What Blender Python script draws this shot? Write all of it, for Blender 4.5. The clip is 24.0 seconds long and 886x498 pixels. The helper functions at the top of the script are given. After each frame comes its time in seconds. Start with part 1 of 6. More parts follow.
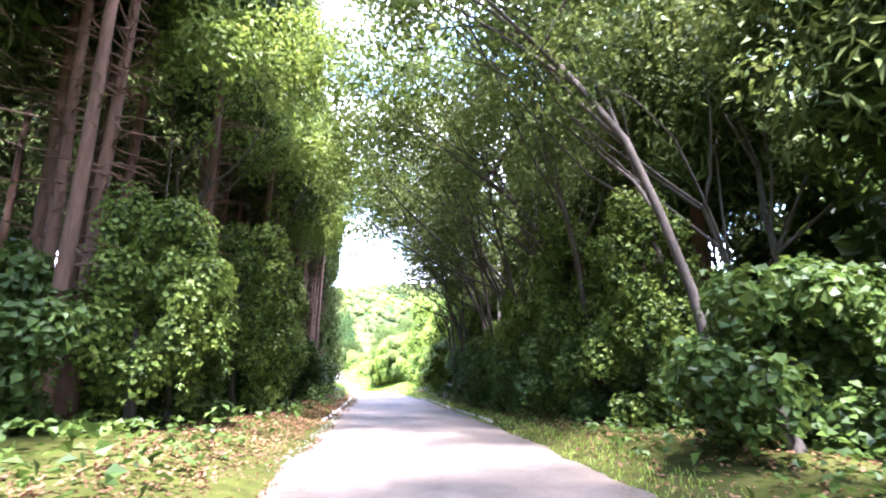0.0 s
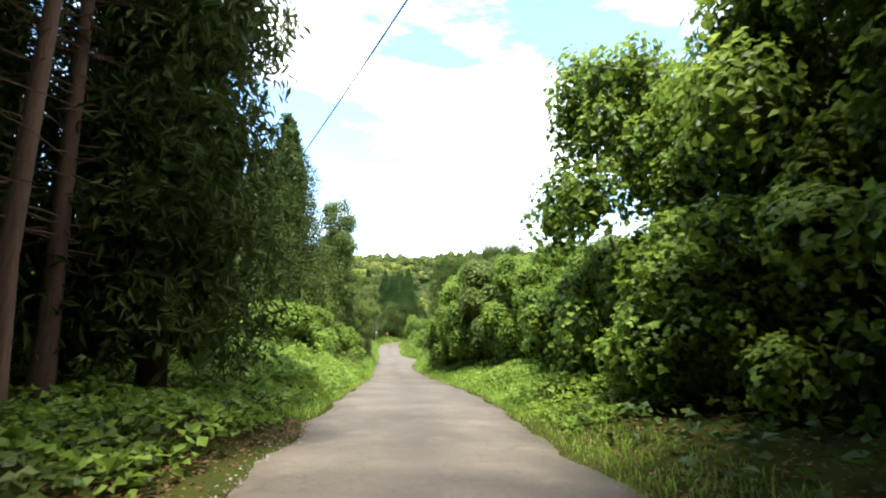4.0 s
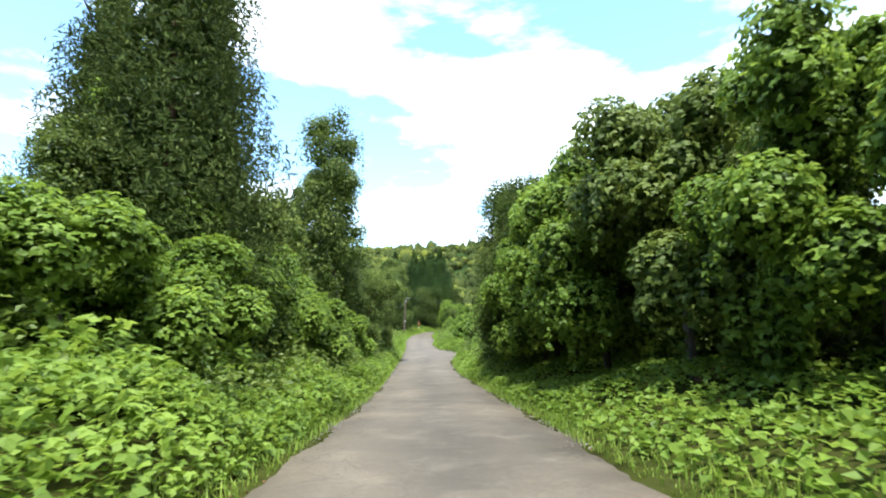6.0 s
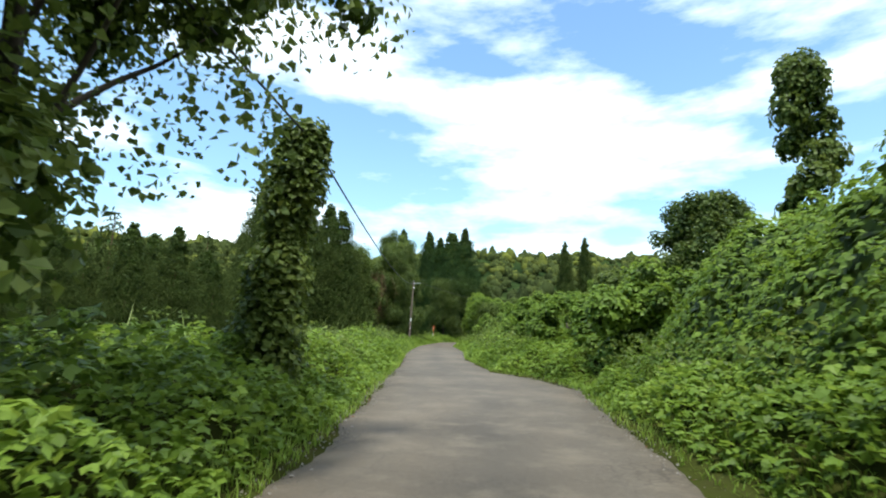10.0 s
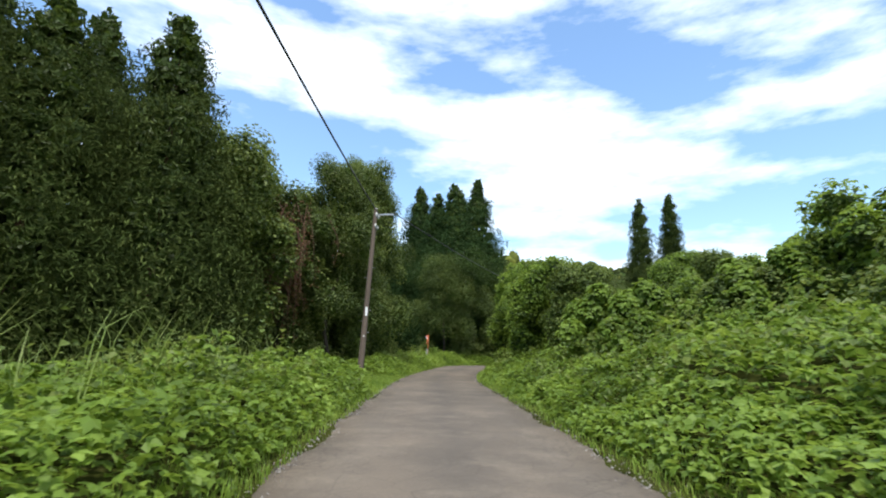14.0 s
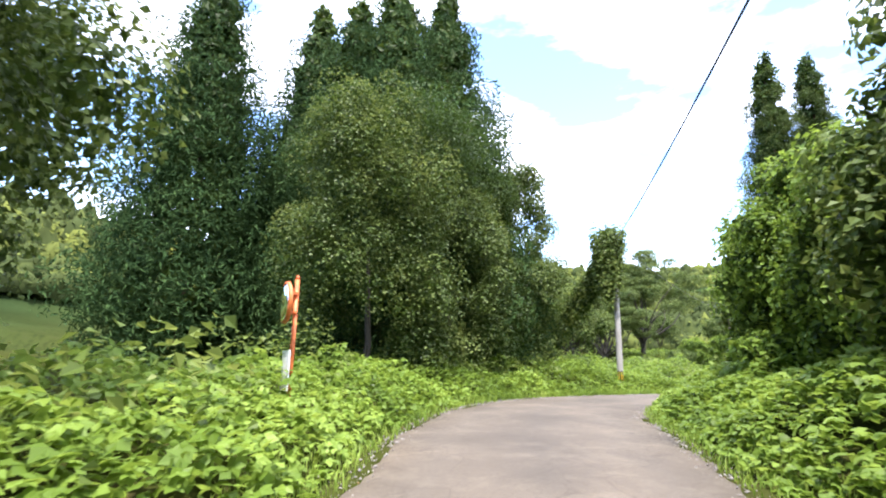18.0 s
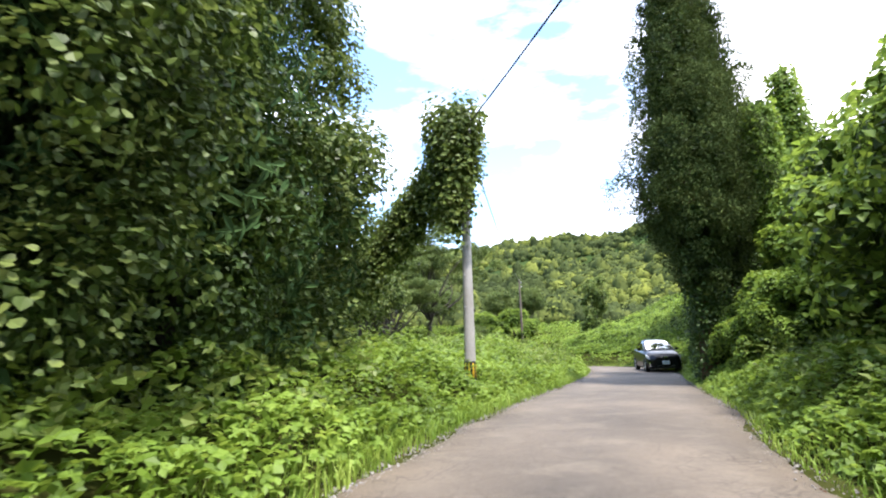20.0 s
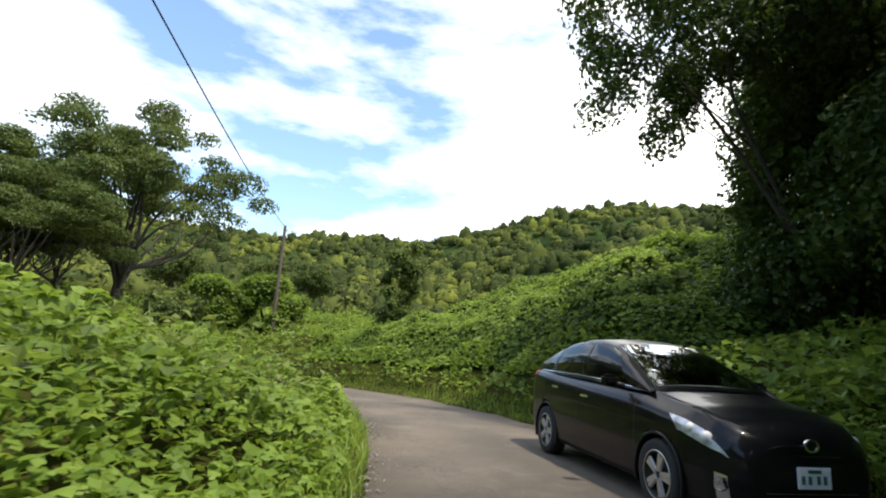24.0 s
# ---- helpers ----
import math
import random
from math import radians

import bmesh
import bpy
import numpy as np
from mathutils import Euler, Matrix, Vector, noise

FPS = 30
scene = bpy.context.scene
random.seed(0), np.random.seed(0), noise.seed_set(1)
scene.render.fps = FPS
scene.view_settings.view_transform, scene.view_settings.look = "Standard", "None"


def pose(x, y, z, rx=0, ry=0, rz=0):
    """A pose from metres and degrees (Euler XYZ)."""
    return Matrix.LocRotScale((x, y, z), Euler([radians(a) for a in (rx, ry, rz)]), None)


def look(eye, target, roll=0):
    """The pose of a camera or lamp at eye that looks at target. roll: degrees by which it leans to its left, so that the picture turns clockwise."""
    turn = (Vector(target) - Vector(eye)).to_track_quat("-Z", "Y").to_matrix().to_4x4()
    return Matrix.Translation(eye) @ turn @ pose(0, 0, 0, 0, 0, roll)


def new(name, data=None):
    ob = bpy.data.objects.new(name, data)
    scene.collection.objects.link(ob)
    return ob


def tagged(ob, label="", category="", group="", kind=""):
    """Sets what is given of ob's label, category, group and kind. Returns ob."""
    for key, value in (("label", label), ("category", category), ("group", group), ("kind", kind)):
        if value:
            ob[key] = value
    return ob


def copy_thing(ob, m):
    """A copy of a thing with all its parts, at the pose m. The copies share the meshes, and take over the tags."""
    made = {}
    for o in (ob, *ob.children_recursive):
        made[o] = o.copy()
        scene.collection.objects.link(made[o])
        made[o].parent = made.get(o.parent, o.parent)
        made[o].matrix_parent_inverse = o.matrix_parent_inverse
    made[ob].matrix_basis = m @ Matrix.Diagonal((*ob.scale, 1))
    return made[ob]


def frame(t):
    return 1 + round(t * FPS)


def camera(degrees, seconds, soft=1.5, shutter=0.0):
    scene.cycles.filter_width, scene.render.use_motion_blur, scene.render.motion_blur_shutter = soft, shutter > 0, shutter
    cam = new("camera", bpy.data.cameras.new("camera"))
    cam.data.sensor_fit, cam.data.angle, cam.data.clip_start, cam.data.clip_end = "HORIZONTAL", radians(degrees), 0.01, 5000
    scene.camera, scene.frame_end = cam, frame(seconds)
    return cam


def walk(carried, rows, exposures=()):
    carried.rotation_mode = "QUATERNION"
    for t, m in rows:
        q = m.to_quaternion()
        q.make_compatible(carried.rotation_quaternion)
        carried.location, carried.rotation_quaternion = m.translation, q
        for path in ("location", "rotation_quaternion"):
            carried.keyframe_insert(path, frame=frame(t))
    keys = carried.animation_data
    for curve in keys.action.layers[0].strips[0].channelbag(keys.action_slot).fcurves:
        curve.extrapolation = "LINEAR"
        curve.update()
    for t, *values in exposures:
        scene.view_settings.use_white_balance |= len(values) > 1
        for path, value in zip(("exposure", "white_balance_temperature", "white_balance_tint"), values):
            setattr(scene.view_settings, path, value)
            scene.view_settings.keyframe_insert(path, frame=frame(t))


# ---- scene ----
# ---- camera ----
cam = camera(81.5, 24.0, soft=1.95, shutter=0.08)
# seconds, x, y, z, yaw, pitch, roll of the dashboard camera
DRIVE = [
    (0.0, 0.00, -0.00, 0.00, -4.4, 12.8, 0.7),
    (0.5, 0.15, 4.65, 0.01, -2.6, 11.8, -0.3),
    (1.0, 0.06, 9.31, -0.09, -1.0, 10.6, -0.2),
    (1.5, -0.09, 13.97, -0.19, -0.1, 10.2, 1.3),
    (2.0, -0.31, 18.59, -0.34, 0.3, 9.6, 2.1),
    (2.5, -0.48, 23.22, -0.46, 0.7, 9.6, 2.1),
    (3.0, -0.71, 27.86, -0.58, 1.1, 9.5, 1.8),
    (3.5, -0.99, 32.50, -0.71, 1.5, 9.3, 1.1),
    (4.0, -1.27, 37.15, -0.83, 3.0, 9.7, 0.8),
    (4.5, -1.71, 41.80, -0.94, 4.7, 9.8, 0.6),
    (5.0, -2.25, 46.45, -1.05, 5.7, 9.5, 0.4),
    (5.5, -2.85, 51.10, -1.19, 6.2, 8.9, -0.0),
    (6.0, -3.54, 55.75, -1.39, 6.5, 8.7, -0.6),
    (6.5, -4.25, 60.41, -1.61, 6.6, 8.8, 0.2),
    (7.0, -4.98, 65.11, -1.90, 6.7, 8.6, 0.7),
    (7.5, -5.70, 69.81, -2.16, 7.1, 9.4, 1.0),
    (8.0, -6.45, 74.52, -2.36, 7.5, 9.2, 0.2),
    (8.5, -7.32, 79.20, -2.49, 7.6, 9.9, -0.8),
    (9.0, -8.07, 83.89, -2.62, 7.9, 10.1, -0.7),
    (9.5, -8.85, 88.58, -2.73, 8.1, 10.5, 0.2),
    (10.0, -9.80, 93.25, -2.83, 8.3, 10.6, 1.5),
    (10.5, -10.53, 97.94, -2.78, 8.5, 10.8, 1.3),
    (11.0, -11.32, 102.61, -2.71, 8.2, 11.7, 0.9),
    (11.5, -12.14, 107.26, -2.60, 8.1, 12.4, 1.3),
    (12.0, -12.91, 111.90, -2.48, 8.0, 12.7, 1.1),
    (12.5, -13.67, 116.52, -2.35, 7.9, 12.9, 1.0),
    (13.0, -14.42, 121.12, -2.23, 7.8, 12.8, 1.2),
    (13.5, -15.17, 125.69, -2.11, 7.6, 12.6, 1.4),
    (14.0, -15.84, 130.25, -2.02, 7.5, 12.3, 1.2),
    (14.5, -16.49, 134.76, -1.95, 7.5, 12.3, 0.7),
    (15.0, -17.16, 139.19, -1.89, 7.5, 12.3, 0.8),
    (15.5, -17.90, 143.48, -1.79, 7.4, 13.0, 0.7),
    (16.0, -18.55, 147.69, -1.68, 7.4, 12.4, 0.2),
    (16.5, -19.22, 151.81, -1.60, 7.2, 12.0, 0.4),
    (17.0, -19.85, 155.84, -1.55, 5.7, 12.0, 0.8),
    (17.5, -20.19, 159.81, -1.46, 2.0, 11.7, 1.1),
    (18.0, -20.31, 163.67, -1.32, -1.8, 12.8, 0.9),
    (18.5, -20.15, 167.41, -1.16, -6.3, 13.1, 0.4),
    (19.0, -19.67, 171.03, -1.04, -11.8, 12.3, -0.6),
    (19.5, -18.88, 174.51, -0.98, -18.7, 11.0, -1.8),
    (20.0, -17.49, 177.72, -0.99, -27.0, 10.6, -1.8),
    (20.5, -15.68, 180.64, -1.03, -33.8, 10.4, -0.8),
    (21.0, -13.56, 183.20, -1.05, -40.3, 10.8, -0.1),
    (21.5, -11.34, 185.55, -1.08, -44.0, 10.7, -0.3),
    (22.0, -9.14, 187.86, -1.13, -44.8, 10.9, -0.3),
    (22.5, -6.96, 190.09, -1.17, -45.6, 11.3, 0.3),
    (23.0, -4.79, 192.24, -1.26, -46.8, 10.7, 1.4),
    (23.5, -2.62, 194.37, -1.33, -47.5, 10.9, 2.6),
    (24.0, -0.39, 196.48, -1.35, -48.0, 11.1, 3.7),
]
walk(cam, [(t, pose(x, y, z, 90 + pitch, 0, yaw) @ pose(0, 0, 0, 0, 0, roll)) for t, x, y, z, yaw, pitch, roll in DRIVE],
     [(0, 4.4, 5650, 32), (0.8, 4.35, 6400, 17), (1.5, 4.2, 6250, 15), (2, 4.0, 6100, 14), (2.6, 3.0, 6500, 9), (3.2, 2.2, 6800, 7), (5.5, 1.36, 6400, 3), (8, 1.62, 6250, 2), (9, 1.07, 6400, -2), (10, 0.6, 6450, 0), (14, 0.5, 6450, 8), (15, 0.96, 6500, 7), (16, 1.46, 6380, 13), (17, 1.88, 6250, 16), (19.5, 1.62, 6300, 15), (21, 1.5, 6400, 13), (22, 1.02, 6750, 11), (24, 0.66, 6950, 9)])

# ---- sky and sun ----
SUN_AZ, SUN_EL = radians(182), radians(68)
world = bpy.data.worlds.new("sky")
scene.world = world
world.use_nodes = True
wn, wl = world.node_tree.nodes, world.node_tree.links
wn.clear()
w_out, w_bg = wn.new("ShaderNodeOutputWorld"), wn.new("ShaderNodeBackground")
w_sky = wn.new("ShaderNodeTexSky")
w_sky.sky_type, w_sky.sun_disc = "NISHITA", False
w_sky.sun_elevation, w_sky.sun_rotation = SUN_EL, SUN_AZ
w_sky.air_density, w_sky.dust_density, w_sky.ozone_density = 1.3, 0.8, 1.6
w_co, w_map = wn.new("ShaderNodeTexCoord"), wn.new("ShaderNodeMapping")
w_map.inputs["Scale"].default_value = (1.0, 1.0, 3.2)
w_map.inputs["Location"].default_value = (0.3, 0.15, 0.1)
w_n1, w_n2 = wn.new("ShaderNodeTexNoise"), wn.new("ShaderNodeTexNoise")
for node, scale, detail, rough in ((w_n1, 1.7, 9.0, 0.55), (w_n2, 5.0, 6.0, 0.6)):
    node.inputs["Scale"].default_value, node.inputs["Detail"].default_value, node.inputs["Roughness"].default_value = scale, detail, rough
w_add = wn.new("ShaderNodeMath")
w_add.operation = "MULTIPLY_ADD"
w_add.inputs[1].default_value = 0.22
w_ramp = wn.new("ShaderNodeValToRGB")
w_ramp.color_ramp.elements[0].position, w_ramp.color_ramp.elements[1].position = 0.54, 0.76
w_mix = wn.new("ShaderNodeMix")
w_mix.data_type = "RGBA"
w_mix.inputs["B"].default_value = (11.0, 11.2, 11.5, 1)
wl.new(w_co.outputs["Generated"], w_map.inputs["Vector"])
wl.new(w_map.outputs["Vector"], w_n1.inputs["Vector"])
wl.new(w_map.outputs["Vector"], w_n2.inputs["Vector"])
wl.new(w_n2.outputs["Fac"], w_add.inputs[0])
wl.new(w_n1.outputs["Fac"], w_add.inputs[2])
# the cloud thickens towards the east
w_sep, w_east = wn.new("ShaderNodeSeparateXYZ"), wn.new("ShaderNodeMath")
w_east.operation = "MULTIPLY_ADD"
w_east.inputs[1].default_value = 0.17
wl.new(w_co.outputs["Generated"], w_sep.inputs["Vector"])
wl.new(w_sep.outputs["X"], w_east.inputs[0])
wl.new(w_add.outputs[0], w_east.inputs[2])
wl.new(w_east.outputs[0], w_ramp.inputs["Fac"])
wl.new(w_ramp.outputs["Color"], w_mix.inputs["Factor"])
w_tone = wn.new("ShaderNodeMix")
w_tone.data_type, w_tone.blend_type = "RGBA", "MULTIPLY"
w_tone.inputs["Factor"].default_value, w_tone.inputs["B"].default_value = 1.0, (1.15, 1.27, 1.39, 1)
wl.new(w_sky.outputs["Color"], w_tone.inputs["A"])
wl.new(w_tone.outputs["Result"], w_mix.inputs["A"])
wl.new(w_mix.outputs["Result"], w_bg.inputs["Color"])
wl.new(w_bg.outputs["Background"], w_out.inputs["Surface"])
w_bg.inputs["Strength"].default_value = 0.14

sun = new("sun", bpy.data.lights.new("sun", "SUN"))
sun.data.energy, sun.data.angle, sun.data.color = 3.8, radians(4), (1.0, 0.95, 0.86)
sun.matrix_world = look((math.sin(SUN_AZ) * 50, math.cos(SUN_AZ) * 50, 50 * math.tan(SUN_EL)), (0, 0, 0))


# ---- materials ----
def material(name, rough=0.8, metal=0.0, coat=0.0):
    m = bpy.data.materials.new(name)
    m.use_nodes = True
    b = m.node_tree.nodes["Principled BSDF"]
    b.inputs["Roughness"].default_value, b.inputs["Metallic"].default_value, b.inputs["Coat Weight"].default_value = rough, metal, coat
    return m, m.node_tree.nodes, m.node_tree.links, b


def ramp(nodes, stops):
    r = nodes.new("ShaderNodeValToRGB")
    e = r.color_ramp.elements
    while len(e) < len(stops):
        e.new(0.5)
    for el, (p, c) in zip(e, stops):
        el.position, el.color = p, (*c, 1)
    return r


def plain(name, color, rough=0.5, metal=0.0, coat=0.0, vary=0.12, scale=9.0, bump=0.0):
    """A paint, plastic or metal with faint mottling in colour and gloss."""
    m, n, l, b = material(name, rough, metal, coat)
    co, tex = n.new("ShaderNodeTexCoord"), n.new("ShaderNodeTexNoise")
    tex.inputs["Scale"].default_value, tex.inputs["Detail"].default_value = scale, 6
    l.new(co.outputs["Object"], tex.inputs["Vector"])
    r = ramp(n, [(0.3, [c * (1 - vary) for c in color]), (0.7, [min(1, c * (1 + vary)) for c in color])])
    l.new(tex.outputs["Fac"], r.inputs["Fac"])
    l.new(r.outputs["Color"], b.inputs["Base Color"])
    if bump:
        bp = n.new("ShaderNodeBump")
        bp.inputs["Strength"].default_value, bp.inputs["Distance"].default_value = 0.5, bump
        l.new(tex.outputs["Fac"], bp.inputs["Height"])
        l.new(bp.outputs["Normal"], b.inputs["Normal"])
    return m


def leafy(name, dark, mid, light, through_light=0.3, rough=0.5, gloss=0.22, patch=0.35, swing=1.0):
    """Leaves: each one its own tone, with light shining through the blade. swing: how far broad patches differ."""
    m, n, l, b = material(name, rough)
    b.inputs["Specular IOR Level"].default_value = gloss
    geo, co, tex = n.new("ShaderNodeNewGeometry"), n.new("ShaderNodeTexCoord"), n.new("ShaderNodeTexNoise")
    tex.inputs["Scale"].default_value, tex.inputs["Detail"].default_value = patch, 3
    l.new(co.outputs["Object"], tex.inputs["Vector"])
    mix = n.new("ShaderNodeMath")
    mix.operation = "MULTIPLY_ADD"
    mix.inputs[1].default_value = 0.42
    sub = n.new("ShaderNodeMath")
    sub.operation = "MULTIPLY_ADD"
    sub.inputs[1].default_value, sub.inputs[2].default_value = swing, 0.30 - 0.5 * swing
    l.new(tex.outputs["Fac"], sub.inputs[0])
    l.new(geo.outputs["Random Per Island"], mix.inputs[0])
    l.new(sub.outputs[0], mix.inputs[2])
    r = ramp(n, [(0.12, dark), (0.5, mid), (0.86, light)])
    l.new(mix.outputs[0], r.inputs["Fac"])
    l.new(r.outputs["Color"], b.inputs["Base Color"])
    tr, ms = n.new("ShaderNodeBsdfTranslucent"), n.new("ShaderNodeMixShader")
    ms.inputs["Fac"].default_value = through_light
    hs = n.new("ShaderNodeHueSaturation")
    hs.inputs["Hue"].default_value, hs.inputs["Value"].default_value = 0.485, 1.5
    l.new(r.outputs["Color"], hs.inputs["Color"])
    l.new(hs.outputs["Color"], tr.inputs["Color"])
    l.new(b.outputs["BSDF"], ms.inputs[1])
    l.new(tr.outputs["BSDF"], ms.inputs[2])
    l.new(ms.outputs["Shader"], n["Material Output"].inputs["Surface"])
    return m


def two_scale(name, stops, big, small, rough=0.9, bump=0.02, stretch=(1, 1, 1), share=0.5):
    """A rough natural surface with broad patches, fine grain and relief."""
    m, n, l, b = material(name, rough)
    co, mp = n.new("ShaderNodeTexCoord"), n.new("ShaderNodeMapping")
    mp.inputs["Scale"].default_value = stretch
    l.new(co.outputs["Object"], mp.inputs["Vector"])
    t1, t2 = n.new("ShaderNodeTexNoise"), n.new("ShaderNodeTexNoise")
    t1.inputs["Scale"].default_value, t1.inputs["Detail"].default_value = big, 5
    t2.inputs["Scale"].default_value, t2.inputs["Detail"].default_value, t2.inputs["Roughness"].default_value = small, 8, 0.7
    for t in (t1, t2):
        l.new(mp.outputs["Vector"], t.inputs["Vector"])
    mx = n.new("ShaderNodeMix")
    mx.inputs["Factor"].default_value = share
    l.new(t1.outputs["Fac"], mx.inputs["A"])
    l.new(t2.outputs["Fac"], mx.inputs["B"])
    r = ramp(n, stops)
    l.new(mx.outputs["Result"], r.inputs["Fac"])
    l.new(r.outputs["Color"], b.inputs["Base Color"])
    bp = n.new("ShaderNodeBump")
    bp.inputs["Strength"].default_value, bp.inputs["Distance"].default_value = 0.7, bump
    l.new(t2.outputs["Fac"], bp.inputs["Height"])
    l.new(bp.outputs["Normal"], b.inputs["Normal"])
    return m


KUDZU = leafy("kudzu leaf", (0.054, 0.092, 0.011), (0.130, 0.208, 0.027), (0.235, 0.33, 0.058), 0.44)
VINE = leafy("vine leaf on trees", (0.038, 0.062, 0.011), (0.094, 0.136, 0.026), (0.190, 0.235, 0.055), 0.36)
BROAD = leafy("broad leaf", (0.032, 0.055, 0.012), (0.076, 0.112, 0.024), (0.155, 0.19, 0.05), 0.32)
# darker copy of the broad leaf: shade painted into foliage under and behind trees
SHADY = leafy("broad leaf darkened for shade", (0.016, 0.033, 0.006), (0.036, 0.068, 0.011), (0.075, 0.12, 0.02), 0.32)
SAPLING = leafy("sapling leaf", (0.048, 0.078, 0.012), (0.092, 0.14, 0.022), (0.16, 0.215, 0.042), 0.4)
CEDAR = leafy("cedar needles", (0.020, 0.031, 0.008), (0.050, 0.074, 0.018), (0.100, 0.126, 0.036), 0.15, 0.8, 0.08)
CEDAR_FAR = leafy("blue-green cedar needles", (0.016, 0.036, 0.012), (0.034, 0.068, 0.021), (0.060, 0.104, 0.032), 0.15, 0.8, 0.08)
GRASS = leafy("grass blade", (0.085, 0.15, 0.018), (0.16, 0.25, 0.035), (0.27, 0.35, 0.07), 0.4)
DRY = leafy("dry leaf", (0.06, 0.028, 0.013), (0.12, 0.062, 0.03), (0.20, 0.12, 0.06), 0.15, 0.8)
REED = leafy("reed blade", (0.10, 0.16, 0.03), (0.18, 0.25, 0.06), (0.30, 0.36, 0.12), 0.3)
BARK = two_scale("cedar bark", [(0.3, (0.035, 0.019, 0.011)), (0.55, (0.115, 0.062, 0.037)), (0.75, (0.20, 0.12, 0.075))], 1.2, 9, 0.95, 0.03, (3, 3, 0.35))
GREYBARK = two_scale("grey bark", [(0.3, (0.026, 0.021, 0.016)), (0.55, (0.060, 0.050, 0.039)), (0.8, (0.13, 0.112, 0.09))], 1.5, 12, 0.95, 0.02, (2, 2, 0.7))
# leaf colour darkened to paint in the shade inside crowns and tangles
INNER_SHADED = leafy("inner leaf darkened for shade", (0.020, 0.036, 0.006), (0.042, 0.074, 0.011), (0.080, 0.12, 0.02), 0.32)

# ---- the road's line: stations along the drive, every metre ----
AHEAD = [(3.9, 200.5), (7.9, 204.8), (10.5, 208.6), (11.8, 212.8), (11.9, 217.4), (10.4, 222.3), (6.6, 227.4), (0.4, 231.9), (-7.6, 235.4)]
nodes_xy = [(-4.4, -48.0), (-1.9, -24.0)] + [(r[1], r[2]) for r in DRIVE[::2]] + AHEAD
nodes_z = [-0.9, -1.15] + [r[3] - 1.38 for r in DRIVE[::2]] + [-2.77, -2.86, -3.0, -3.15, -3.22, -3.15, -2.95, -2.6, -2.2]


def spline(points, step):
    """A Catmull-Rom line through the points, at even steps."""
    p = np.array(points, float)
    p = np.vstack([2 * p[0] - p[1], p, 2 * p[-1] - p[-2]])
    out = []
    for i in range(1, len(p) - 2):
        t = np.linspace(0, 1, 24, endpoint=False)[:, None]
        a, b, c, d = p[i - 1:i + 3]
        out.append(0.5 * (2 * b + (c - a) * t + (2 * a - 5 * b + 4 * c - d) * t ** 2 + (3 * b - a - 3 * c + d) * t ** 3))
    out = np.vstack(out + [p[-2:-1]])
    s = np.r_[0, np.cumsum(np.linalg.norm(np.diff(out[:, :2], axis=0), axis=1))]
    even = np.arange(0, s[-1], step)
    return np.stack([np.interp(even, s, out[:, k]) for k in range(out.shape[1])], 1)


LINE = spline([(x, y, z) for (x, y), z in zip(nodes_xy, nodes_z)], 1.0)
S0 = -49.9                                        # station of the line's first point
STN = S0 + np.arange(len(LINE))
TAN = np.gradient(LINE[:, :2], axis=0)
TAN /= np.linalg.norm(TAN, axis=1)[:, None]


def table(pairs):
    a = np.array(pairs, float)
    return lambda s: np.interp(s, a[:, 0], a[:, 1])


EDGE_L = table([(-48, 1.9), (30, 1.9), (50, 2.1), (70, 1.9), (85, 1.75), (100, 1.55), (115, 1.4), (130, 1.8), (140, 1.95), (150, 1.6), (160, 1.3),
                (168, 1.1), (175, 1.6), (182, 2.0), (188, 1.6), (193, 1.3), (200, 0.8), (206, 0.6), (211, 0.75), (216, 1.2), (224, 1.6), (260, 1.6)])
EDGE_R = table([(-48, 2.6), (14, 3.0), (24, 2.75), (32, 2.85), (37, 2.5), (43, 2.2), (52, 2.5), (66, 2.6), (75, 2.55), (84, 2.4), (92, 2.75), (98, 3.0), (103, 3.6), (107, 4.3), (110, 3.9),
                (113, 2.6), (122, 2.1), (134, 2.6), (150, 2.5), (165, 2.7), (173, 3.2), (180, 2.8), (186, 3.1), (190, 3.6), (195, 3.8), (201, 3.95), (208, 4.1), (213, 3.6), (218, 2.5), (225, 2.2), (260, 2.4)])
# banks: height at the shoulder, its width, the slope behind it and the rise at which that slope flattens out
BANK_L = [table(p) for p in (
    [(-48, .25), (45, .25), (52, .45), (78, .45), (100, .4), (140, .45), (150, .25), (172, .3), (182, .7), (192, .7), (200, 0.78), (215, 0.85), (230, .8)],
    [(-48, 1.5), (45, 1.5), (55, 2), (100, 2), (145, 2.2), (172, 1.5), (185, 2.5), (200, 3.5), (230, 4)],
    [(-48, .02), (45, .03), (55, .16), (78, .14), (90, .06), (105, -.05), (142, -.05), (150, .06), (180, .03), (196, .06), (210, .05), (230, .06)],
    [(-48, 2), (50, 2), (60, 2.5), (80, 2.5), (100, 2), (140, 2), (180, 1), (230, 3)])]
BANK_R = [table(p) for p in (
    [(-48, .2), (45, .2), (55, .3), (82, .3), (90, .6), (112, .35), (150, .35), (172, .4), (182, .5), (205, .6), (222, .8)],
    [(-48, 1.5), (60, 1.2), (112, 1.5), (180, 1.5), (222, 1.5)],
    [(-48, .08), (45, .12), (60, .2), (82, .3), (90, .5), (105, .36), (148, .36), (160, .22), (178, .2), (190, .36), (208, .40), (216, .30), (225, .26), (250, .26)],
    [(-48, 3), (45, 3), (82, 4), (92, 4.2), (105, 6), (148, 7), (160, 4), (178, 4), (190, 6), (210, 5.5), (222, 4.2), (240, 4)])]
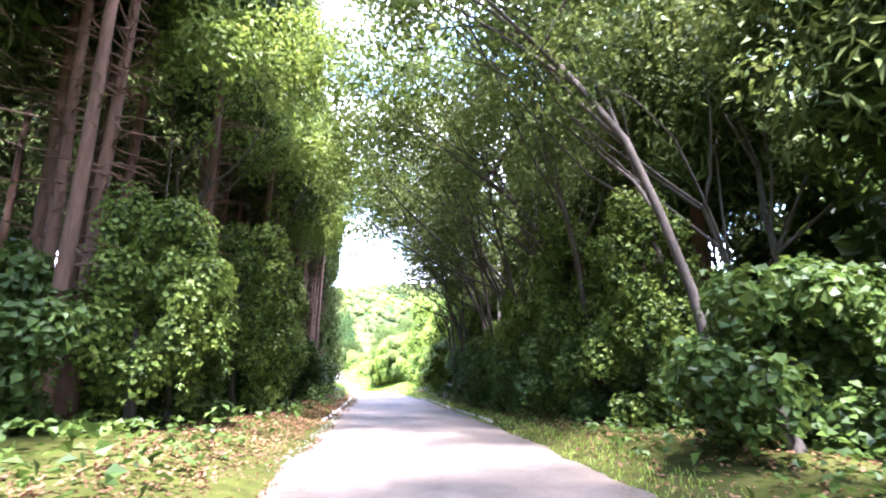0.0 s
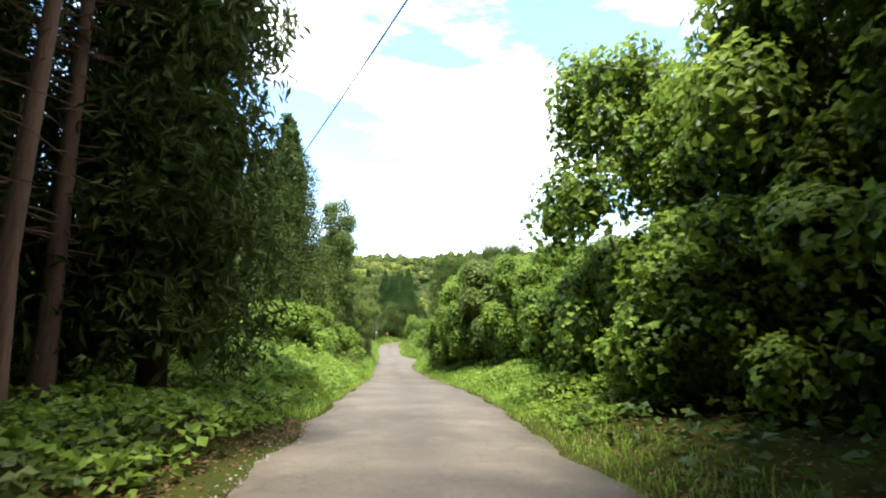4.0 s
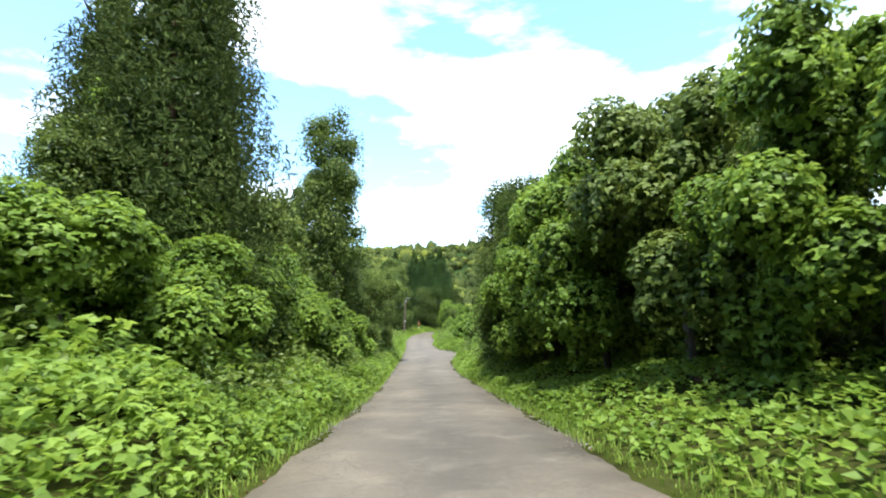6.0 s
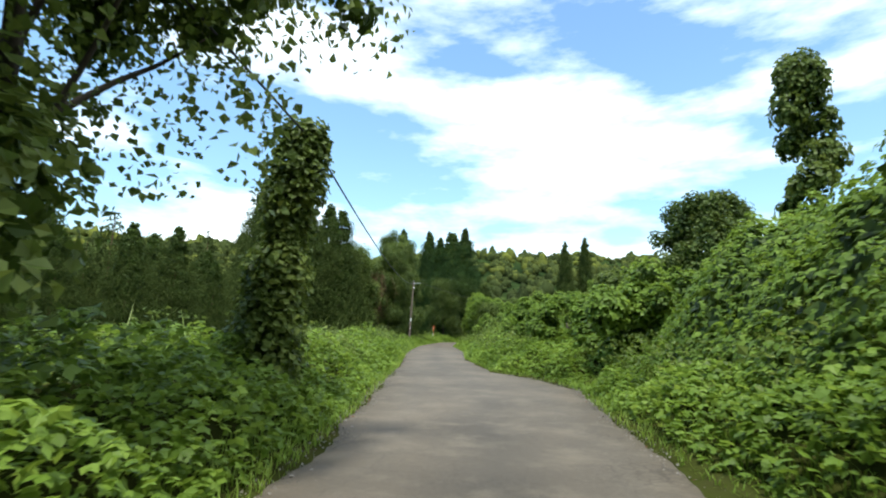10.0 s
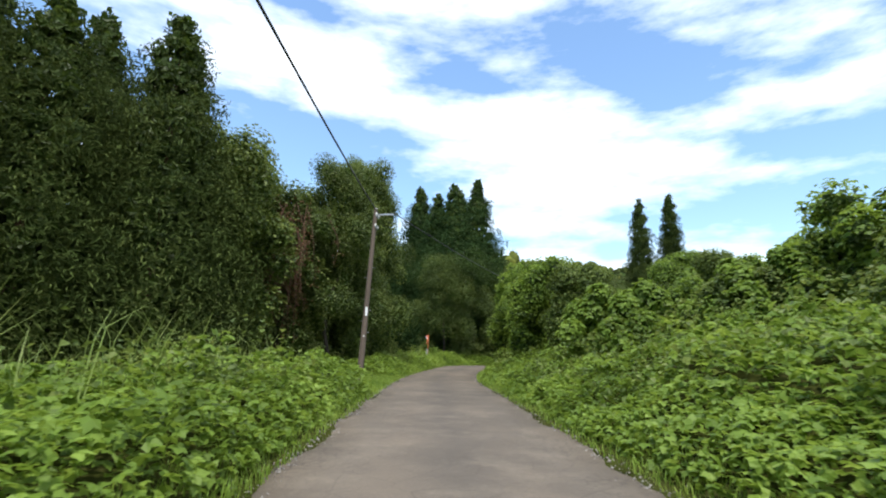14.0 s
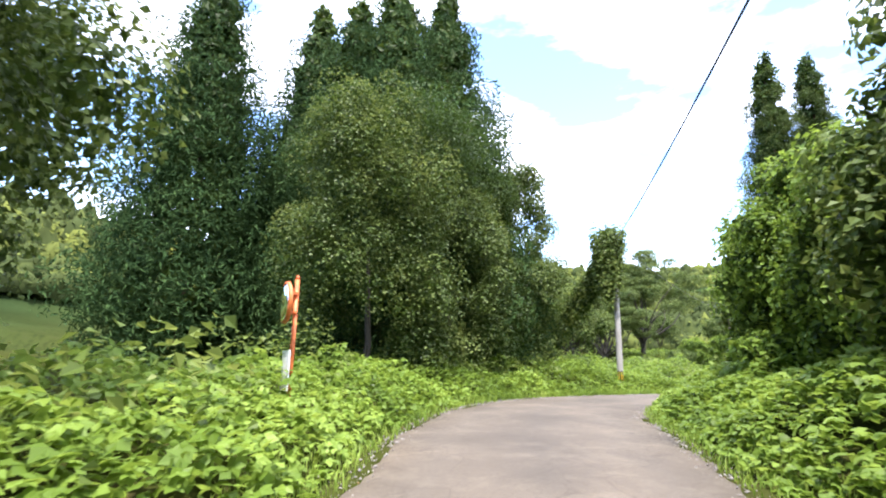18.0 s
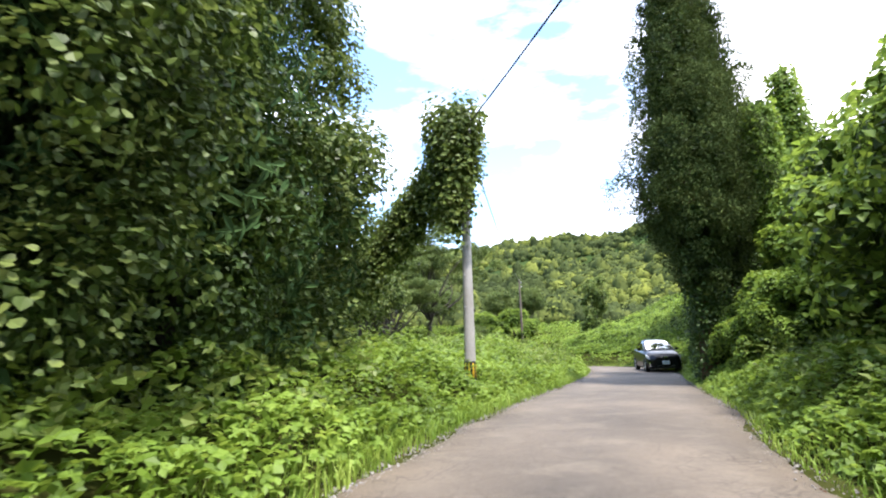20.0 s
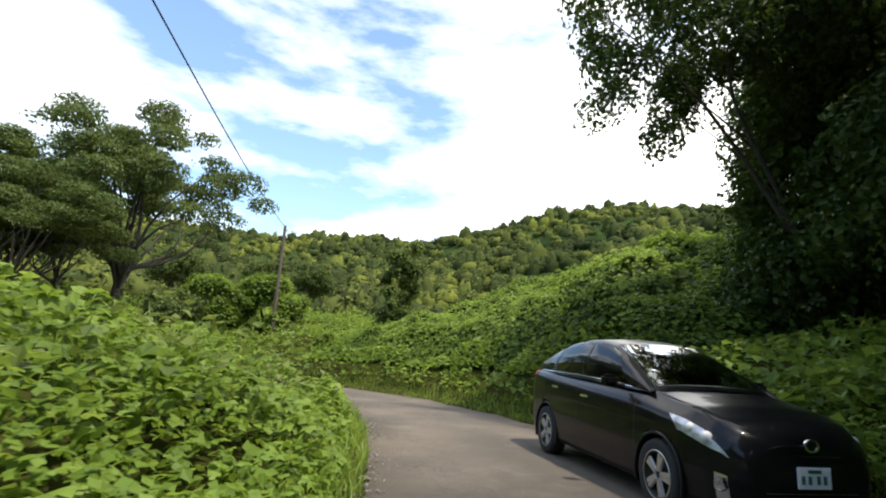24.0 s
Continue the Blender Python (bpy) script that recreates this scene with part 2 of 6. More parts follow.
HILL_E = table([(-180, 9), (-60, 9), (-30, 9), (-10, 8.8), (0, 9.2), (13, 9.4), (27, 9.6), (43, 10.8), (50, 12), (58, 13), (67, 13.8), (77, 13.4), (100, 12), (140, 10), (180, 9)])
HILL_R = table([(-180, 500), (-60, 550), (-30, 850), (12, 900), (40, 620), (50, 560), (62, 470), (90, 450), (140, 480), (180, 500)])


def waves(p, seed, octaves=4, base=1.0):
    """Smooth noise over points (n, k), about -1 to 1."""
    g = np.random.default_rng(seed)
    v, total = np.zeros(len(p)), 0.0
    for o in range(octaves):
        for _ in range(4):
            k = g.normal(size=p.shape[1])
            k *= base * 2.0 ** o / np.linalg.norm(k)
            w = 0.62 ** o
            v += w * np.sin(p @ k + g.uniform(0, 6.28))
            total += w * 0.5
    return v / total


def station(x, y):
    """Station and offset (right of the line is positive) of points."""
    x, y = np.atleast_1d(np.asarray(x, float)), np.atleast_1d(np.asarray(y, float))
    s, d = np.empty(len(x)), np.empty(len(x))
    for i in range(0, len(x), 4000):
        dx, dy = x[i:i + 4000, None] - LINE[:, 0], y[i:i + 4000, None] - LINE[:, 1]
        k = (dx ** 2 + dy ** 2).argmin(1)
        r = np.arange(len(k))
        along = dx[r, k] * TAN[k, 0] + dy[r, k] * TAN[k, 1]
        side = dx[r, k] * TAN[k, 1] - dy[r, k] * TAN[k, 0]
        s[i:i + 4000] = STN[k] + np.clip(along, -1, 1)
        d[i:i + 4000] = np.where(np.abs(along) > 1.5, np.sign(side) * np.hypot(along, side), side)
    return s, d


def spot(s, d):
    """World x, y of a station and offset."""
    s = np.asarray(s, float)
    x, y = np.interp(s, STN, LINE[:, 0]), np.interp(s, STN, LINE[:, 1])
    tx, ty = np.interp(s, STN, TAN[:, 0]), np.interp(s, STN, TAN[:, 1])
    return x + ty * d, y - tx * d


def road_z(s):
    return np.interp(s, STN, LINE[:, 2])


def height(x, y):
    """The ground's height."""
    x, y = np.atleast_1d(np.asarray(x, float)), np.atleast_1d(np.asarray(y, float))
    s, d = station(x, y)
    h = np.zeros(len(x))
    for sign, edge, (bh, bw, sl, cap) in ((-1, EDGE_L, [f(s) for f in BANK_L]), (1, EDGE_R, [f(s) for f in BANK_R])):
        e = sign * d - edge(s)
        on = e > 0
        u = np.clip(e / bw, 0, 1)
        rise = bh * u * u * (3 - 2 * u) + np.sign(sl) * cap * (1 - np.exp(-np.abs(sl) * np.clip(e - bw * 0.6, 0, None) / cap))
        h = np.where(on, rise, h)
    off = np.maximum(d - EDGE_R(s), -d - EDGE_L(s))
    p = np.stack([x, y], 1)
    h += np.clip(off / 3, 0, 1) * (0.16 * waves(p, 3, 3, 0.9) + 0.25 * np.clip(off / 10, 0, 1) * waves(p, 4, 3, 0.3))
    h = np.where(off < 0, -0.05, h - 0.03 * np.clip(1 - off / 0.4, 0, 1))
    z = road_z(s) + h
    r, az = np.hypot(x, y - 190), np.degrees(np.arctan2(x, y - 190))
    u = np.clip((r - 70) / (HILL_R(az) - 70), 0, None)
    up = np.clip(u, 0, 1)
    lift = HILL_R(az) * np.tan(np.radians(HILL_E(az)))
    hill = lift * (0.25 * up + 0.75 * up * up * (3 - 2 * up)) + lift * 0.12 * np.clip((r - 120) / 200, 0, 1) * waves(p, 7, 4, 0.012)
    hill = np.where(u > 1, hill - (u - 1) * lift * 0.3, hill)
    near = 40 * np.exp(-((x + 40) ** 2 / 90 ** 2 + (y - 400) ** 2 / 65 ** 2)) + 26 * np.exp(-((x + 120) ** 2 / 60 ** 2 + (y - 290) ** 2 / 60 ** 2))
    w = np.clip((np.abs(off) - 40) / 40, 0, 1)
    m = np.clip((np.abs(off) - 42) / 130, 0, 1)
    m = m * m * (3 - 2 * m)
    return z * (1 - m) - 2.0 * m + hill * m + near * w


def mesh_from(name, verts, faces, mat, smooth=False):
    """A mesh from arrays of vertices and of equal-sided faces."""
    me = bpy.data.meshes.new(name)
    verts, faces = np.asarray(verts, np.float32), np.asarray(faces, np.int32)
    n, k = faces.shape
    me.vertices.add(len(verts))
    me.vertices.foreach_set("co", verts.ravel())
    me.loops.add(n * k)
    me.loops.foreach_set("vertex_index", faces.ravel())
    me.polygons.add(n)
    me.polygons.foreach_set("loop_start", np.arange(n, dtype=np.int32) * k)
    me.polygons.foreach_set("use_smooth", np.full(n, smooth))
    me.materials.append(mat)
    me.update(calc_edges=True)
    me.validate()
    return me


def part(name, bm, mat, parent, label=""):
    """Links a bmesh (or mesh) as one mesh object under a thing or a part."""
    if isinstance(bm, bmesh.types.BMesh):
        me = bpy.data.meshes.new(name)
        bm.to_mesh(me)
        bm.free()
        me.materials.append(mat)
    else:
        me = bm
    ob = new(name, me)
    ob.parent = parent
    return tagged(ob, label) if label else ob


def thing(name, x, y, z, label, category, group="", turn=0.0):
    e = new(name)
    e.matrix_world = pose(x, y, z, 0, 0, turn)
    e.empty_display_size = 0.3
    return tagged(e, label, category, group)


def grid_faces(nu, nv):
    i = np.arange((nu - 1) * nv).reshape(nu - 1, nv)[:, :-1].ravel()
    return np.stack([i, i + 1, i + nv + 1, i + nv], 1)


# ---- ground, one sheet out to the hills ----
def axis(lo, hi, step, reach):
    a = np.arange(lo, hi + step, step)
    out, g = [], step
    while (out[-1] if out else 0) < reach:
        g = min(g * 1.10, 22)
        out.append((out[-1] if out else 0) + g)
    out = np.array(out)
    return np.r_[(lo - out)[::-1], a, a[-1] + out]


gx, gy = axis(-48, 62, 0.95, 1050), axis(-46, 262, 0.95, 1000)
X, Y = np.meshgrid(gx, gy, indexing="ij")
Z = height(X.ravel(), Y.ravel())
far_off = np.abs(station(X.ravel(), Y.ravel())[1])
crown_bumps = np.clip((far_off - 90) / 90, 0, 1) * 3.0 * np.abs(waves(np.stack([X.ravel(), Y.ravel()], 1), 9, 3, 0.35))
Z += crown_bumps

gm, gn, gl, gb = material("earth, leaf litter and far woods", 0.95)
g_co, g1, g2, g3 = gn.new("ShaderNodeTexCoord"), gn.new("ShaderNodeTexNoise"), gn.new("ShaderNodeTexNoise"), gn.new("ShaderNodeTexVoronoi")
g1.inputs["Scale"].default_value, g1.inputs["Detail"].default_value = 0.02, 4
g2.inputs["Scale"].default_value, g2.inputs["Detail"].default_value = 1.6, 8
g3.inputs["Scale"].default_value = 0.16
for t in (g1, g2, g3):
    gl.new(g_co.outputs["Object"], t.inputs["Vector"])
gb.inputs["Specular IOR Level"].default_value = 0.0
g_soil = ramp(gn, [(0.3, (0.018, 0.020, 0.006)), (0.5, (0.036, 0.042, 0.010)), (0.65, (0.036, 0.038, 0.012)), (0.78, (0.056, 0.042, 0.020))])
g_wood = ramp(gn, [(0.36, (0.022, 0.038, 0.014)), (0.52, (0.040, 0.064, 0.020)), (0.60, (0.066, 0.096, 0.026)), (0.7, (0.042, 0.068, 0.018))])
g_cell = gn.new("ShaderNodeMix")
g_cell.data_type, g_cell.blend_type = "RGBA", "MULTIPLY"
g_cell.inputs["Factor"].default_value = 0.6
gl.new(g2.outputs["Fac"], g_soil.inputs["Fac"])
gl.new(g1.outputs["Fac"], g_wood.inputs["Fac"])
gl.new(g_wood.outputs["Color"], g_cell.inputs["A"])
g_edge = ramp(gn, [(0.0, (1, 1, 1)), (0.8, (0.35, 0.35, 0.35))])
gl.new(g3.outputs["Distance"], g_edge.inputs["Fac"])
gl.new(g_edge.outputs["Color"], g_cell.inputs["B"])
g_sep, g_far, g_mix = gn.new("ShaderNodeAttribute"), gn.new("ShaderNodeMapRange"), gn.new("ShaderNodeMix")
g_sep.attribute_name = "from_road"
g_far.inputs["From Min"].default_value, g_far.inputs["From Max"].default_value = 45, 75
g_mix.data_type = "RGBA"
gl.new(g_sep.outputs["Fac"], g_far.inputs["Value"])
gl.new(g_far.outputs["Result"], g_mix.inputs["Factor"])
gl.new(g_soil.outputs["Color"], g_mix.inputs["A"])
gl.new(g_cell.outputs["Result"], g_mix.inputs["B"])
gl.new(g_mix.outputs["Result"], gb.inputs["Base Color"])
g_bump = gn.new("ShaderNodeBump")
g_bump.inputs["Distance"].default_value = 0.08
gl.new(g2.outputs["Fac"], g_bump.inputs["Height"])
gl.new(g_bump.outputs["Normal"], gb.inputs["Normal"])
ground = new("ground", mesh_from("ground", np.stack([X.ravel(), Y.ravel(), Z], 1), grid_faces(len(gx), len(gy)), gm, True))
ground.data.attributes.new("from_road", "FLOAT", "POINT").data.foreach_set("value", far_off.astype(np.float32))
tagged(ground, "dark earth with leaf litter, rising to wooded hills", "ground", kind="structure")

# ---- road: worn asphalt, crumbling at its edges ----
rm, rn, rl, rb = material("worn asphalt", 0.82)
r_co, ra1, ra2, ra3 = rn.new("ShaderNodeTexCoord"), rn.new("ShaderNodeTexNoise"), rn.new("ShaderNodeTexNoise"), rn.new("ShaderNodeTexVoronoi")
ra1.inputs["Scale"].default_value, ra1.inputs["Detail"].default_value = 0.45, 5
ra2.inputs["Scale"].default_value, ra2.inputs["Detail"].default_value, ra2.inputs["Roughness"].default_value = 28, 6, 0.8
ra3.feature = "DISTANCE_TO_EDGE"
ra3.inputs["Scale"].default_value = 2.2
r_att = rn.new("ShaderNodeAttribute")
r_att.attribute_name = "across"
r_warp = rn.new("ShaderNodeMix")
r_warp.data_type = "RGBA"
r_warp.inputs["Factor"].default_value = 0.35
for t in (ra1, ra2):
    rl.new(r_co.outputs["Object"], t.inputs["Vector"])
rl.new(r_co.outputs["Object"], r_warp.inputs["A"])
rl.new(ra1.outputs["Color"], r_warp.inputs["B"])
rl.new(r_warp.outputs["Result"], ra3.inputs["Vector"])
r_base = ramp(rn, [(0.3, (0.046, 0.037, 0.028)), (0.5, (0.090, 0.073, 0.056)), (0.72, (0.165, 0.133, 0.100))])
r_add = rn.new("ShaderNodeMath")
r_add.operation = "MULTIPLY_ADD"
r_add.inputs[1].default_value = 0.45
r_half = rn.new("ShaderNodeMath")
r_half.operation = "MULTIPLY"
r_half.inputs[1].default_value = 0.55
rl.new(ra1.outputs["Fac"], r_half.inputs[0])
rl.new(ra2.outputs["Fac"], r_add.inputs[0])
rl.new(r_half.outputs[0], r_add.inputs[2])
rl.new(r_add.outputs[0], r_base.inputs["Fac"])
r_wear = ramp(rn, [(0.0, (0.55, 0.52, 0.42)), (0.07, (0.85, 0.80, 0.72)), (0.2, (1, 0.98, 0.95)), (0.32, (1.0, 0.97, 0.93)), (0.5, (0.80, 0.79, 0.78)), (0.68, (1, 0.97, 0.93)), (0.8, (1, 0.98, 0.95)), (0.93, (0.85, 0.80, 0.72)), (1.0, (0.55, 0.52, 0.42))])
rl.new(r_att.outputs["Fac"], r_wear.inputs["Fac"])
r_mul = rn.new("ShaderNodeMix")
r_mul.data_type, r_mul.blend_type = "RGBA", "MULTIPLY"
r_mul.inputs["Factor"].default_value = 1.0
rl.new(r_base.outputs["Color"], r_mul.inputs["A"])
rl.new(r_wear.outputs["Color"], r_mul.inputs["B"])
r_crack = ramp(rn, [(0.0, (0.55, 0.52, 0.5)), (0.018, (1, 1, 1))])
rl.new(ra3.outputs["Distance"], r_crack.inputs["Fac"])
r_mul2 = rn.new("ShaderNodeMix")
r_mul2.data_type, r_mul2.blend_type = "RGBA", "MULTIPLY"
rl.new(ra1.outputs["Fac"], r_mul2.inputs["Factor"])
rl.new(r_mul.outputs["Result"], r_mul2.inputs["A"])
rl.new(r_crack.outputs["Color"], r_mul2.inputs["B"])
# crazed patches towards the edges, and pale sandy drifts
r_craze, r_line, r_where, r_band = rn.new("ShaderNodeTexVoronoi"), ramp(rn, [(0.0, (0.30, 0.28, 0.26)), (0.10, (1, 1, 1))]), ramp(rn, [(0.50, (0, 0, 0)), (0.58, (1, 1, 1))]), ramp(rn, [(0.03, (1, 1, 1)), (0.30, (0.12, 0.12, 0.12)), (0.70, (0.12, 0.12, 0.12)), (0.97, (1, 1, 1))])
r_craze.feature = "DISTANCE_TO_EDGE"
r_craze.inputs["Scale"].default_value = 6.5
r_patch = rn.new("ShaderNodeTexNoise")
r_patch.inputs["Scale"].default_value, r_patch.inputs["Detail"].default_value = 0.8, 4
rl.new(r_co.outputs["Object"], r_craze.inputs["Vector"])
rl.new(r_co.outputs["Object"], r_patch.inputs["Vector"])
rl.new(r_craze.outputs["Distance"], r_line.inputs["Fac"])
rl.new(r_patch.outputs["Fac"], r_where.inputs["Fac"])
rl.new(r_att.outputs["Fac"], r_band.inputs["Fac"])
r_amt = rn.new("ShaderNodeMath")
r_amt.operation = "MULTIPLY"
rl.new(r_where.outputs["Color"], r_amt.inputs[0])
rl.new(r_band.outputs["Color"], r_amt.inputs[1])
r_mul3, r_sand, r_drift, r_dust = rn.new("ShaderNodeMix"), rn.new("ShaderNodeMix"), ramp(rn, [(0.50, (0, 0, 0)), (0.74, (0.48, 0.48, 0.48))]), rn.new("ShaderNodeTexNoise")
r_dust.inputs["Scale"].default_value, r_dust.inputs["Detail"].default_value, r_dust.inputs["Roughness"].default_value = 1.3, 9, 0.72
rl.new(r_co.outputs["Object"], r_dust.inputs["Vector"])
rl.new(r_dust.outputs["Fac"], r_drift.inputs["Fac"])
r_mul3.data_type, r_mul3.blend_type, r_sand.data_type = "RGBA", "MULTIPLY", "RGBA"
rl.new(r_amt.outputs[0], r_mul3.inputs["Factor"])
rl.new(r_mul2.outputs["Result"], r_mul3.inputs["A"])
rl.new(r_line.outputs["Color"], r_mul3.inputs["B"])
rl.new(r_drift.outputs["Color"], r_sand.inputs["Factor"])
rl.new(r_mul3.outputs["Result"], r_sand.inputs["A"])
r_sand.inputs["B"].default_value = (0.19, 0.155, 0.115, 1)
rl.new(r_sand.outputs["Result"], rb.inputs["Base Color"])
r_bump = rn.new("ShaderNodeBump")
r_bump.inputs["Strength"].default_value, r_bump.inputs["Distance"].default_value = 0.6, 0.012
rl.new(ra2.outputs["Fac"], r_bump.inputs["Height"])
rl.new(r_bump.outputs["Normal"], rb.inputs["Normal"])

ss = np.arange(-49.0, STN[-1] - 2, 0.25)
across = np.linspace(0, 1, 15)
le = EDGE_L(ss) + 0.13 * waves(ss[:, None], 21, 4, 1.6) + 0.05 * waves(ss[:, None], 25, 2, 14)
re = EDGE_R(ss) + 0.13 * waves(ss[:, None], 22, 4, 1.6) + 0.05 * waves(ss[:, None], 26, 2, 14)
dd = -le[:, None] + (le + re)[:, None] * across[None]
rx, ry = spot(np.repeat(ss, 15), dd.ravel())
crown_h = 0.035 * (1 - (2 * across - 1) ** 2)
rz = (road_z(ss)[:, None] + crown_h[None]).ravel() + 0.008 * waves(np.stack([rx, ry], 1), 23, 2, 1.2)
rz.reshape(-1, 15)[:, 0] -= 0.05
rz.reshape(-1, 15)[:, -1] -= 0.05
road_me = mesh_from("road", np.stack([rx, ry, rz], 1), grid_faces(len(ss), 15)[:, ::-1], rm, True)
road_me.attributes.new("across", "FLOAT", "POINT").data.foreach_set("value", np.tile(across, len(ss)).astype(np.float32))
tagged(new("road", road_me), "worn grey-brown asphalt lane with cracked, crumbling edges", "road", kind="structure")


# ---- leaves, crowns and trees ----
def unit(v):
    return v / (np.linalg.norm(v, axis=-1, keepdims=True) + 1e-9)


def leaf_arrays(c, size, normal, rng, wide=0.8, fold=0.18, droop=0.0, fine=0):
    """Folded leaf blades: centres, lengths and facing directions. fine: 0 plain, 1 rounder, 2 three leaflets on one stalk."""
    n = len(c)
    normal = unit(normal)
    u = unit(np.cross(normal, rng.normal(size=(n, 3))))
    u[:, 2] -= droop
    u = unit(u)
    v = unit(np.cross(normal, u))
    L, W = size[:, None] * 0.5, size[:, None] * 0.5 * wide
    lift = size[:, None] * fold * unit(np.cross(u, v))
    if fine == 2:
        up, S = unit(np.cross(u, v)), size[:, None]
        rows = [c + up * S * 0.05]
        for turn in (0.0, 1.3, -1.3):
            a = (turn + rng.normal(size=n) * 0.16)[:, None]
            q, w = u * np.cos(a) + v * np.sin(a), v * np.cos(a) - u * np.sin(a)
            k = S * (1.0 if turn == 0 else 0.86)
            b = 0.27 * wide / 0.85
            rows += [c + q * k * 0.30 + w * k * b, c + q * k * 0.66 - up * k * rng.uniform(0.05, 0.24, n)[:, None], c + q * k * 0.30 - w * k * b]
        b = 10 * np.arange(n)[:, None]
        return np.stack(rows, 1).reshape(-1, 3), np.concatenate([b + f for j in (1, 4, 7) for f in ([0, j, j + 1], [0, j + 1, j + 2])], 1).reshape(-1, 3)
    if fine:
        dip = unit(np.cross(u, v)) * size[:, None]
        verts = np.stack([c - u * L * 0.8, c + v * W - u * L * 0.5 + dip * 0.10, c + v * W * 0.95 + u * L * 0.22 + dip * 0.06, c + u * L * 0.9 - dip * 0.12,
                          c - v * W * 0.95 + u * L * 0.22 + dip * 0.06, c - v * W - u * L * 0.5 + dip * 0.10], 1).reshape(-1, 3)
        b = 6 * np.arange(n)[:, None]
        return verts, np.concatenate([b + [0, 1, 2], b + [0, 2, 3], b + [0, 3, 4], b + [0, 4, 5]], 1).reshape(-1, 3)
    verts = np.stack([c - u * L, c + v * W - u * L * 0.25 + lift, c + u * L, c - v * W - u * L * 0.25 + lift], 1).reshape(-1, 3)
    b = 4 * np.arange(n)[:, None]
    return verts, np.concatenate([b + [0, 1, 2], b + [0, 2, 3]], 1).reshape(-1, 3)


def leaf_mesh(name, c, size, normal, rng, mat, **kw):
    return mesh_from(name, *leaf_arrays(c, size, normal, rng, **kw), mat)


_bm = bmesh.new()
bmesh.ops.create_icosphere(_bm, subdivisions=2, radius=1.0)
_bm.verts.ensure_lookup_table()
BALL_V = np.array([v.co[:] for v in _bm.verts])
BALL_F = np.array([[v.index for v in f.verts] for f in _bm.faces])
_bm.free()


def shell_points(centres, radii, n, rng, up=0.35, thick=0.3):
    """Points and outward directions spread over the outsides of many lumps."""
    centres, radii = np.asarray(centres, float), np.asarray(radii, float)
    k = rng.choice(len(radii), n, p=radii ** 2 / (radii ** 2).sum())
    d = rng.normal(size=(n, 3))
    d[:, 2] += up
    d = unit(d)
    c = centres[k] + d * (radii[k] * (1.0 - thick * 0.6 + thick * rng.random(n)))[:, None]
    return c, unit(d + rng.normal(size=(n, 3)) * 0.45 + [0, 0, 0.35])


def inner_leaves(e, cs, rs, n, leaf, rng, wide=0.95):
    """The inside of a crown: larger overlapping leaves, coloured dark for its shade, that close it to the light."""
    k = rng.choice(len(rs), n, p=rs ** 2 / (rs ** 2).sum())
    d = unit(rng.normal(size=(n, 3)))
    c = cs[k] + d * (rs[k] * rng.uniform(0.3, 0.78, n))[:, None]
    part("inner_leaves", leaf_mesh("inner_leaves", c, leaf * rng.uniform(0.95, 1.5, n), d + rng.normal(size=(n, 3)) * 0.4, rng, INNER_SHADED, wide=wide), None, e, "inner leaves coloured dark for the crown's shade")


def tube(path, radii, sides=8):
    """A tapered, bent limb along a path."""
    path = np.asarray(path, float)
    t = unit(np.gradient(path, axis=0))
    side = unit(np.cross(t, [0.31, 0.9, 0.2]))
    up = np.cross(side, t)
    a = np.linspace(0, 2 * np.pi, sides, endpoint=False)
    v = path[:, None] + np.asarray(radii)[:, None, None] * (np.cos(a)[None, :, None] * side[:, None] + np.sin(a)[None, :, None] * up[:, None])
    i = np.arange(len(path) - 1)[:, None] * sides
    j = np.arange(sides)[None]
    j2 = (j + 1) % sides
    return v.reshape(-1, 3), np.stack([i + j, i + j2, i + sides + j2, i + sides + j], -1).reshape(-1, 4)


def join(pieces):
    vs, fs, k = [], [], 0
    for v, f in pieces:
        vs.append(v)
        fs.append(f + k)
        k += len(v)
    return np.vstack(vs), np.vstack(fs)


def bent(base, top, rng, bend=0.15, steps=7):
    u = np.linspace(0, 1, steps)[:, None]
    p = np.asarray(base, float) * (1 - u) + np.asarray(top, float) * u
    L = np.linalg.norm(np.asarray(top, float) - base)
    return p + np.sin(np.pi * u) * rng.normal(size=3) * L * bend * 0.5 + rng.normal(size=p.shape) * L * 0.008


def trunk_path(h, r, rng, lean=0.02, flare=1.35, steps=9):
    u = np.linspace(0, 1, steps)
    off = np.cumsum(rng.normal(size=(steps, 2)) * h * lean / steps, axis=0)
    p = np.stack([off[:, 0], off[:, 1], u * h - 0.15], 1)
    rad = r * (1 - 0.9 * u)
    rad[0] *= flare
    return p, rad


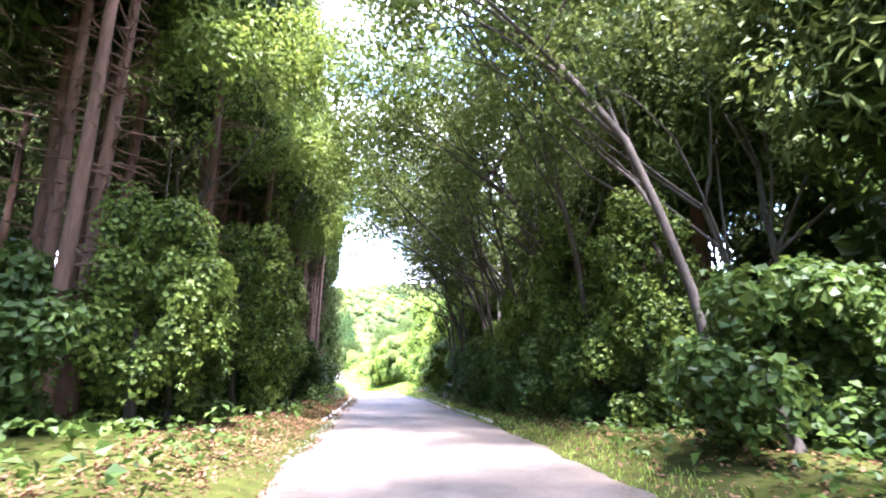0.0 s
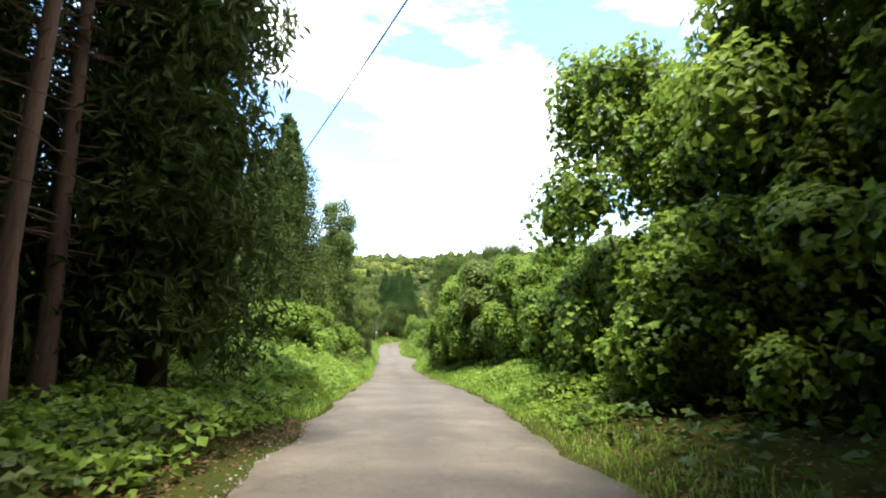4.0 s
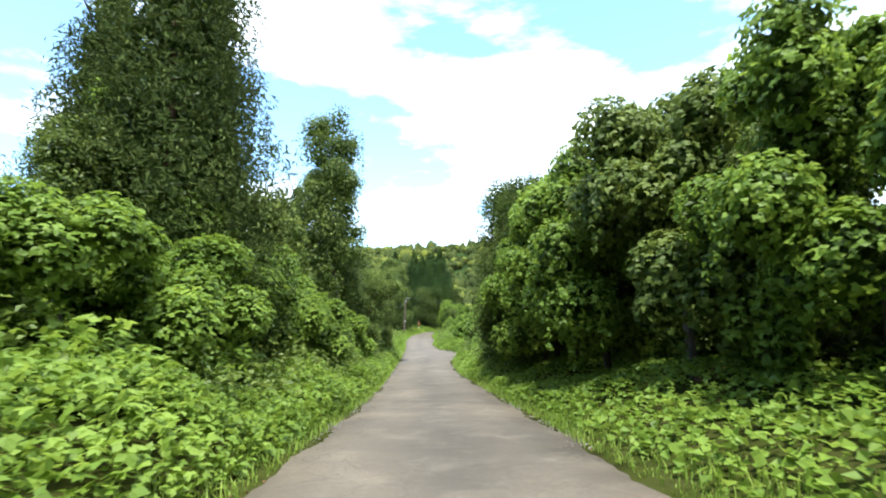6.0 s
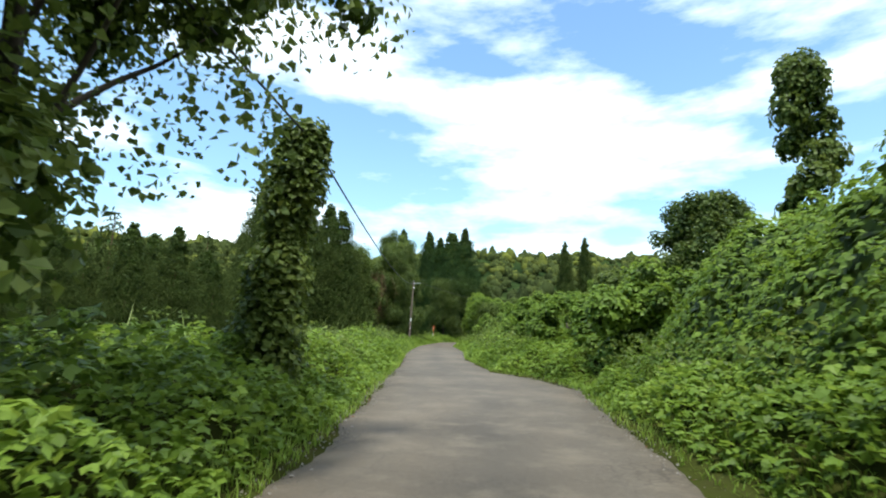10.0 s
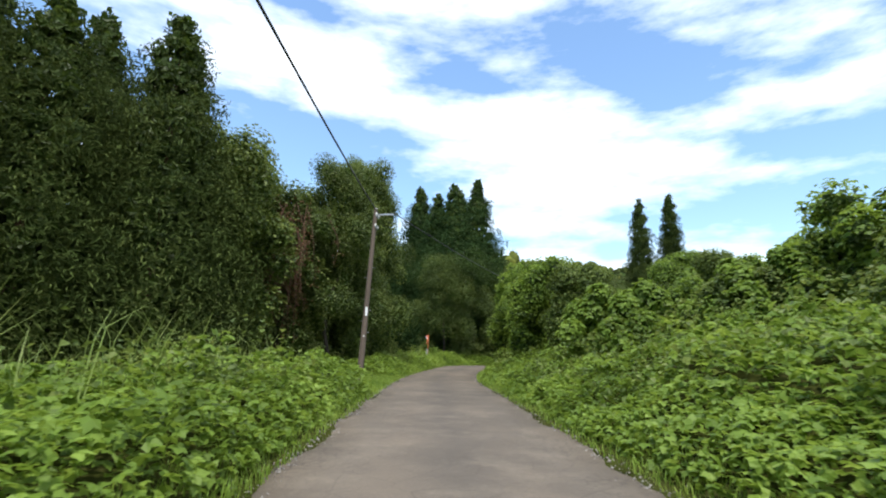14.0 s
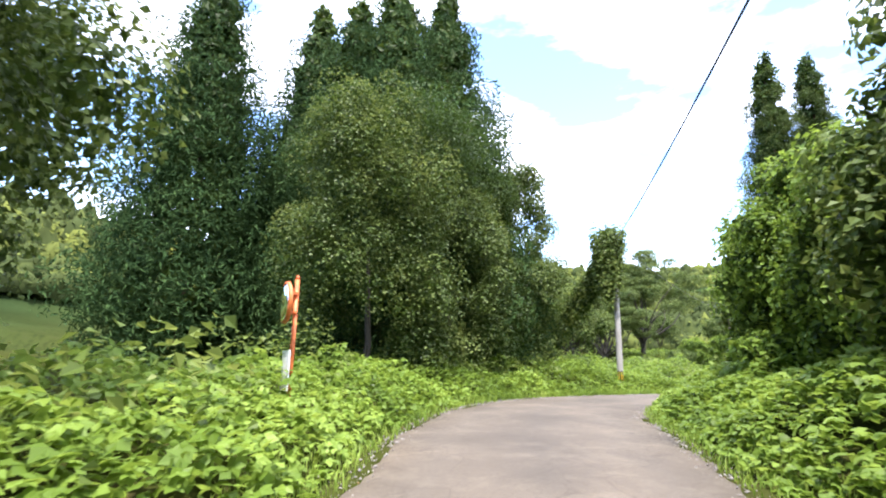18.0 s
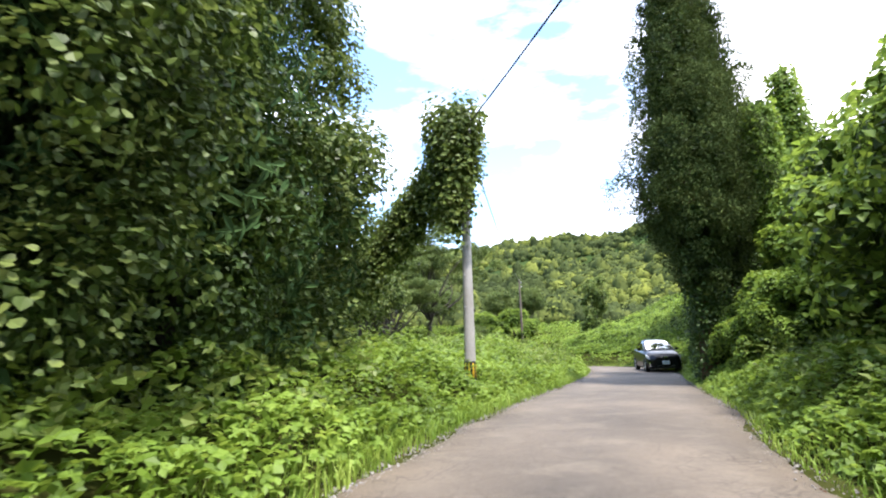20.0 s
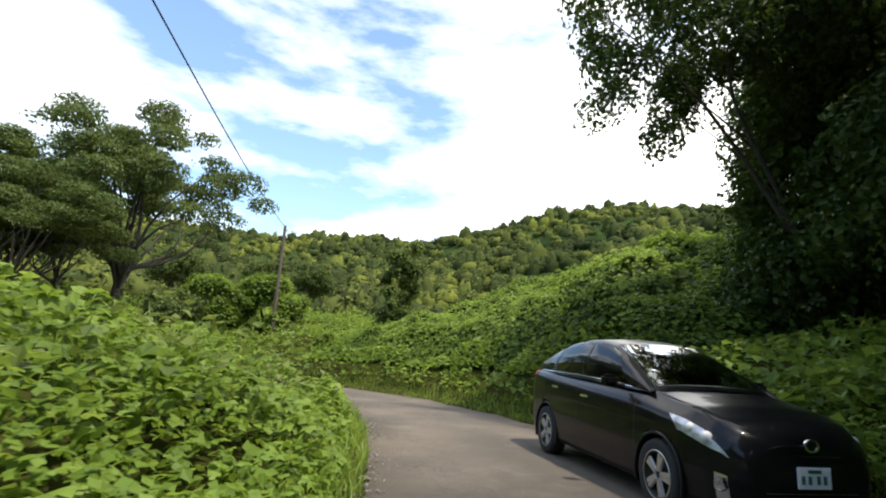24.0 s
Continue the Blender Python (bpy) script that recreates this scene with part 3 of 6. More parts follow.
def cedar(name, seed, h, r, bare, label, dense=1.0, mat=None, tuft=0.34, group="", core=True, taper=0.72, low=0.82, stem=None, dead_n=22):
    """A straight cedar: tapered trunk, tiers of drooping sprays, a pointed head. bare: the share of the trunk with no green."""
    rng = np.random.default_rng(seed)
    e = thing(name, 0, 0, 0, label, "tree", group)
    p, rad = trunk_path(h * 0.97, stem or 0.011 * h + 0.05, rng)
    part("trunk", mesh_from("trunk", *tube(p, rad, 9), BARK, True), BARK, e, "reddish-brown bark")
    z0, cs, rs = h * bare, [], []
    z = z0
    while z < h * 0.985:
        u = (z - z0) / (h - z0)
        ring = r * min((1 - u) ** taper, (1 - u) * 2.2) * (low + (1 - low) * min(1, u * 4.5)) * rng.uniform(0.82, 1.12) + 0.10
        n = max(2, int(3 + ring * 2.6))
        for a in np.arange(n) * 2 * np.pi / n + rng.uniform(0, 6.3):
            q = ring * rng.uniform(0.55, 1.0)
            cs.append((math.cos(a) * q, math.sin(a) * q, z - 0.22 * q + rng.normal() * 0.2))
            rs.append(0.09 + 0.30 * ring * rng.uniform(0.6, 1.1))
        z += 0.34 + 0.10 * ring
    cs, rs = np.array(cs), np.array(rs)
    n = int(dense * 10500 * (h * r / 40) ** 0.8)
    c, d = shell_points(cs, rs, n, rng, 0.15, 0.55)
    d2 = unit(np.c_[c[:, :2] * 0.6 / max(r, 0.1), np.full(n, 0.35)] + rng.normal(size=(n, 3)) * 0.5)
    part("crown", leaf_mesh("crown", c, tuft * rng.uniform(0.7, 1.35, n), d2, rng, mat or CEDAR, wide=0.27, fold=0.1, droop=0.5), None, e, "dense dark drooping sprays")
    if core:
        # sprays in the darkened leaf colour: painted shade inside the crown
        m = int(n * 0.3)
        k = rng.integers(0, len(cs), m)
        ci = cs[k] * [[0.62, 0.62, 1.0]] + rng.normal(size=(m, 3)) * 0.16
        part("inner_sprays", leaf_mesh("inner_sprays", ci, tuft * rng.uniform(1.1, 1.8, m), unit(ci * [1, 1, 0] + rng.normal(size=(m, 3)) * 0.3), rng, INNER_SHADED, wide=0.7, droop=0.4), None, e)
    if bare > 0.2:
        dead = []
        for _ in range(int(dead_n * bare)):
            z, a, L = rng.uniform(0.12, bare + 0.1) * h, rng.uniform(0, 6.3), rng.uniform(0.4, 1.6)
            dead.append(tube(bent((0, 0, z), (math.cos(a) * L, math.sin(a) * L, z - 0.1 * L), rng, 0.2, 4), [0.025, 0.018, 0.012, 0.005], 4))
        part("dead_wood", mesh_from("dead_wood", *join(dead), BARK), None, e, "bare broken lower twigs")["kind"] = "stuff"
    return e


def broadleaf(name, seed, h, spread, clear, label, mat, n_leaf=5200, leaf=0.2, lumps=34, trunk_r=0.16, lean=(0, 0), gap=0.8, core=0.0, group="", bark=None, flat=0.62, droop=0.0, lump=0.24, tier=1.0, limbs_n=None):
    """A broad-leaved tree: bent trunk, forking limbs and a crown of many leaf clumps with gaps between them."""
    rng = np.random.default_rng(seed)
    bark = bark or GREYBARK
    e = thing(name, 0, 0, 0, label, "tree", group)
    mid = np.array([lean[0] * 0.6, lean[1] * 0.6, h * (clear + 0.12)])
    tp = bent((0, 0, -0.2), mid, rng, 0.10, 7)
    part("trunk", mesh_from("trunk", *tube(tp, trunk_r * np.array([1.5, 1.05, 0.95, 0.88, 0.8, 0.74, 0.6]), 9), bark, True), None, e)
    cz, rz = h * (clear + (1 - clear) * 0.52), h * (1 - clear) * 0.48
    d = rng.normal(size=(lumps, 3))
    d[:, 2] = np.abs(d[:, 2]) * 0.9 - 0.35
    d = unit(d) * (rng.random(lumps) ** 0.33)[:, None]
    cs = d * [spread * gap, spread * gap, rz * 0.85] + [lean[0], lean[1], cz]
    cs[:, :2] *= (1 + 0.12 * rng.normal(size=lumps))[:, None]
    rs = rng.uniform(0.55, 1.2, lumps) * (spread * lump + 0.12)
    limbs = []
    for k in rng.permutation(lumps)[:limbs_n or max(5, min(10, lumps // 6))]:
        start = tp[rng.integers(3, 7)]
        limbs.append(tube(bent(start, cs[k], rng, 0.22, 6), trunk_r * np.array([0.5, 0.4, 0.3, 0.22, 0.14, 0.06]), 6))
    for v, f in limbs:
        part("limb", mesh_from("limb", v, f, bark, True), None, e)
    c, nd = shell_points(cs * [1, 1, 1], rs, n_leaf, rng, 0.5, 0.55)
    if tier != 1.0:
        near = ((c[:, None] - cs[None]) ** 2).sum(2).argmin(1)
        c[:, 2] = cs[near, 2] + (c[:, 2] - cs[near, 2]) * tier
    part("crown", leaf_mesh("crown", c, leaf * rng.uniform(0.6, 1.3, n_leaf), nd, rng, mat, wide=flat, droop=droop), None, e)
    if core:
        inner_leaves(e, cs, rs * core * 1.25, int(n_leaf * 0.3), leaf, rng)
    return e


def mound_tree(name, seed, h, spread, label, mat=None, n_leaf=9000, leaf=0.2, category="shrub", group="", base=0.0, lumps=40, tall=0.6, hang=0.0, wide=0.85, fine=0, up=0.0):
    """A tree or bush smothered by climbing vines: rounded, hummocky, closed down to its foot, with hanging shoots."""
    rng = np.random.default_rng(seed)
    e = thing(name, 0, 0, 0, label, category, group)
    u = rng.random(lumps)
    z = base + (h - base) * u ** 0.8 * 0.93
    prof = np.sqrt(np.clip(1 - (np.clip((z - base) / (h - base), 0, 1) ** 2) * 0.82, 0.05, 1)) * (tall + (1 - tall) * np.sin(np.clip((z - base) / (h - base), 0, 1) * np.pi))
    a, q = rng.uniform(0, 6.3, lumps), np.sqrt(rng.uniform(0.25, 1, lumps))
    cs = np.stack([np.cos(a) * q * spread * prof, np.sin(a) * q * spread * prof, z], 1)
    rs = rng.uniform(0.5, 1.15, lumps) * (0.17 * spread + 0.09 * h ** 0.6)
    c, nd = shell_points(cs, rs, n_leaf, rng, 0.35, 0.35)
    nd = nd + [0, 0, up]
    size = leaf * rng.uniform(0.6, 1.3, n_leaf)
    part("leaves", leaf_mesh("leaves", c, size, nd, rng, mat or VINE, wide=wide, fine=fine), None, e)
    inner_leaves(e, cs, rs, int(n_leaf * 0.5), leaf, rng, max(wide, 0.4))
    stem = tube(bent((0, 0, -0.3), (rng.normal() * 0.2, rng.normal() * 0.2, h * 0.42), rng, 0.1, 6), [0.16, 0.13, 0.11, 0.09, 0.07, 0.04], 7)
    part("trunk", mesh_from("trunk", *stem, GREYBARK, True), None, e)
    if hang:
        pts = []
        for _ in range(int(hang)):
            k = rng.integers(lumps)
            d = unit(rng.normal(size=3) * [1, 1, 0.2])
            p0 = cs[k] + d * rs[k]
            L = rng.uniform(0.5, 1.6)
            m = int(L * 22)
            t = rng.random(m)
            pts.append(np.c_[p0[0] + d[0] * 0.15 * t + rng.normal(size=m) * 0.06, p0[1] + d[1] * 0.15 * t + rng.normal(size=m) * 0.06, p0[2] - L * t])
        pts = np.vstack(pts)
        part("hanging_vine", leaf_mesh("hanging_vine", pts, leaf * rng.uniform(0.5, 1.1, len(pts)), rng.normal(size=pts.shape) + [0, 0, 0.4], rng, mat or VINE, wide=0.8, droop=0.8), None, e)["kind"] = "stuff"
    return e


def place(master, spots, rng, first=True):
    """Sets the master on the first spot and copies of it on the others. spots: station, offset, scale, stretch in height."""
    made = []
    for i, (s, d, k, kz) in enumerate(spots):
        x, y = spot(s, d)
        m = pose(float(x), float(y), float(height(x, y)[0]) - 0.08, 0, 0, rng.uniform(0, 360)) @ Matrix.Diagonal((k, k, k * kz, 1))
        if i == 0 and first:
            master.matrix_world = m
            made.append(master)
        else:
            made.append(copy_thing(master, m) if first or i else master)
    return made


def spread_in(n, s_lo, s_hi, d_lo, d_hi, gap, seed, taken=()):
    """Stations and offsets at random, no two nearer than the gap."""
    rng, out, tries = np.random.default_rng(seed), list(taken), 0
    keep = len(out)
    while len(out) - keep < n and tries < 6000:
        s, d = rng.uniform(s_lo, s_hi), rng.uniform(d_lo, d_hi)
        tries += 1
        if all((s - a) ** 2 + (d - b) ** 2 > gap * gap for a, b in out):
            out.append((s, d))
    return out[keep:]


prng = np.random.default_rng(11)


def settle(masters, spots, k_lo, k_hi, seed):
    """Shares spots out among several masters, each spot with its own size."""
    rng = np.random.default_rng(seed)
    for i, m in enumerate(masters):
        mine = [(s, d, rng.uniform(k_lo, k_hi), rng.uniform(0.92, 1.1)) for s, d in spots[i::len(masters)]]
        if mine:
            place(m, mine, rng)


def one(master, s, d, k=1.0, kz=1.0, turn=None):
    x, y = spot(s, d)
    master.matrix_world = pose(float(x), float(y), float(height(x, y)[0]) - 0.08, 0, 0, prng.uniform(0, 360) if turn is None else turn) @ Matrix.Diagonal((k, k, k * kz, 1))
    return master


def at_xy(master, x, y, k=1.0, kz=1.0, turn=None):
    master.matrix_world = pose(x, y, float(height(x, y)[0]) - 0.08, 0, 0, prng.uniform(0, 360) if turn is None else turn) @ Matrix.Diagonal((k, k, k * kz, 1))
    return master


# ---- first stretch: the dark cedar wood ----
L_FOREST = "tall cedar with bare reddish trunk and high dark crown"
forest = [cedar("cedar_tree", 100 + i, 20 + i, 2.4, 0.56 + 0.04 * i, L_FOREST, 0.65, tuft=0.36, group="cedars of the roadside wood", stem=0.17, dead_n=170) for i in range(3)]
settle(forest, spread_in(30, 1, 44, -11.5, -5.3, 1.75, 61) + [(27, -5.0), (33, -5.6), (38, -4.9), (22.5, -5.6), (16.5, -6.8), (42.5, -5.4), (9, -6.2), (30, -7.6), (36, -7.8), (1, -6.9), (12.5, -7.4), (19.5, -7.8), (25, -8)], 0.85, 1.1, 6)
deep = [cedar("cedar_tree", 110 + i, 20 + i, 2.8, 0.45, L_FOREST, 0.26, tuft=0.6, group="cedars of the roadside wood", core=False, stem=0.16, dead_n=70) for i in range(2)]
settle(deep, spread_in(52, -22, 46, -25, -10.5, 2.0, 5) + spread_in(18, -22, 36, 11, 26, 2.6, 14), 0.85, 1.1, 17)
edge_cedar = [cedar("cedar_tree", 130 + i, 17 + i, 2.6, 0.10, "cedar clothed in dark foliage down to the ground", 1.4, tuft=0.28, group="cedars at the wood's edge") for i in range(2)]
settle(edge_cedar, [(46.0, -5.0), (49.0, -7.4), (48.0, -11.0), (49.5, -14.5), (47.5, -18.5), (43.5, -8.6)], 0.9, 1.05, 7)
under = [broadleaf("understorey_tree", 150 + i, 9 + 1.5 * i, 2.5, 0.25, "slender shade-leaved tree with thin trunk beside the lane", BROAD, 4600, 0.21, 30, 0.07, (0.5 - 0.5 * i, 0.3), 0.95) for i in range(3)]
settle(under, spread_in(30, -20, 42, 6.0, 22, 2.9, 8), 0.85, 1.3, 9)
settle([cedar("cedar_tree", 160 + i, 18 + i, 2.4, 0.3, L_FOREST, 0.8, tuft=0.36, group="cedars of the roadside wood") for i in range(2)],
       [(11, 8.2), (18.5, 7.6), (25.5, 8.0), (29, 9.5), (5, 8.5), (14.5, 9.4), (22, 10), (0.5, 9.5), (33, 9.4)], 0.85, 1.1, 15)
big_right = [broadleaf("roadside_tree", 170 + i, 12.5, 3.8, 0.26, "dark leaning broad-leaved tree arching over the lane", (BROAD, BROAD)[i], 9000, 0.17, 60, 0.09, (-1.9, 0.4), 0.95, limbs_n=6) for i in range(2)]
for i, (s, d, k) in enumerate([(27.5, 5.2, 1.0), (14, 6.0, 0.95), (35.5, 6.6, 1.0), (8.5, 7.6, 0.95), (31.5, 4.9, 0.9), (20.5, 6.2, 1.05)]):
    tree = big_right[i % 2] if i < 2 else copy_thing(big_right[i % 2], Matrix())
    one(tree, s, d, k, 1.0, 10 - 25 * (i % 3))
arching = [broadleaf("roadside_tree", 175 + i, 15.5, 3.9, 0.46, "tall slender tree whose light canopy arches high over the lane", BROAD, 9000, 0.19, 70, 0.08, (-3.9, 0.3 * i), 0.95, limbs_n=8) for i in range(2)]
for i, (s, d, k, turn) in enumerate(((23.5, 5.6, 1.0, 0), (18.0, 6.0, 1.0, 8), (28.0, 6.2, 0.95, -8), (12.5, 6.4, 1.05, 15), (9.5, 6.6, 1.0, 0))):
    one(arching[i] if i < 2 else copy_thing(arching[i % 2], Matrix()), s, d, k, 1.0, turn)
spanning = [broadleaf("roadside_tree", 910 + i, 14.5, 4.7, 0.46, "tall tree whose leafy boughs close the sky above the lane", (BROAD, SAPLING)[i], 9500, 0.17, 90, 0.10, (-5.2, 0.6 * i), 0.95, limbs_n=9, droop=0.25, lump=0.17) for i in range(2)]
# the last two stand unseen behind the start, added to shade the road
for i, (s, d, k, turn) in enumerate(((33.2, 6.2, 0.98, 4), (26.5, 6.4, 1.0, -6), (20.8, 6.0, 1.04, 5), (15.2, 6.6, 1.0, -4), (30.0, 7.4, 1.1, -10), (8.2, 6.2, 1.02, 0), (2.5, 6.4, 1.0, 6), (-3.5, 6.2, 1.0, 0), (-9.0, 6.4, 1.05, -5))):
    one(spanning[i] if i < 2 else copy_thing(spanning[i % 2], Matrix()), s, d, k, 1.0, turn)
leaning_in = broadleaf("roadside_tree", 915, 13.0, 3.0, 0.36, "slim yellow-green tree leaning out of the cedars over the lane", SAPLING, 9000, 0.16, 80, 0.08, (2.4, 0.3), 0.95, limbs_n=6, droop=0.4, lump=0.16)
for i, (s, d, k, turn) in enumerate(((12.5, -6.8, 1.0, 0), (19.5, -6.6, 1.05, 12), (26.0, -6.4, 0.9, 6))):
    one(leaning_in if i == 0 else copy_thing(leaning_in, Matrix()), s, d, k, 1.0, turn)
# the slim tree at the wood's mouth, with a dead bough over the lane
mouth = broadleaf("roadside_tree", 918, 13.5, 2.6, 0.60, "slim dark tree at the wood's mouth with a bare dead bough", BROAD, 8000, 0.15, 60, 0.10, (-0.9, 0.2), 0.95, limbs_n=5, droop=0.3)
one(mouth, 34.8, 5.0, 1.0, 1.0, 0)
bough_rng = np.random.default_rng(919)
bough = bent((-0.4, 0.6, 7.0), (-3.6, 2.6, 7.4), bough_rng, 0.16, 8)
pieces = [tube(bough, np.linspace(0.045, 0.012, 8), 6)]
for k in (2, 3, 3, 4, 5, 5, 6):
    tip = bough[k] + np.array([-bough_rng.uniform(0.5, 1.5), bough_rng.uniform(-0.6, 0.6), bough_rng.uniform(-0.9, 0.5)])
    pieces.append(tube(bent(bough[k], tip, bough_rng, 0.2, 5), np.linspace(0.018, 0.004, 5), 5))
part("dead_bough", mesh_from("dead_bough", *join(pieces), GREYBARK, True), None, mouth, "bare grey bough with broken twigs")
settle([mound_tree("sapling", 180 + i, 5.6 - i, 1.5, "young broad-leaved tree with pale yellow-green leaves down to the ground", SAPLING, 9000, 0.105, "tree", lumps=60, base=0.25, tall=0.72, hang=6, fine=1) for i in range(2)],
       [(14.6, -4.6), (19.0, -4.7), (11.5, -5.6), (8.6, -4.8), (21.8, -5.4), (17.0, -6.4), (13.5, 5.4), (18.6, 5.3), (9.5, 5.6), (24, 5.6)], 0.85, 1.15, 18)
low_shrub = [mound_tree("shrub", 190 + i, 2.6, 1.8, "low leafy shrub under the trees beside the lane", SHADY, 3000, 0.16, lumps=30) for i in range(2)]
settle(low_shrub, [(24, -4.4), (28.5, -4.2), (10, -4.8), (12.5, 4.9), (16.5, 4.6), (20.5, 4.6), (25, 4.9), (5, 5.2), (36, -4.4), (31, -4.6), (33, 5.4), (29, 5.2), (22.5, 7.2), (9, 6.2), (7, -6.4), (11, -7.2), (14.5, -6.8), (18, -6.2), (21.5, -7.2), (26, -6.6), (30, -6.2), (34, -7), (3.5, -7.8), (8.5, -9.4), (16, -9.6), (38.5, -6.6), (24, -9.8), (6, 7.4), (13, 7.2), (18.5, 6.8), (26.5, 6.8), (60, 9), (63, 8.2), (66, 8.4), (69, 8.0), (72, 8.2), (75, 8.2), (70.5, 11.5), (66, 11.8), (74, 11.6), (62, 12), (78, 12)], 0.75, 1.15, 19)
thicket = [mound_tree("thicket", 195 + i, 5.0, 3.2, "dense thicket deep in the wood, coloured dark for shade", SHADY, 1700, 0.4, lumps=30) for i in range(2)]
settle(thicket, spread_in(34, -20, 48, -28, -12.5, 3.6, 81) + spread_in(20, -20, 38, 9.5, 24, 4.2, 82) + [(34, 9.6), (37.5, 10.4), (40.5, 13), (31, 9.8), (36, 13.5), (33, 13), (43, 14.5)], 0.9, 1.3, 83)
bright = [mound_tree("shrub", 200 + i, 3.8, 2.4, "sunlit bush overgrown with bright green vines", KUDZU, 8000, 0.18, lumps=34, hang=8, fine=2) for i in range(3)]
lit = [mound_tree("vine_covered_tree", 205 + i, 6.6, 2.3, "sunlit roadside tree hung with yellow-green vines", KUDZU, 9500, 0.15, "tree", lumps=70, tall=0.75, hang=16) for i in range(2)]
settle(lit, [(45.5, 6.7), (42.3, 6.4), (39.2, 6.8), (47.8, 5.4), (44.4, 8.4)], 0.98, 1.12, 24)
settle(bright, [(37.5, 5.4), (41, 6.0), (44.5, 5.8), (48, 6.0), (39.5, 8.8), (43.5, 9.5), (51.5, 5.8), (47, 9.6)], 0.9, 1.15, 20)
settle([broadleaf("roadside_tree", 210, 9.5, 2.8, 0.15, "sunlit broad-leaved tree behind the vine-grown bank", BROAD, 7500, 0.17, 48, 0.13, core=0.4)], [(40, 9.5), (43.5, 11), (37, 10), (48.5, 12.5)], 0.95, 1.15, 21)

# ---- second stretch: vine-smothered banks and trees ----
tall_vine = [cedar("vine_covered_cedar", 220 + i, 15.5, 3.1, 0.03, "tall cedar half smothered in climbing vines", 2.1, tuft=0.22, group="vine-covered cedars", taper=0.45) for i in range(3)]
settle(tall_vine, [(69, -7.4), (72.5, -8.4), (75.5, -10.0), (75, -13), (82, -13)], 1.0, 1.1, 22)
one(copy_thing(tall_vine[1], Matrix()), 90.5, -8.5, 0.8)
settle([mound_tree("vine_covered_cedar", 226 + i, 15.0, 2.2, "tall cedar wholly smothered in lumpy climbing vines", VINE, 16000, 0.145, "tree", lumps=130, tall=0.92, hang=30, group="vine-covered cedars") for i in range(2)],
       [(87.4, -5.7), (90.5, -6.3)], 1.0, 1.05, 28)
settle([mound_tree("vine_curtain", 230 + i, 9.0, 1.9, "curtain of climbing vines on a tree beside the road", (KUDZU, VINE)[i], 9500, 0.13, "vines", lumps=60, tall=0.9, hang=18) for i in range(2)],
       [(70.5, -9.6), (90.8, -5.4), (92.6, -6.6), (67.5, -8.8), (74.2, -10.4), (85.4, -9.0)], 0.8, 1.05, 23)
left_bush = [mound_tree("vine_covered_bush", 240 + i, 3.6, 2.6, "hummock of bushes smothered in kudzu vines", KUDZU, 8200, 0.175, lumps=30, group="kudzu hummocks", hang=5, up=0.6, fine=2) for i in range(3)]
settle(left_bush, [(54, -9.5), (58, -9), (62, -8.2), (65.5, -7.6), (74, -7.2), (77.5, -6.8), (80.5, -6.4), (78, -10), (83.2, -6.0), (66.4, -5.9), (69.8, -5.3), (73.4, -5.3), (76.6, -5.0), (80.2, -4.8), (63, -6.0), (60, -13), (55, -14), (51.5, -11), (86, -5.2), (88.4, -4.6), (83.5, -9), (87, -8.2), (80.5, -9.6)], 0.75, 1.15, 24)
for i, (s, d, k) in enumerate(((72.0, -7.6, 1.35), (75.6, -8.2, 1.5), (69.0, -7.8, 1.3), (78.8, -8.0, 1.3))):
    one(copy_thing(left_bush[2 * (i % 2)], Matrix()), s, d, k)
settle([mound_tree("vine_covered_tree", 250 + i, 6.9, 2.7, "broad-leaved tree smothered in dark vines beside the road", VINE, 11000, 0.17, "tree", lumps=80, tall=0.75, hang=22) for i in range(2)],
       [(95.3, -5.6), (97.0, -9.2), (94, -9.6), (84.5, -9.6), (81.5, -11.8), (80.5, -8.6), (87.5, -12.5)], 1.0, 1.12, 25)
right_wall = [mound_tree("vine_covered_tree", 260 + i, 7.4, 2.9, "roadside tree hung with broad kudzu leaves to the verge", (KUDZU, KUDZU, VINE)[i], 14500, 0.19, "tree", base=0.9, fine=2, lumps=46, tall=0.72, hang=44, group="kudzu-hung roadside trees") for i in range(3)]
for i, (s, d, k) in enumerate(((57, 6.7, 0.72), (61, 6.3, 0.78), (65, 5.7, 0.88), (69, 5.3, 0.92), (72.5, 5.4, 0.95), (63, 9.6, 0.84), (68, 9.4, 0.92), (73, 9.2, 1.0), (58, 10.2, 0.75), (53.5, 7.2, 0.65), (75.5, 5.6, 0.95))):
    one(right_wall[i] if i < 3 else copy_thing(right_wall[i % 3], Matrix()), s, d, k)
settle([mound_tree("bamboo_clump", 270 + i, 8.8, 2.5, "dense dark clump of narrow-leaved bamboo beside the road", BROAD, 23000, 0.15, "bamboo", lumps=100, tall=0.85, hang=26, wide=0.26) for i in range(2)],
       [(77.5, 5.2), (80.5, 5.3), (83, 5.9), (78.5, 9.4), (82, 10)], 0.9, 1.1, 27)
over = broadleaf("roadside_tree", 275, 7.0, 2.6, 0.52, "dark vine-hung tree whose canopy reaches over the road", VINE, 12000, 0.14, 80, 0.13, (0.9, 0.2), 0.95, 0.5)
one(over, 96.8, -4.7, 1.0, 1.0, 0)
vine_rng = np.random.default_rng(276)
pts = []
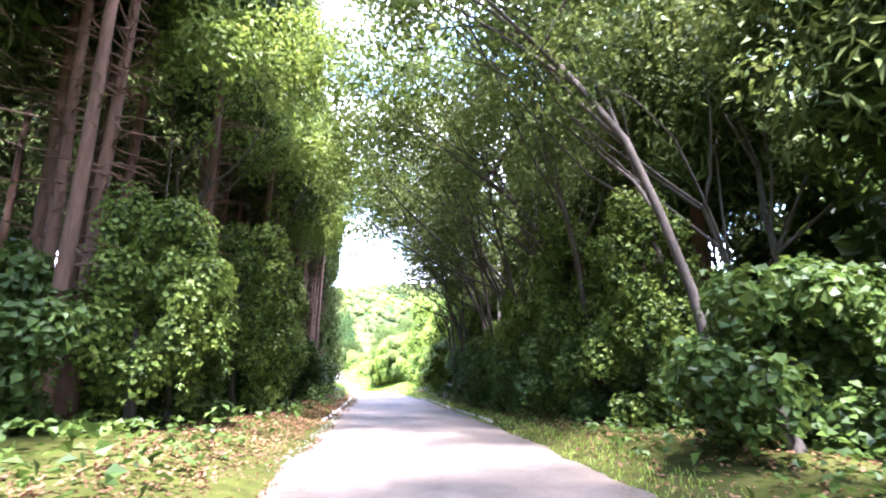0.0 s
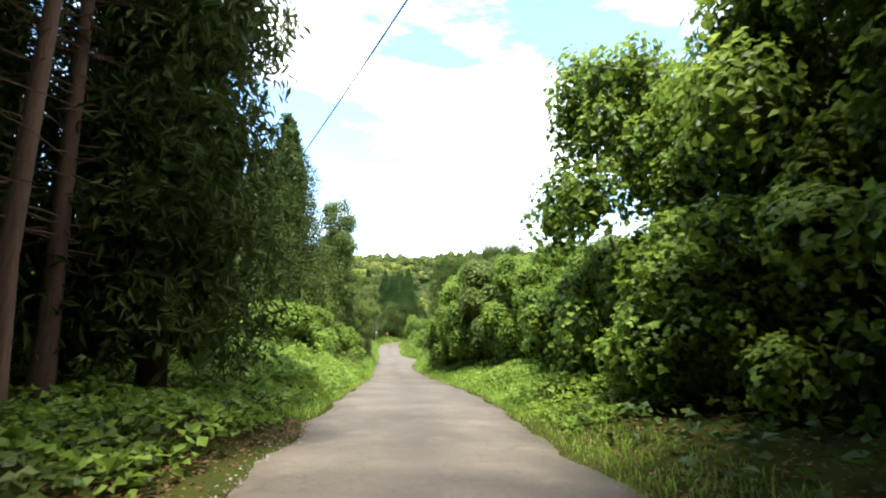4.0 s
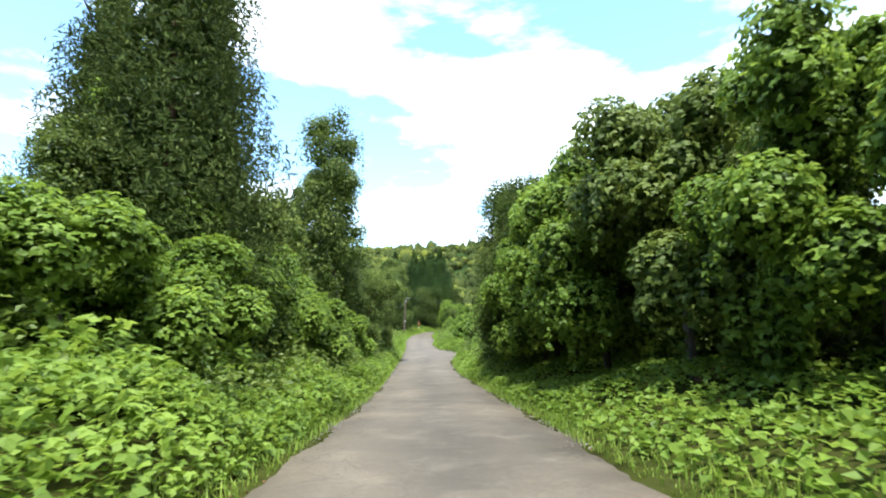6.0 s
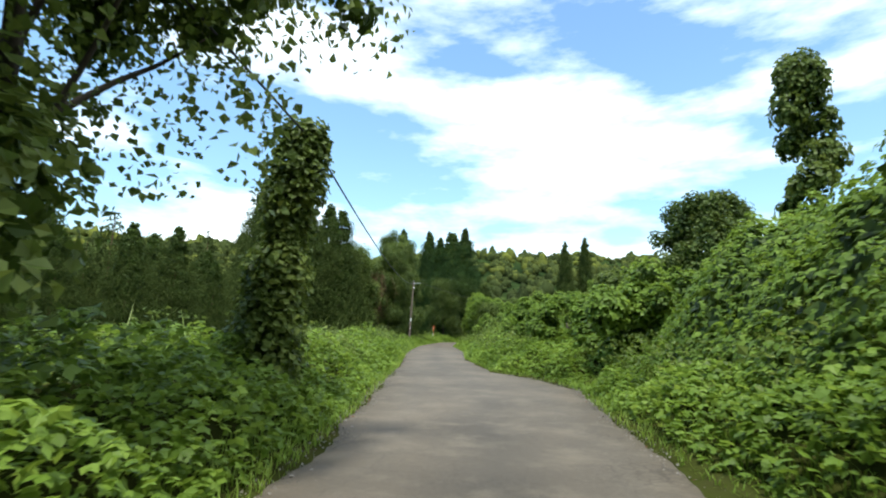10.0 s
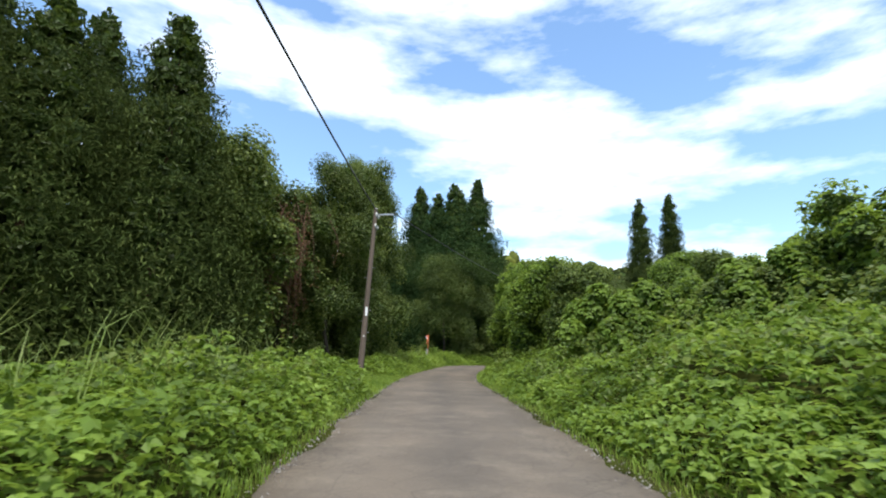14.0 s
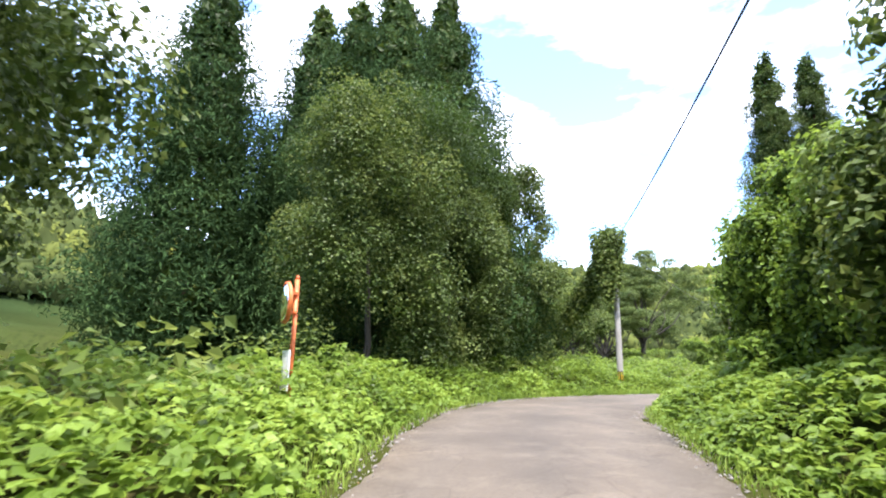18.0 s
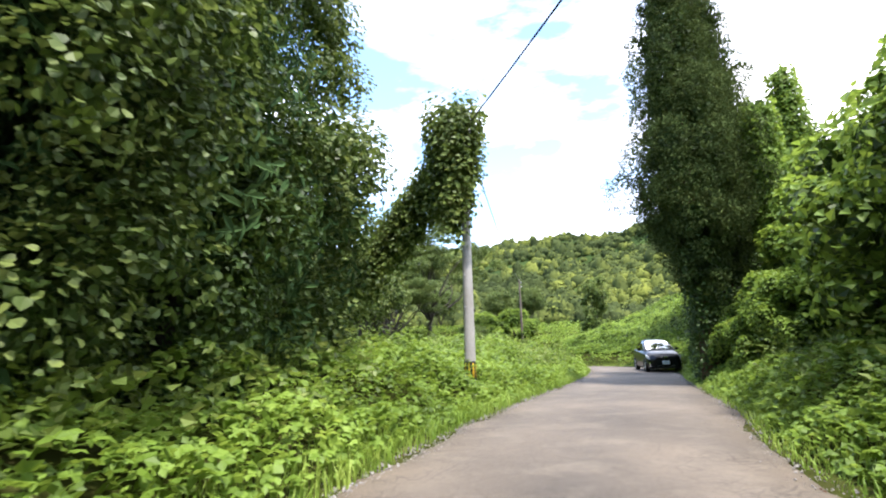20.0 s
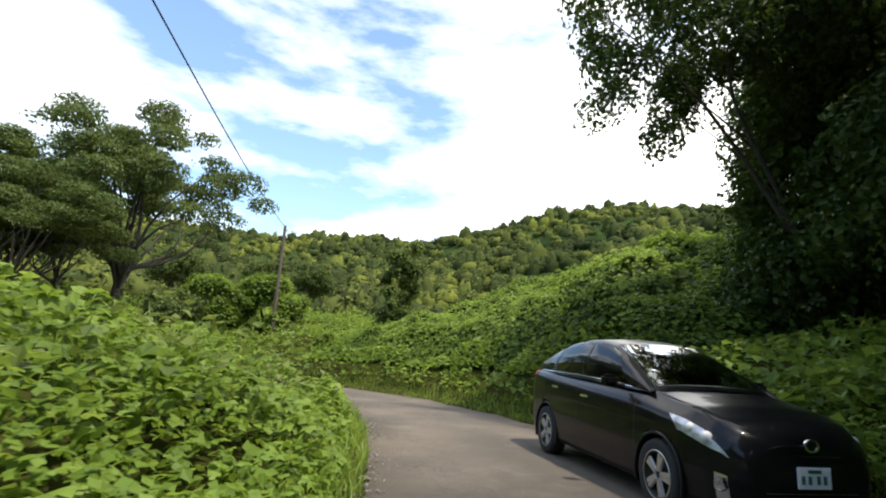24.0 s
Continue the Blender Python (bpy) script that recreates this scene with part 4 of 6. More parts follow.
for _ in range(46):
    a, q = vine_rng.uniform(0, 6.3), 3.0 * math.sqrt(vine_rng.random())
    L = vine_rng.uniform(0.6, 2.2)
    m = int(L * 20)
    t = vine_rng.random(m)
    pts.append(np.c_[0.4 + q * math.cos(a) + vine_rng.normal(size=m) * 0.09, 0.6 + q * math.sin(a) + vine_rng.normal(size=m) * 0.09, 4.3 + vine_rng.uniform(-0.4, 0.6) - L * t])
pts = np.vstack(pts)
part("hanging_vine", leaf_mesh("hanging_vine", pts, 0.12 * vine_rng.uniform(0.6, 1.2, len(pts)), vine_rng.normal(size=pts.shape) + [0, 0, 0.3], vine_rng, VINE, wide=0.9, droop=0.8), None, over, "strings of kudzu leaves hanging down")["kind"] = "stuff"

def blanket(s_lo, s_hi, e_lo, e_hi, n, leaf, seed, rise, ends, fine=0):
    """A bank of tangled growth wholly under kudzu: steep at the road, swelling up the slope behind."""
    rng = np.random.default_rng(seed)

    def top(s, e):
        x, y = spot(s, EDGE_R(s) + e)
        p = np.stack([x, y], 1)
        up = np.interp(e, *rise) * np.interp(s, [s_lo, s_lo + ends[0], s_hi - ends[1], s_hi], [0.05, 1, 0.95, 0.2])
        return np.stack([x, y, height(x, y) + up * (0.95 + 0.36 * waves(p, seed + 1, 3, 0.6) + 0.17 * waves(p, seed + 2, 3, 1.9))], 1)

    s, e = rng.uniform(s_lo, s_hi, n), e_lo + (e_hi - e_lo) * rng.random(n) ** 1.4
    c = top(s, e)
    nd = unit(np.cross(top(s, e + 0.25) - top(s, e - 0.25), top(s + 0.25, e) - top(s - 0.25, e)))
    nd = nd * np.where(nd[:, 2:] < 0, -1.0, 1.0)
    c = c - nd * (0.30 * rng.random(n) ** 2)[:, None]
    out = nd + [0, 0, 0.5] + rng.normal(size=(n, 3)) * 0.38
    tagged(new("kudzu_carpet", leaf_mesh("kudzu_carpet", c, leaf * rng.uniform(0.6, 1.3, n), out, rng, KUDZU, wide=0.88, fine=fine)), "bank of bushes under an unbroken blanket of kudzu leaves", "vines", kind="stuff")
    # under-layer coloured dark, standing in for shade below the blanket
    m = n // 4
    tagged(new("kudzu_carpet", leaf_mesh("kudzu_carpet", (c - nd * 0.3)[:m], leaf * rng.uniform(1.8, 2.6, m), nd[:m] + rng.normal(size=(m, 3)) * 0.2, rng, INNER_SHADED, wide=0.95)), "leaves under the kudzu blanket, darkened to paint its shade", "vines", kind="stuff")


# ---- third stretch: the open bend with the kudzu slope ----
blanket(86.0, 107.5, 0.9, 11, 17000, 0.16, 278, ([0, 0.8, 1.5, 2.3, 3.4, 5, 8, 11], [0, 0.1, 0.8, 2.0, 3.0, 3.5, 3.2, 2.4]), (3.5, 4), 2)
settle([mound_tree("vine_covered_bush", 280 + i, 2.6, 2.3, "low bush under a blanket of kudzu on the slope", (KUDZU, VINE, KUDZU)[i], 4200, 0.165, lumps=40, group="bushes on the kudzu slope", up=0.8, fine=2) for i in range(3)],
       [(105.6, 8.8), (97, 14), (109.0, 7.6), (110.5, 9.6), (122, 11), (128, 14), (133, 10.5), (138.5, 9.4), (142, 11),
        (118, 15), (125, 19), (134, 19), (140, 16), (145, 13), (113, 13.5), (147, 9), (150, 10.5), (153.5, 10), (148.5, 13.5), (144, 9)], 0.7, 1.15, 30)
slope_bush = mound_tree("vine_covered_bush", 285, 1.7, 1.7, "low hummock of tangled kudzu on the slope", KUDZU, 5200, 0.17, lumps=18, group="bushes on the kudzu slope", up=0.6, fine=2)
settle([slope_bush], spread_in(46, 108, 152, 5.6, 22, 2.3, 286), 0.6, 1.25, 287)
vp = mound_tree("vine_covered_stump", 290, 4.8, 0.5, "bare trunk wrapped in vines with a leafy head", VINE, 5200, 0.12, "tree", lumps=34, tall=0.95)
one(vp, 104.6, 9.6, 1.2, 1.3)
settle([mound_tree("roadside_tree", 295, 5.0, 2.4, "dark rounded tree on the kudzu slope", BROAD, 8000, 0.16, "tree", lumps=60, tall=0.75)], [(114.5, 12.2), (117.5, 14.6)], 0.95, 1.1, 31)
row = [cedar("cedar_tree", 300 + i, 14.8, 4.3, 0.03, "dark pointed cedar in the row behind the verge", 1.9, tuft=0.25, group="cedar row beyond the verge", taper=0.62) for i in range(4)]
settle(row, [(149.5, -10.6), (154.5, -13.2), (152.5, -16.0), (146.5, -13.4), (157, -17), (150, -19.5), (145, -17.5), (140, -15.5)], 0.94, 1.07, 32)
for i, (s, d) in enumerate(((133, -17.5), (129, -20.5), (137, -20), (125, -25), (131, -26.5), (139, -22), (127, -17.5), (134.5, -23.5), (121, -21), (123.5, -18.5))):
    one(copy_thing(row[i % 2], Matrix()), s, d, 0.48 + 0.05 * (i % 4))
far_row = [cedar("cedar_tree", 305 + i, 14.8, 3.6, 0.03, "dark pointed cedar in the distant row", 0.3, tuft=0.66, group="cedar row beyond the verge", core=False) for i in range(2)]
for i, (s, d) in enumerate(spread_in(26, 112, 150, -48, -25, 3.6, 320)):
    one(far_row[i] if i < 2 else copy_thing(far_row[i % 2], Matrix()), s, d, (0.62, 0.70, 0.76)[i % 3], 1.0)
settle([mound_tree("vine_covered_tree", 310 + i, 10.5, 3.1, "tall broad-leaved tree draped in vines at the wood's edge", (VINE, BROAD, VINE)[i], 13000, 0.165, "tree", lumps=100, tall=0.7, hang=16, up=0.4, group="vine-draped wood edge") for i in range(3)],
       [(153.3, -9.8), (158.4, -8.6), (161.4, -7.4), (158, -11.5), (164.5, -7.6), (162, -11.5), (166, -12), (160, -14.5)], 0.96, 1.14, 33)
settle([mound_tree("roadside_tree", 320 + i, 12.0, 2.8, "dense broad-leaved tree at the bend, leafy down to the ground", (BROAD, VINE)[i], 22000, 0.11, "tree", lumps=70, base=0.5, tall=0.8, hang=34, up=0.4) for i in range(2)],
       [(159.0, -5.6), (163.4, -5.7), (167.0, -6.1), (169.5, -9)], 0.98, 1.14, 34)
bend_kudzu = [mound_tree("vine_covered_tree", 330 + i, 5.4, 2.3, "small tree hung with large kudzu leaves inside the bend", (KUDZU, VINE, KUDZU)[i], 12500, 0.145, "tree", lumps=80, tall=0.8, hang=18, group="kudzu on the bend") for i in range(3)]
for i, (s, d, k) in enumerate(((155, 5.9, 0.94), (150.5, 6.4, 0.70), (158.0, 6.2, 0.92), (162.4, 5.3, 0.86), (165.3, 4.8, 0.80), (160.8, 7.2, 0.95), (165, 8.4, 0.9), (147.5, 10.2, 0.5), (152.5, 11.5, 0.7), (149, 15, 0.55), (169, 6.2, 0.9), (173, 7.0, 0.85), (177, 6.6, 0.85))):
    one(bend_kudzu[i] if i < 3 else copy_thing(bend_kudzu[i % 3], Matrix()), s, d, k)
one(broadleaf("roadside_tree", 338, 7.2, 1.5, 0.12, "slim young tree with large pale leaves inside the bend", KUDZU, 4200, 0.2, 50, 0.06, (-0.3, 0), 0.95, droop=0.5, lump=0.2), 164.9, 5.5)
dead_rng = np.random.default_rng(345)
dx0, dy0 = (float(v) for v in spot(155.9, -7.4))
dead_vines = thing("dead_vines", dx0, dy0, float(height(dx0, dy0)[0]), "tangle of brown dead vines hanging on the wood's edge", "vines")
strands, husks = [], []
for _ in range(46):
    top = np.array([dead_rng.normal() * 1.0, dead_rng.normal() * 0.45, dead_rng.uniform(5.0, 8.6)])
    foot = top + [dead_rng.normal() * 0.7, dead_rng.normal() * 0.35, -dead_rng.uniform(2.0, 4.6)]
    line = bent(top, foot, dead_rng, 0.18, 7)
    strands.append(tube(line, np.linspace(0.022, 0.008, 7), 5))
    husks.append(line[dead_rng.integers(0, 7, 34)] + dead_rng.normal(size=(34, 3)) * 0.16)
husks = np.vstack(husks)
part("stem", mesh_from("stem", *join(strands), BARK, True), None, dead_vines, "brown leafless stems")["kind"] = "stuff"
part("withered_leaves", leaf_mesh("withered_leaves", husks, 0.12 * dead_rng.uniform(0.6, 1.3, len(husks)), dead_rng.normal(size=husks.shape), dead_rng, DRY, wide=0.6, droop=0.6), None, dead_vines, "curled brown leaves")["kind"] = "stuff"
GROUP = [(-19.5, 188.6), (-22.0, 186.2), (-24.0, 187.0), (-26.6, 190.2), (-21.8, 190.9), (-27.0, 192.4), (-30.9, 186.4)]
tips = [cedar("cedar_tree", 340 + i, 20.4, 4.7, 0.04, "tall dark-green cedar with pointed tip in a close group", 1.9, CEDAR_FAR, 0.30, "cedar group beyond the bend", taper=0.62) for i in range(2)]
for i, (x, y) in enumerate(GROUP):
    k = (1.02, 0.96, 0.9, 1.03, 0.97, 1.0, 0.95)[i]
    z = float(height(x, y)[0]) - 0.1
    m = pose(x, y, z, 0, 0, 50 * i) @ Matrix.Diagonal((k, k, k, 1))
    if i < 2:
        tips[i].matrix_world = m
    else:
        copy_thing(tips[i % 2], m)
at_xy(mound_tree("roadside_tree", 350, 7.6, 2.6, "layered broad-leaved tree with flat leaf tiers at the bend", BROAD, 23000, 0.098, "tree", lumps=90, base=0.7, tall=0.8, hang=22, up=0.5, fine=True), -19.6, 183.6)
at_xy(mound_tree("roadside_tree", 351, 10.5, 3.0, "shady overhanging tree with large leaves", BROAD, 27000, 0.098, "tree", lumps=120, base=0.8, tall=0.75, hang=24, up=0.5), -22.3, 180.4)
at_xy(mound_tree("roadside_tree", 352, 11.0, 2.9, "broad-leaved tree beside the vine-covered pole", BROAD, 23000, 0.125, "tree", lumps=90, base=0.5, tall=0.8, hang=20, up=0.5), -16.0, 189.2)

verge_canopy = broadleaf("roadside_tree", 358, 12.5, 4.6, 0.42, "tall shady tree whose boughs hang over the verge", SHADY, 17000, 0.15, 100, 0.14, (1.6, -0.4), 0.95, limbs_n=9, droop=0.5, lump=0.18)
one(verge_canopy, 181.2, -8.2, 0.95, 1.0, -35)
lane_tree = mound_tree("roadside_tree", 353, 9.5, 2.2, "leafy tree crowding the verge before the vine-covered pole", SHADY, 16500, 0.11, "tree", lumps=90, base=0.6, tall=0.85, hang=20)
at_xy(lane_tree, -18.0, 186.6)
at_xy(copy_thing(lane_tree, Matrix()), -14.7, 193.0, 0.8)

# ---- last stretch: down to the valley ----
twin = cedar("cedar_tree", 360, 18.8, 2.45, 0.20, "tall dark cedar beside the road with vines up its flank", 4.6, tuft=0.15, group="pair of cedars", taper=0.66, low=0.25)
at_xy(twin, -0.9, 190.0, 1.03)
at_xy(copy_thing(twin, Matrix()), 2.9, 191.5, 1.05, 1.0, 130)
low = mound_tree("vine_covered_bush", 366, 3.0, 1.6, "bush under kudzu at the foot of the cedars", KUDZU, 6000, 0.14, lumps=40, hang=8, up=0.5)
at_xy(low, -1.6, 186.6, 0.9)
at_xy(copy_thing(low, Matrix()), -3.4, 185.4, 0.75)
for s, d, k in ((198.7, 5.3, 0.58), (196.9, 5.2, 0.55), (197.8, 5.0, 0.5), (195.9, 5.6, 0.6), (197.2, 6.4, 0.8), (200.6, 6.0, 0.66), (202.6, 6.4, 0.75), (191.5, 7.8, 1.3), (194.2, 8.4, 1.4), (196.8, 8.0, 1.35), (193.0, 10.6, 1.5), (199.4, 8.2, 1.2), (196.5, 11.2, 1.6)):
    x, y = (float(v) for v in spot(s, d))
    at_xy(copy_thing(low, Matrix()), x, y, k, 1.0, 47 * s)
settle([mound_tree("vine_covered_bush", 370 + i, 4.2, 2.2, "bank of bushes under kudzu beside the road", KUDZU, 7500, 0.15, lumps=52, hang=10, group="kudzu bank by the cedars") for i in range(2)],
       [(181.5, 6.4), (184.6, 6.5), (188.2, 6.8), (184, 10), (191.6, 8.2), (180, 9.5), (195, 9.5), (190, 11), (189.5, 8.6)], 1.0, 1.2, 36)
at_xy(broadleaf("roadside_tree", 384, 12.5, 3.9, 0.15, "large tree overhanging the road, leafy trailing twigs darkened for shade", SHADY, 26000, 0.17, 110, 0.13, (-2.5, 1.5), 0.95, lump=0.13, limbs_n=6, droop=0.4), 15.8, 197.6, 1.0, 1.0, 0)
dark_mass = mound_tree("vine_curtain", 382, 10.5, 2.9, "dense vine curtain hanging to the roadside, coloured dark for shade", SHADY, 15000, 0.17, "vines", lumps=100, tall=0.9, hang=30)
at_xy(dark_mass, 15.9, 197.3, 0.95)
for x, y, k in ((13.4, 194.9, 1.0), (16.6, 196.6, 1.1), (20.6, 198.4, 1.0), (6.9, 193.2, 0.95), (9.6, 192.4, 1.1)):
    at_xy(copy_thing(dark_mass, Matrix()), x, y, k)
settle([mound_tree("vine_covered_bush", 390 + i, 3.2, 2.5, "hummock of kudzu beyond the road's bend", KUDZU, 9000, 0.15, lumps=50, group="kudzu hummocks in the valley", up=1.2) for i in range(2)],
       [(238, 9.5), (236, 11), (209, 11), (225.5, 15.5)], 0.9, 1.2, 37)
blanket(214.5, 231, 1.7, 24, 42000, 0.165, 392, ([0, 1.6, 2.4, 3.4, 5, 10, 22], [0, 0.2, 0.9, 2.2, 2.8, 3.5, 4.6]), (2.5, 8))
low_mound = mound_tree("vine_covered_bush", 394, 1.3, 1.2, "low bush of kudzu at the road's edge", KUDZU, 2600, 0.13, lumps=26, group="low bushes along the bend", up=0.7)
settle([low_mound], [(217.4, 6.2), (219.6, 6.0), (221.8, 6.1), (224.0, 6.0), (226.1, 6.2), (228.4, 6.1), (231, 6.3), (222.8, 7.6), (227.0, 7.8)], 0.7, 1.1, 39)
hill_mound = mound_tree("vine_covered_bush", 396, 4.4, 3.4, "high hummock of bright kudzu on the valley slope", KUDZU, 12000, 0.17, lumps=70, up=1.3, group="high kudzu hummocks")
at_xy(hill_mound, 29.5, 208.4)
for x, y, k in ((34.5, 206.5, 1.15), (39.5, 211.0, 1.15), (45.0, 217.0, 1.1), (26.0, 204.0, 1.05), (38.0, 219.5, 0.85)):
    at_xy(copy_thing(hill_mound, Matrix()), x, y, k)
at_xy(mound_tree("vine_covered_stump", 400, 6.2, 1.6, "dead tree wrapped in vines like a leafy pillar", VINE, 6200, 0.19, "tree", lumps=44, tall=0.95, up=0.4), 25.3, 223.3, 1.0, 1.1)
spreading = broadleaf("spreading_tree", 410, 15.5, 8.6, 0.10, "wide spreading tree with layered feathery crown in the meadow", BROAD, 40000, 0.27, 88, 0.34, gap=1.0, lump=0.15, tier=0.5, limbs_n=22)
at_xy(spreading, 12.2, 240.6, 1.0, 1.1, 200)
at_xy(copy_thing(spreading, Matrix()), 5.0, 236.5, 0.66, 1.0, 75)
at_xy(copy_thing(spreading, Matrix()), 3.0, 243.0, 0.82, 1.0, 310)
meadow = [broadleaf("meadow_tree", 420 + i, 8, 3.6, 0.05, "rounded dark tree at the edge of the meadow", BROAD, 6000, 0.28, 60, 0.16, core=0.6) for i in range(2)]
settle(meadow,
       [(226, -34), (214, -37), (232, -46), (238, -18), (205, -36), (245, -40), (212, -47), (222, -30)], 0.7, 1.1, 38)
for x, y, k in ((6.0, 244.0, 1.25), (10.7, 252.2, 1.3), (30.2, 250.9, 0.85), (37.0, 252.0, 0.95), (8.0, 264.2, 1.4), (24.5, 262.0, 1.0), (-4.1, 246.1, 1.2), (0.0, 254.9, 1.3), (2.3, 246.7, 1.1), (-3.4, 265.1, 1.5)):
    at_xy(copy_thing(meadow[0], Matrix()), x, y, k)
at_xy(broadleaf("meadow_tree", 425, 3.2, 2.0, 0.02, "small rounded olive-green bush in the meadow", BROAD, 2200, 0.26, 22, 0.08, core=0.7), 12.2, 228.8)


# ---- woods on the hills: crowns too many to count ----
def far_woods():
    """Crowns of overlapping leafy sprays on the hillsides, finer where they stand nearer."""
    rng = np.random.default_rng(77)
    n = 12500
    az, r = rng.uniform(-75, 125, n), 95 + rng.random(n) ** 1.3 * 520
    x, y = r * np.sin(np.radians(az)), 190 + r * np.cos(np.radians(az))
    keep = np.abs(station(x, y)[1]) > 46
    x, y, r = x[keep], y[keep], r[keep]
    z = height(x, y)
    q = rng.uniform(1.7, 3.4, len(x)) * (1 + r / 700)
    tall = rng.choice([0.8, 1.0, 1.9], len(x), p=[0.55, 0.35, 0.10])
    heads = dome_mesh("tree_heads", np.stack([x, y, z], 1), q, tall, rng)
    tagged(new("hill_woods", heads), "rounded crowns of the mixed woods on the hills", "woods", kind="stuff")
    for near, m, size in ((True, 64, 0.24), (False, 24, 0.36)):
        w = (r < 230) == near
        c0, qq, tt = np.stack([x, y, z + q * 0.5], 1)[w].repeat(m, 0), q[w].repeat(m), tall[w].repeat(m)
        d = rng.normal(size=(len(qq), 3)) + [0, 0, 0.35]
        d = unit(d)
        c = c0 + d * np.stack([qq, qq, qq * tt], 1) * rng.uniform(0.85, 1.06, len(qq))[:, None]
        me = leaf_mesh("hill_woods", c, qq * size * rng.uniform(0.7, 1.3, len(qq)), d + rng.normal(size=d.shape) * 0.3, rng, WOODS, wide=0.85)
        tagged(new("hill_woods", me), "mixed broad-leaved and bamboo woods covering the hills", "woods", kind="stuff")


def dome_mesh(name, base, q, tall, rng):
    """Lumpy rounded crowns, one closed dome for each tree, as one mesh."""
    n = len(base)
    rings, seg = 4, 8
    el = np.radians([-35, 5, 35, 64])
    a = np.arange(seg) * 2 * np.pi / seg
    ring = np.stack([np.cos(el)[:, None] * np.cos(a), np.cos(el)[:, None] * np.sin(a), np.sin(el)[:, None] + a * 0], 2).reshape(-1, 3)
    ring = np.vstack([ring, [[0, 0, 1.0]]])
    k = len(ring)
    v = ring[None] * (0.86 + 0.16 * rng.normal(size=(n, k, 1))) * np.stack([q, q, q * tall], 1)[:, None]
    v = v + (base + np.c_[q * 0, q * 0, q * 0.5])[:, None]
    faces = [(i * seg + j, i * seg + (j + 1) % seg, (i + 1) * seg + (j + 1) % seg) for i in range(rings - 1) for j in range(seg)]
    faces += [(i * seg + j, (i + 1) * seg + (j + 1) % seg, (i + 1) * seg + j) for i in range(rings - 1) for j in range(seg)]
    faces += [((rings - 1) * seg + j, (rings - 1) * seg + (j + 1) % seg, k - 1) for j in range(seg)]
    f = (np.array(faces)[None] + (np.arange(n) * k)[:, None, None]).reshape(-1, 3)
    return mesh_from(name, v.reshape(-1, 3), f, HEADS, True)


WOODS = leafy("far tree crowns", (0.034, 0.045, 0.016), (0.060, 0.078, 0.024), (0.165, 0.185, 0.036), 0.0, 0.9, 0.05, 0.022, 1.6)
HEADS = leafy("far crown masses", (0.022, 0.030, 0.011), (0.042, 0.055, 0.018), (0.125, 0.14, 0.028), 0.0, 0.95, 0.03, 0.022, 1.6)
far_woods()


# ---- ground cover along the road ----
def cover(name, label, category, mat, s_lo, s_hi, side, e_lo, e_hi, per_m2, leaf, lift, seed, wide=0.85, bias=1.0, tilt=0.5, patch=0.0, fine=0):
    """A blanket of leaves over the bank on one side (-1 left, 1 right) between two distances from the road's edge."""
    rng = np.random.default_rng(seed)
    n = int((s_hi - s_lo) * (e_hi - e_lo) * per_m2)
    s, e = rng.uniform(s_lo, s_hi, n), e_lo + (e_hi - e_lo) * rng.random(n) ** bias
    edge = EDGE_L(s) if side < 0 else EDGE_R(s)
    x, y = spot(s, side * (edge + e))
    p = np.stack([x, y], 1)
    hum = waves(p, seed + 1, 3, 1.5)
    if patch:
        keep = waves(p, seed + 2, 3, 0.5) > patch - 1
        x, y, p, hum, e = x[keep], y[keep], p[keep], hum[keep], e[keep]
        n = len(x)
    top = lift * np.clip(e / 0.45 + 0.12, 0.12, 1) * (0.75 + 0.5 * hum)
    if lift > 0.5:
        top = top * (1 + 0.38 * np.clip(e / 1.5, 0, 1) * np.clip(waves(p, seed + 3, 2, 0.7), -0.6, 1))
    z = height(x, y) + np.clip(top, 0.03, None) * (1 - 0.75 * rng.random(n) ** 2.2)
    nd = rng.normal(size=(n, 3)) * tilt + [0, 0, 1]
    me = leaf_mesh(name, np.stack([x, y, z], 1), leaf * rng.uniform(0.55, 1.3, n), nd, rng, mat, wide=wide, fine=fine)
    tagged(new(name, me), label, category, kind="stuff")


